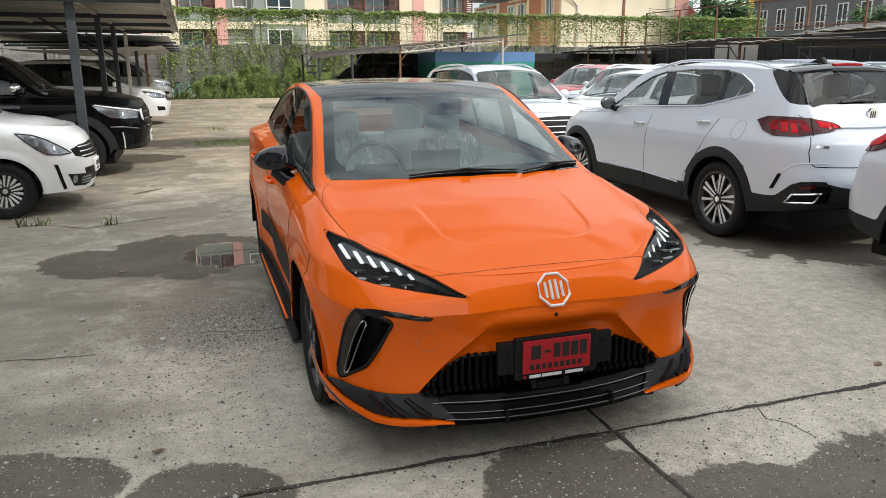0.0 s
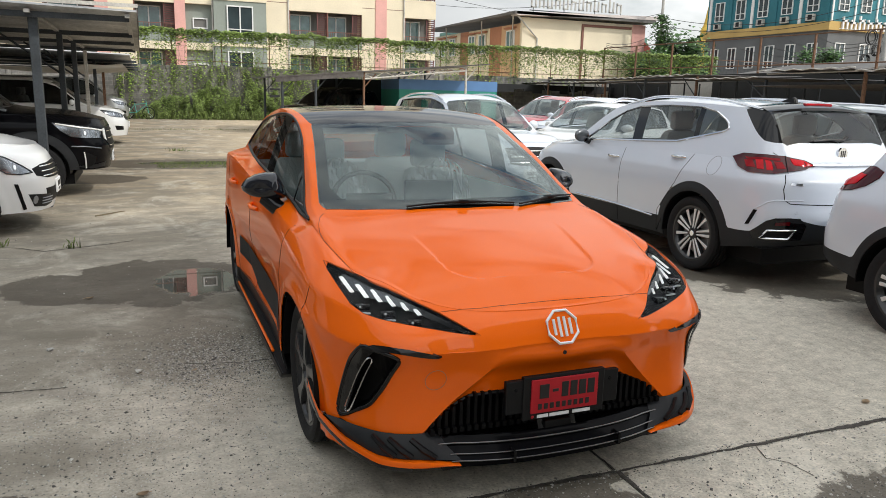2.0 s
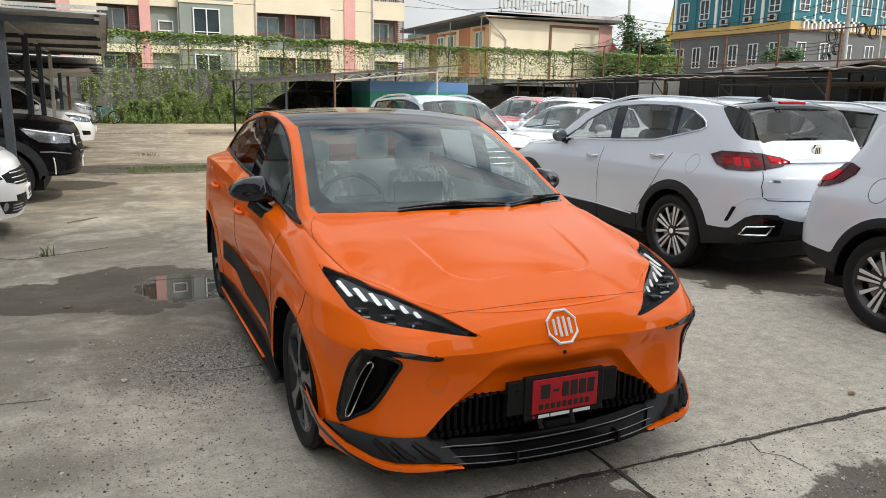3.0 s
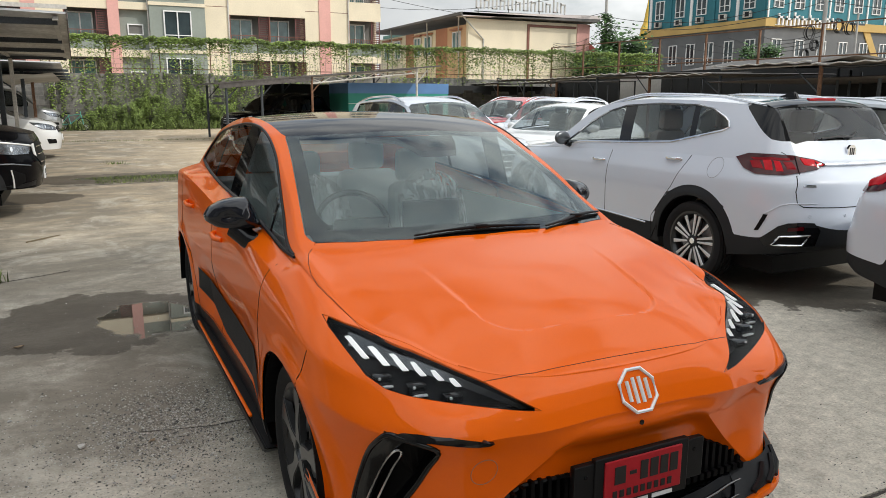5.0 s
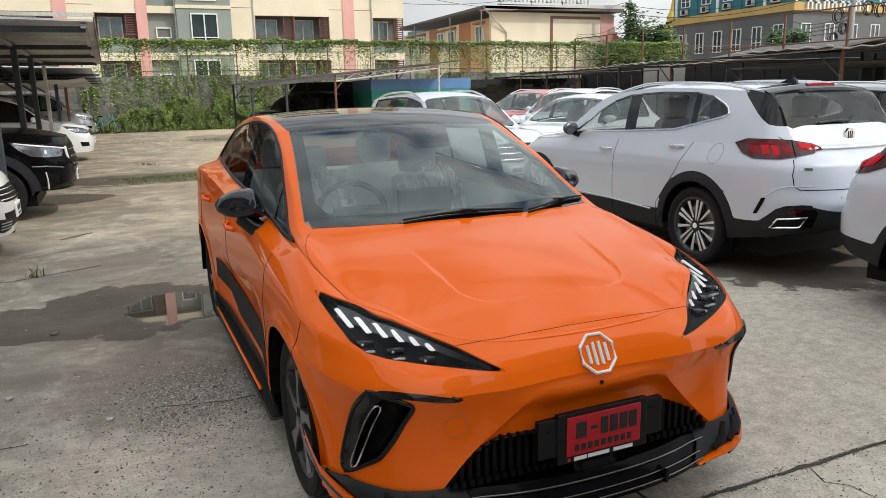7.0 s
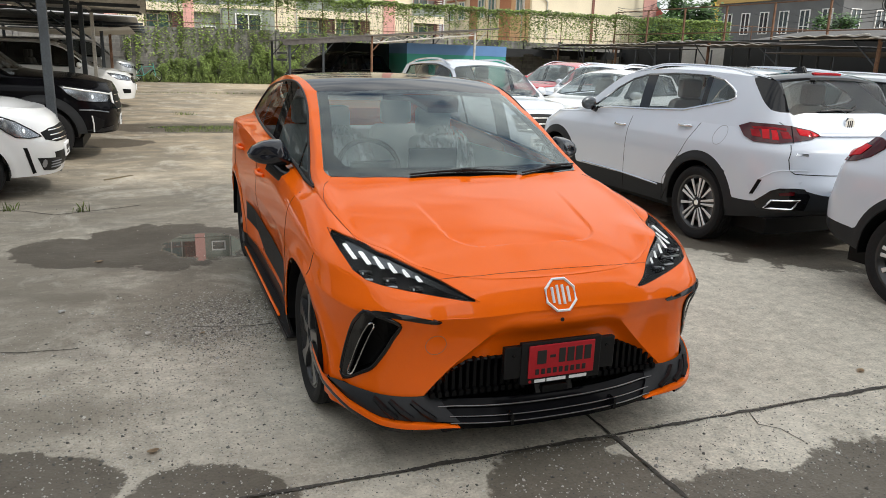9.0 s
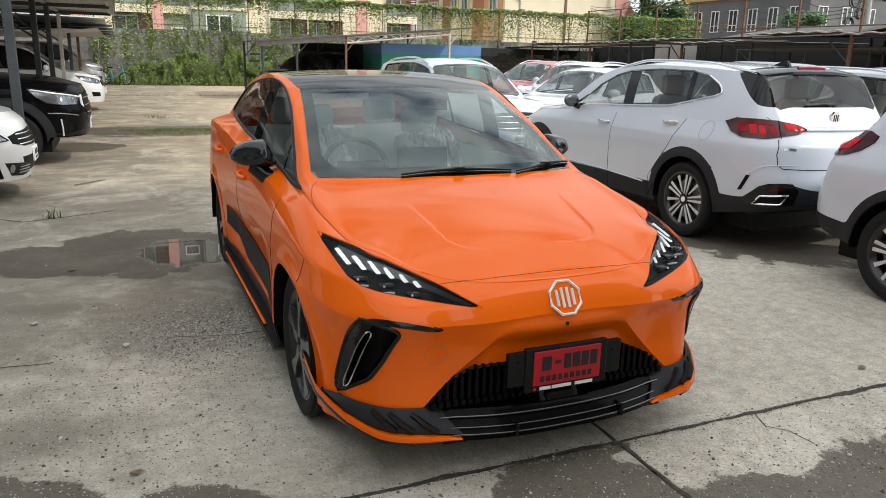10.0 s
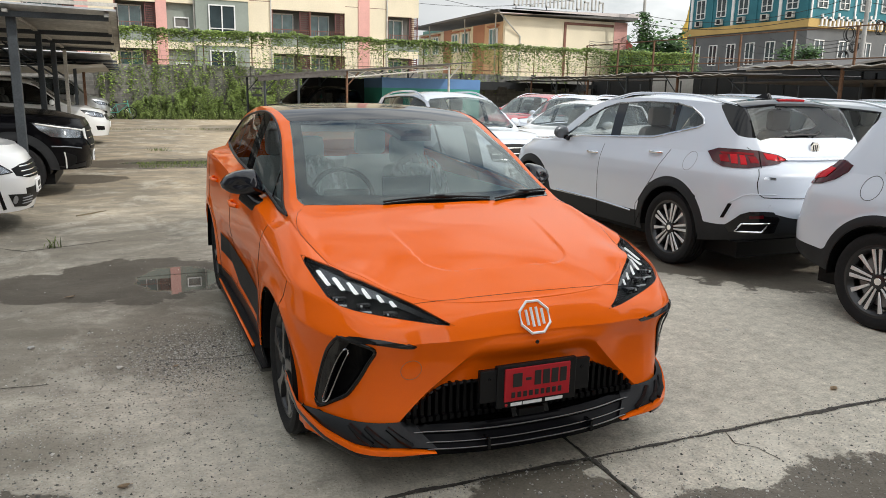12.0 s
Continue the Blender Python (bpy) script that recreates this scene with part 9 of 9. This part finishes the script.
def suv_details(car, bvh):
    """Lamps, seams, exhausts and badges of the white suv's tail and flanks."""
    diag, back, flank = (-0.7, -0.7, 0), (0, -1, 0), (-1, 0, 0)
    tl = mark(car, bvh, "tail_lamp", [(0.823, 3.894, 1.109), (0.80, 4.003, 1.147), (0.745, 4.177, 1.147), (0.635, 4.272, 1.136), (0.493, 4.344, 1.10), (0.40, 4.391, 1.068), (0.515, 4.408, 1.030), (0.705, 4.367, 1.004), (0.779, 4.326, 0.991), (0.873, 4.138, 0.993), (0.865, 4.015, 1.028)], diag, DARKRED, 0, 0.010, 0.03, "dark red wrap-round tail lamp", sides=(1, -1), step=0.02)
    for s, t in zip((1, -1), tl):
        for red, pts in ((MIDRED, [(0.805, 4.02, 1.118), (0.75, 4.17, 1.125), (0.66, 4.26, 1.118), (0.665, 4.268, 1.10), (0.745, 4.185, 1.106), (0.80, 4.05, 1.10)]), (MIDRED, [(0.825, 4.04, 1.085), (0.79, 4.10, 1.09), (0.81, 4.16, 1.03), (0.845, 4.09, 1.035)]), (REDLENS, [(0.775, 4.115, 1.098), (0.752, 4.17, 1.10), (0.782, 4.22, 1.02), (0.806, 4.17, 1.022)]), (REDLENS, [(0.742, 4.182, 1.092), (0.715, 4.215, 1.092), (0.742, 4.28, 1.015), (0.772, 4.24, 1.015)]), (MIDRED, [(0.70, 4.23, 1.085), (0.65, 4.268, 1.085), (0.67, 4.335, 1.03), (0.725, 4.30, 1.03)])):
            mark(car, bvh, "lit_element", [(s * x, y, z) for x, y, z in pts], (s * -0.7, -0.7, 0), red, 0, 0.013, 0.008, "bright red lens", True, t)
        mark(car, bvh, "lit_element", [(s * x, y, z) for x, y, z in [(0.60, 4.30, 1.11), (0.50, 4.35, 1.09), (0.43, 4.38, 1.068), (0.52, 4.40, 1.05), (0.62, 4.37, 1.06)]], (s * -0.7, -0.7, 0), REDLENS, 0, 0.014, 0.01, "bright red lens", True, t)
        mark(car, bvh, "shut_line", [(s * 0.63, 4.28, 1.14), (s * 0.66, 4.36, 1.0)], (s * -0.7, -0.7, 0), DEEP, 0.003, 0.014, 0, "", False, t)
    mark(car, bvh, "tailgate_strip", [(-0.42, 6, 1.075), (0.42, 6, 1.075)], back, CHROME, 0.010, 0.006, 0, "chrome strip between the lamps", False)
    for s in (1, -1):
        mark(car, bvh, "shut_line", [(s * x, y, z) for x, y, z in [(0.70, 4.37, 0.996), (0.745, 4.41, 0.88), (0.74, 4.433, 0.79), (0.70, 4.46, 0.762), (0.38, 4.54, 0.752), (0.0, 4.56, 0.75)]], (s * -0.3, -0.95, 0), DEEP, 0.004, 0.0, 0, "", False)
        mark(car, bvh, "shut_line", [(s * x, y, z) for x, y, z in [(0.694, 4.21, 1.17), (0.66, 4.25, 1.14)]], (s * -0.7, -0.7, 0), DEEP, 0.003, 0.0, 0, "", False)
        mark(car, bvh, "bumper_slit", [(s * x, y, z) for x, y, z in [(0.914, 4.205, 0.56), (0.90, 4.27, 0.695), (0.885, 4.30, 0.695), (0.90, 4.235, 0.565)]], (s * -0.7, -0.7, 0), DEEP, 0, 0.004, 0.01, "")
        mark(car, bvh, "bumper_crease", [(s * x, y, z) for x, y, z in [(0.90, 4.27, 0.70), (0.84, 4.36, 0.77), (0.791, 4.407, 0.788), (0.60, 4.50, 0.79)]], (s * -0.6, -0.8, 0), WHITE, 0.006, 0.0, 0, "", False)
        mark(car, bvh, "exhaust_pod", [(s * x, y, z) for x, y, z in [(0.90, 4.25, 0.50), (0.848, 4.373, 0.612), (0.80, 4.42, 0.638), (0.70, 4.485, 0.645), (0.63, 4.52, 0.640), (0.57, 4.532, 0.58), (0.60, 4.52, 0.46), (0.80, 4.42, 0.44), (0.89, 4.30, 0.45)]], (s * -0.5, -0.85, 0), GLOSS, 0, 0.005, 0.012, "gloss black exhaust pod")
        ex = mark(car, bvh, "exhaust_trim", [(s * x, y, z) for x, y, z in [(0.868, 4.344, 0.462), (0.84, 4.387, 0.532), (0.655, 4.502, 0.545), (0.70, 4.473, 0.468)]], (s * -0.5, -0.85, 0), CHROME, 0.008, 0.012, 0, "chrome exhaust surround")[0]
        mark(car, bvh, "exhaust_mouth", [(s * x, y, z) for x, y, z in [(0.86, 4.35, 0.468), (0.835, 4.39, 0.527), (0.66, 4.50, 0.54), (0.70, 4.473, 0.474)]], (s * -0.5, -0.85, 0), DEEP, 0, 0.009, 0.01, "", True, ex)
        mark(car, bvh, "reflector", [(s * x, y, z) for x, y, z in [(0.80, 4.42, 0.60), (0.70, 4.48, 0.615), (0.70, 4.48, 0.585), (0.80, 4.42, 0.575)]], (s * -0.5, -0.85, 0), DARKRED, 0, 0.012, 0.01, "")
        for x in (0.34, 0.66):
            mark(car, bvh, "parking_sensor", [(s * x + 0.012 * math.cos(k), 6, 0.69 + 0.012 * math.sin(k)) for k in range(6)], back, WHITE, 0.002, 0.003, 0)
        mark(car, bvh, "sill_strip", [(s * 3, 1.5, 0.475), (s * 3, 2.3, 0.462), (s * 3, 2.95, 0.435)], (-s, 0, 0), CHROME, 0.010, 0.004, 0, "bright strip along the sill", False)
    mark(car, bvh, "fuel_flap_line", [(3, 3.718 + 0.078 * math.cos(k * 0.3142), 1.014 + 0.086 * math.sin(k * 0.3142)) for k in range(20)], flank, SEAMGREY, 0.002, 0.0, 0)
    p = lay(bvh, [(0, 6, 1.155)], back, 0.004)[0]
    bm = bmesh.new()
    prism(bm, [(0.058 * math.cos(k * 0.785 + 0.39), p.z + 0.064 * math.sin(k * 0.785 + 0.39)) for k in range(8)], p.y - 0.012, p.y + 0.008)
    badge = part("tail_badge", bm, CHROME, car, "chrome octagonal badge")
    for x in (-0.022, 0.0, 0.022):
        part("badge_bar", boxes((x - 0.005, p.y + 0.007, p.z - 0.035, x + 0.005, p.y + 0.010, p.z + 0.035)), SATIN, badge)
    mark(car, bvh, "model_mark", [(0.60, 6, 0.91), (0.70, 6, 0.915), (0.69, 6, 0.935), (0.60, 6, 0.93)], back, CHROME, 0, 0.004, 0.004, "small plain chrome mark")
    # roof spoiler over the rear window
    bm = bmesh.new()
    xs = np.linspace(-0.60, 0.60, 17)
    rows = []
    for y, up, drop in ((3.80, 0.004, 0), (3.90, 0.012, 0), (4.00, 0.018, 0), (4.075, 0.010, 0.02), (4.08, -0.012, 0.02), (4.00, -0.03, 0.0)):
        p = lay(bvh, [(float(x), min(y, 4.0) - 0.05 * (x / 0.6) ** 2, 3) for x in xs], (0, 0, -1), 0.0)
        rows.append([bm.verts.new((v.x, v.y + max(y - 4.0, 0), v.z + up - drop)) for v in p])
    for a, b in zip(rows, rows[1:]):
        for k in range(len(a) - 1):
            bm.faces.new((a[k], a[k + 1], b[k + 1], b[k]))
    bmesh.ops.recalc_face_normals(bm, faces=bm.faces[:])
    part("roof_spoiler", bm, GLOSS, car, "gloss black roof spoiler", smooth=40)
    mark(car, bvh, "high_brake_lamp", [(-0.16, 3.995, 3), (0.16, 3.995, 3), (0.16, 3.97, 3), (-0.16, 3.97, 3)], (0, 0, -1), REDLENS, 0, 0.026, 0.01)
    q = lay(bvh, [(0.30, 6, 1.262), (0.1, 6, 1.275), (-0.05, 6, 1.27), (-0.12, 6, 1.30)], back, 0.015)
    part("rear_wiper", tube(bmesh.new(), q, [0.008, 0.012, 0.014, 0.01], 6), SATIN, car)
    bm = bmesh.new()
    prism(bm, [(3.52, 1.585), (3.60, 1.612), (3.70, 1.645), (3.73, 1.64), (3.76, 1.585)], -0.022, 0.022, "yz")
    bmesh.ops.bevel(bm, geom=bm.edges[:], offset=0.008, segments=2, affect="EDGES")
    part("roof_fin", bm, SATIN, car, smooth=40)


# nose-away suv beside the hatchback
suv, suv_bvh, suv_fns = build_car(SUV, placed(4.20, 6.70, 180))
suv_details(suv, suv_bvh)

# crossover parked tail to tail with it
small = dict(SUV, name="white_crossover", label="white crossover with alloy wheels and black arches", L=4.30, W=1.81, nose=0.90, deck=1.00, belt=(1.0, 1.07), cowl=(1.05, 1.06), header=(1.75, 1.52), peak=(2.4, 1.60), tail_top=(3.72, 1.53), tail_base=(4.08, 1.05), axles=(0.90, 3.40), doors=(1.2, 2.2, 3.2), glass=(1.36, 3.50), wheel=(0.345, 0.215, 0.258), chrome=False, mirror=(1.5, 1.12), mirror_mat=WHITE, slant=0.1, pillars=((2.12, 2.27), (3.0, 3.08)), dlo=None, black_tail=None, tail_y=(3.75, 4.04), handles=((1.98, 0.93), (3.02, 0.98)), flare=0.07, tuck=0.07, dr=0.42, nr=3.8, clad=curve((0, 0.46), (3.4, 0.44), (3.8, 0.48), (4.3, 0.54)))
cross, cross_bvh, _ = build_car(small, placed(4.19, -2.42, 0))
mark(cross, cross_bvh, "tail_lamp", [(0.725, 3.853, 1.145), (0.762, 3.79, 1.118), (0.790, 3.81, 1.07), (0.814, 3.88, 1.005), (0.815, 3.97, 0.965), (0.78, 4.10, 0.945), (0.68, 4.19, 0.95), (0.55, 4.23, 0.98), (0.52, 4.20, 1.06), (0.62, 4.05, 1.12)], (-0.7, -0.7, 0), DARKRED, 0, 0.012, 0.03, "red tail lamp", sides=(1, -1), step=0.02)
mark(cross, cross_bvh, "lit_element", [(0.765, 3.90, 1.075), (0.795, 3.95, 1.01), (0.77, 4.06, 0.98), (0.70, 4.12, 1.03), (0.72, 4.02, 1.08)], (-0.7, -0.7, 0), REDLENS, 0, 0.017, 0.01, "bright red lens", sides=(1, -1), step=0.02)
mark(cross, cross_bvh, "fuel_flap_line", [(-3, 3.56 + 0.078 * math.cos(k * 0.3142), 0.985 + 0.086 * math.sin(k * 0.3142)) for k in range(20)], (1, 0, 0), DEEP, 0.0022, 0.0, 0)

LAMP1 = [(0.48, 0.83), (0.78, 0.91), (0.82, 0.86), (0.62, 0.79)]
GRILLE1 = [(0.0, 0.86), (0.42, 0.84), (0.36, 0.62), (0.0, 0.58)]
row = "cars parked in the yard"
rowcar = dict(small, screen=PANE, label="white crossover with silver roof rails, nose to the lane", belt=(0.98, 1.05), group=row, clad=None)
a, b, _ = build_car(rowcar, placed(3.75, 7.15, 4), True)
front_face(a, b, rowcar, LAMP1, GRILLE1)
saloon = dict(rowcar, name="white_hatchback", label="white hatchback parked nose to the lane", L=4.25, nose=0.80, deck=0.98, belt=(0.92, 0.99), cowl=(1.15, 0.97), header=(1.95, 1.42), peak=(2.5, 1.49), tail_top=(3.60, 1.42), tail_base=(4.0, 1.0), rails=False, mirror=(1.6, 1.02), group=row, dlo=None, paint=PEARL, mirror_mat=PEARL, tail_y=(3.64, 3.96))
a, b, _ = build_car(saloon, placed(5.35, 9.9, -65), True)
front_face(a, b, saloon, [(0.44, 0.70), (0.78, 0.80), (0.82, 0.75), (0.58, 0.66)], [(0.0, 0.70), (0.40, 0.68), (0.34, 0.50), (0.0, 0.46)])
for src, x, y, turn, paint, label in ((rowcar, 7.1, 12.8, -65, WHITE, "white crossover with roof rails, nose to the lane"), (rowcar, 7.6, 15.6, -65, REDCAR, "red crossover parked among white cars"), (saloon, 9.0, 18.6, -65, PEARL, "white hatchback at the end of the row")):
    q = dict(src, paint=paint, mirror_mat=paint, label=label, name="red_crossover" if paint is REDCAR else src["name"])
    a, b, _ = build_car(q, placed(x, y, turn), True)
    front_face(a, b, q, LAMP1 if src is rowcar else [(0.44, 0.70), (0.78, 0.80), (0.82, 0.75), (0.58, 0.66)], GRILLE1 if src is rowcar else [(0.0, 0.70), (0.40, 0.68), (0.34, 0.50), (0.0, 0.46)])
build_car(dict(rowcar, paint=SILVER, mirror_mat=SILVER, name="silver_crossover", label="silver crossover with roof rails beside the white suv"), placed(6.95, 6.9, 180), True)
build_car(dict(rowcar, paint=GREYCAR, mirror_mat=GREYCAR, name="grey_crossover", label="dark grey crossover in the row"), placed(9.5, 6.6, 180), True)

# left row under the long carport, noses to the lane
mpv = dict(small, name="white_compact_mpv", label="white compact people carrier with large headlights", L=4.2, W=1.68, nose=0.90, deck=1.0, belt=(1.02, 1.10), cowl=(0.95, 1.07), header=(1.70, 1.58), peak=(2.3, 1.66), tail_top=(3.75, 1.58), tail_base=(4.05, 1.05), axles=(0.82, 3.4), wheel=(0.30, 0.185, 0.20), rails=False, paint=PEARL, mirror_mat=PEARL, group="cars under the carport", doors=(1.15, 2.2, 3.2), glass=(1.25, 3.6), pillars=((2.1, 2.22), (3.0, 3.08)), clad=None, spokes="six", lean=0.16, tint=DARKTINT, mirror=(1.35, 1.12))
a, b, _ = build_car(mpv, placed(-2.45, 7.10, 90))
front_face(a, b, mpv, None, [(0.0, 0.75), (0.45, 0.735), (0.59, 0.70), (0.57, 0.625), (0.42, 0.59), (0.0, 0.58)])
side_headlight(a, b, [(0.800, 0.66, 0.902), (0.775, 0.509, 0.880), (0.739, 0.384, 0.830), (0.675, 0.244, 0.735), (0.608, 0.169, 0.665), (0.705, 0.267, 0.655), (0.773, 0.386, 0.672), (0.800, 0.464, 0.728), (0.815, 0.567, 0.820)], ((0.78, 0.47, 0.80, 0.045), (0.72, 0.32, 0.73, 0.042)))
mark(a, b, "lower_intake", [(-0.45, -3, 0.48), (0.45, -3, 0.48), (0.38, -3, 0.32), (-0.38, -3, 0.32)], (0, 1, 0), DEEP, 0, 0.004, 0.02, "black lower intake")
mark(a, b, "fog_lamp_panel", [(0.66, 0.214, 0.440), (0.35, 0.048, 0.410), (0.25, 0.054, 0.300), (0.41, 0.099, 0.280), (0.577, 0.181, 0.300)], (-0.5, 0.85, 0), SATIN, 0, 0.006, 0.02, "black fog lamp panel", sides=(1, -1))
mark(a, b, "fog_lamp", [(0.585 + 0.038 * math.cos(k * 0.785), 0.17, 0.375 + 0.045 * math.sin(k * 0.785)) for k in range(8)], (-0.5, 0.85, 0), DARKALLOY, 0, 0.012, 0.01, "", sides=(1, -1))
for z in (0.32, 0.35, 0.38):
    mark(a, b, "intake_bar", [(0.30, 0.05, z), (0.50, 0.12, z)], (-0.3, 0.95, 0), DARKALLOY, 0.006, 0.012, 0, "", False, sides=(1, -1))
mark(a, b, "bumper_slot", [(0.751, 0.33, 0.560), (0.732, 0.297, 0.556), (0.690, 0.27, 0.40), (0.641, 0.25, 0.283), (0.663, 0.278, 0.276), (0.715, 0.305, 0.42)], (-0.8, 0.6, 0), DEEP, 0, 0.006, 0.02, "narrow black bumper slot", sides=(1, -1))

truck = dict(small, name="black_pickup_truck", label="black pickup truck with chrome-edged headlights and grille", L=5.2, W=1.90, nose=1.08, deck=1.15, belt=(1.16, 1.20), cowl=(1.25, 1.27), header=(1.95, 1.74), peak=(2.5, 1.80), tail_top=(3.2, 1.76), tail_base=(3.6, 1.22), axles=(0.98, 4.05), wheel=(0.385, 0.26, 0.225), rails=False, paint=BLACKCAR, mirror_mat=CHROME, group="cars under the carport", doors=(1.5, 2.5, 3.4), glass=(1.55, 3.3), pillars=((2.42, 2.52),), clad=None, spokes="six", lean=0.06, tint=DARKTINT, mirror=(1.65, 1.30), seat_z=0.75, sill=0.42, flare=0.12, nf=3.2, tail_y=(3.24, 3.5), handles=((2.3, 1.05), (3.2, 1.07)))
truck["clad"], truck["flares_only"] = curve((0, 0.30), (5.2, 0.30)), True
a, b, _ = build_car(truck, placed(-1.95, 10.10, 90))
front_face(a, b, truck, None, [(0.0, 1.00), (0.50, 0.985), (0.60, 0.96), (0.60, 0.80), (0.44, 0.68), (0.0, 0.66)])
side_headlight(a, b, [(0.915, 0.74, 1.068), (0.904, 0.66, 1.062), (0.877, 0.403, 1.022), (0.80, 0.25, 0.998), (0.638, 0.122, 0.968), (0.665, 0.125, 0.90), (0.712, 0.139, 0.845), (0.872, 0.311, 0.848), (0.929, 0.496, 0.872), (0.937, 0.623, 0.954)], ((0.86, 0.33, 0.92, 0.05), (0.76, 0.19, 0.905, 0.042)), [(0.905, 0.69, 1.045), (0.875, 0.42, 1.003), (0.80, 0.25, 0.98), (0.64, 0.125, 0.95)])
mark(a, b, "grille_surround", [(0.63, 0.11, 0.965), (0.56, 0.09, 0.975), (0.57, 0.09, 0.80), (0.62, 0.10, 0.83)], (-0.5, 0.85, 0), BADGE, 0, 0.012, 0.02, "bright grille surround", sides=(1, -1))
mark(a, b, "bumper_crease", [(0.93, 0.50, 0.74), (0.88, 0.33, 0.735), (0.72, 0.15, 0.70)], (-0.7, 0.7, 0), GREYCAR, 0.010, 0.002, 0, "", False, sides=(1, -1))
mark(a, b, "skid_panel", [(0.90, 0.45, 0.46), (0.80, 0.26, 0.47), (0.60, 0.09, 0.50), (0.60, 0.10, 0.44), (0.80, 0.28, 0.42)], (-0.7, 0.7, 0), SATIN, 0, 0.006, 0.02, "satin black skid panel", sides=(1, -1))
mark(a, b, "fog_lamp_panel", [(0.886, 0.336, 0.663), (0.793, 0.201, 0.591), (0.775, 0.211, 0.499), (0.843, 0.341, 0.419)], (-0.7, 0.7, 0), DEEP, 0, 0.006, 0.02, "black fog lamp panel", sides=(1, -1))
mark(a, b, "fog_lamp_strip", [(0.895, 0.345, 0.66), (0.882, 0.325, 0.54), (0.850, 0.335, 0.43)], (-0.7, 0.7, 0), BADGE, 0.010, 0.010, 0, "bright fog lamp bracket", False, sides=(1, -1))
mark(a, b, "model_mark", [(-3, 1.62, 1.02), (-3, 2.0, 1.03), (-3, 2.0, 1.07), (-3, 1.62, 1.06)], (1, 0, 0), STEEL, 0, 0.004, 0.004, "plain grey mark on the door")

for q, x, y, label in ((dict(mpv, name="black_people_carrier", paint=BLACKCAR, mirror_mat=CHROME, W=1.85, L=4.8), -3.5, 14.2, "black people carrier with chrome mirrors"), (dict(mpv, name="white_people_carrier", paint=PEARL, mirror_mat=PEARL, W=1.95, L=5.1, peak=(2.5, 1.74), header=(1.8, 1.66), tail_top=(4.5, 1.68), tail_base=(4.85, 1.1), axles=(0.95, 4.0), wheel=(0.35, 0.23, 0.225), glass=(1.3, 4.4)), -1.88, 20.6, "large white people carrier with dark side windows"), (dict(mpv, name="silver_van", paint=SILVER, mirror_mat=SILVER, W=1.92, L=5.1, peak=(2.3, 1.90), header=(1.55, 1.80), cowl=(0.85, 1.18), belt=(1.12, 1.18), nose=0.98, tail_top=(4.6, 1.84), tail_base=(4.95, 1.1), axles=(0.9, 4.05), glass=(1.2, 4.5)), -2.05, 34.2, "silver van with sloping windscreen"), (dict(mpv, name="dark_van", paint=GREYCAR, mirror_mat=GREYCAR, W=1.9, L=5.0, peak=(2.3, 1.88), header=(1.55, 1.78), tail_top=(4.5, 1.82), tail_base=(4.85, 1.1), axles=(0.9, 4.0), glass=(1.2, 4.4)), -3.1, 30.2, "dark van parked under the carport")):
    q = dict(q, label=label)
    a, b, _ = build_car(q, placed(x, y, 90), True)
    front_face(a, b, q, None, [(0.0, 0.82), (0.40, 0.81), (0.52, 0.78), (0.48, 0.66), (0.0, 0.64)])
    w = q["W"] / 2
    side_headlight(a, b, [(0.985 * w, 0.66, 0.93), (0.95 * w, 0.40, 0.90), (0.80 * w, 0.22, 0.86), (0.62 * w, 0.12, 0.81), (0.63 * w, 0.11, 0.73), (0.80 * w, 0.20, 0.735), (0.95 * w, 0.42, 0.77), (0.99 * w, 0.58, 0.86)], ((0.90 * w, 0.33, 0.82, 0.05), (0.74 * w, 0.18, 0.79, 0.04)))
    mark(a, b, "fog_lamp_panel", [(0.90 * w, 0.33, 0.52), (0.70 * w, 0.13, 0.50), (0.66 * w, 0.12, 0.40), (0.86 * w, 0.30, 0.40)], (-0.7, 0.7, 0), DEEP, 0, 0.006, 0.02, "black fog lamp panel", sides=(1, -1))
q = dict(rowcar, paint=BLACKCAR, mirror_mat=BLACKCAR, name="black_suv", label="black suv parked under the small carport", W=1.9, L=4.7, peak=(2.6, 1.72), header=(1.9, 1.62), tail_top=(4.1, 1.62), tail_base=(4.45, 1.1), axles=(0.9, 3.7), glass=(1.36, 4.0), tint=DARKTINT, screen=DARKTINT, group="")
a, b, _ = build_car(q, placed(3.4, 26.0, -62), True)
front_face(a, b, q, LAMP1, GRILLE1)
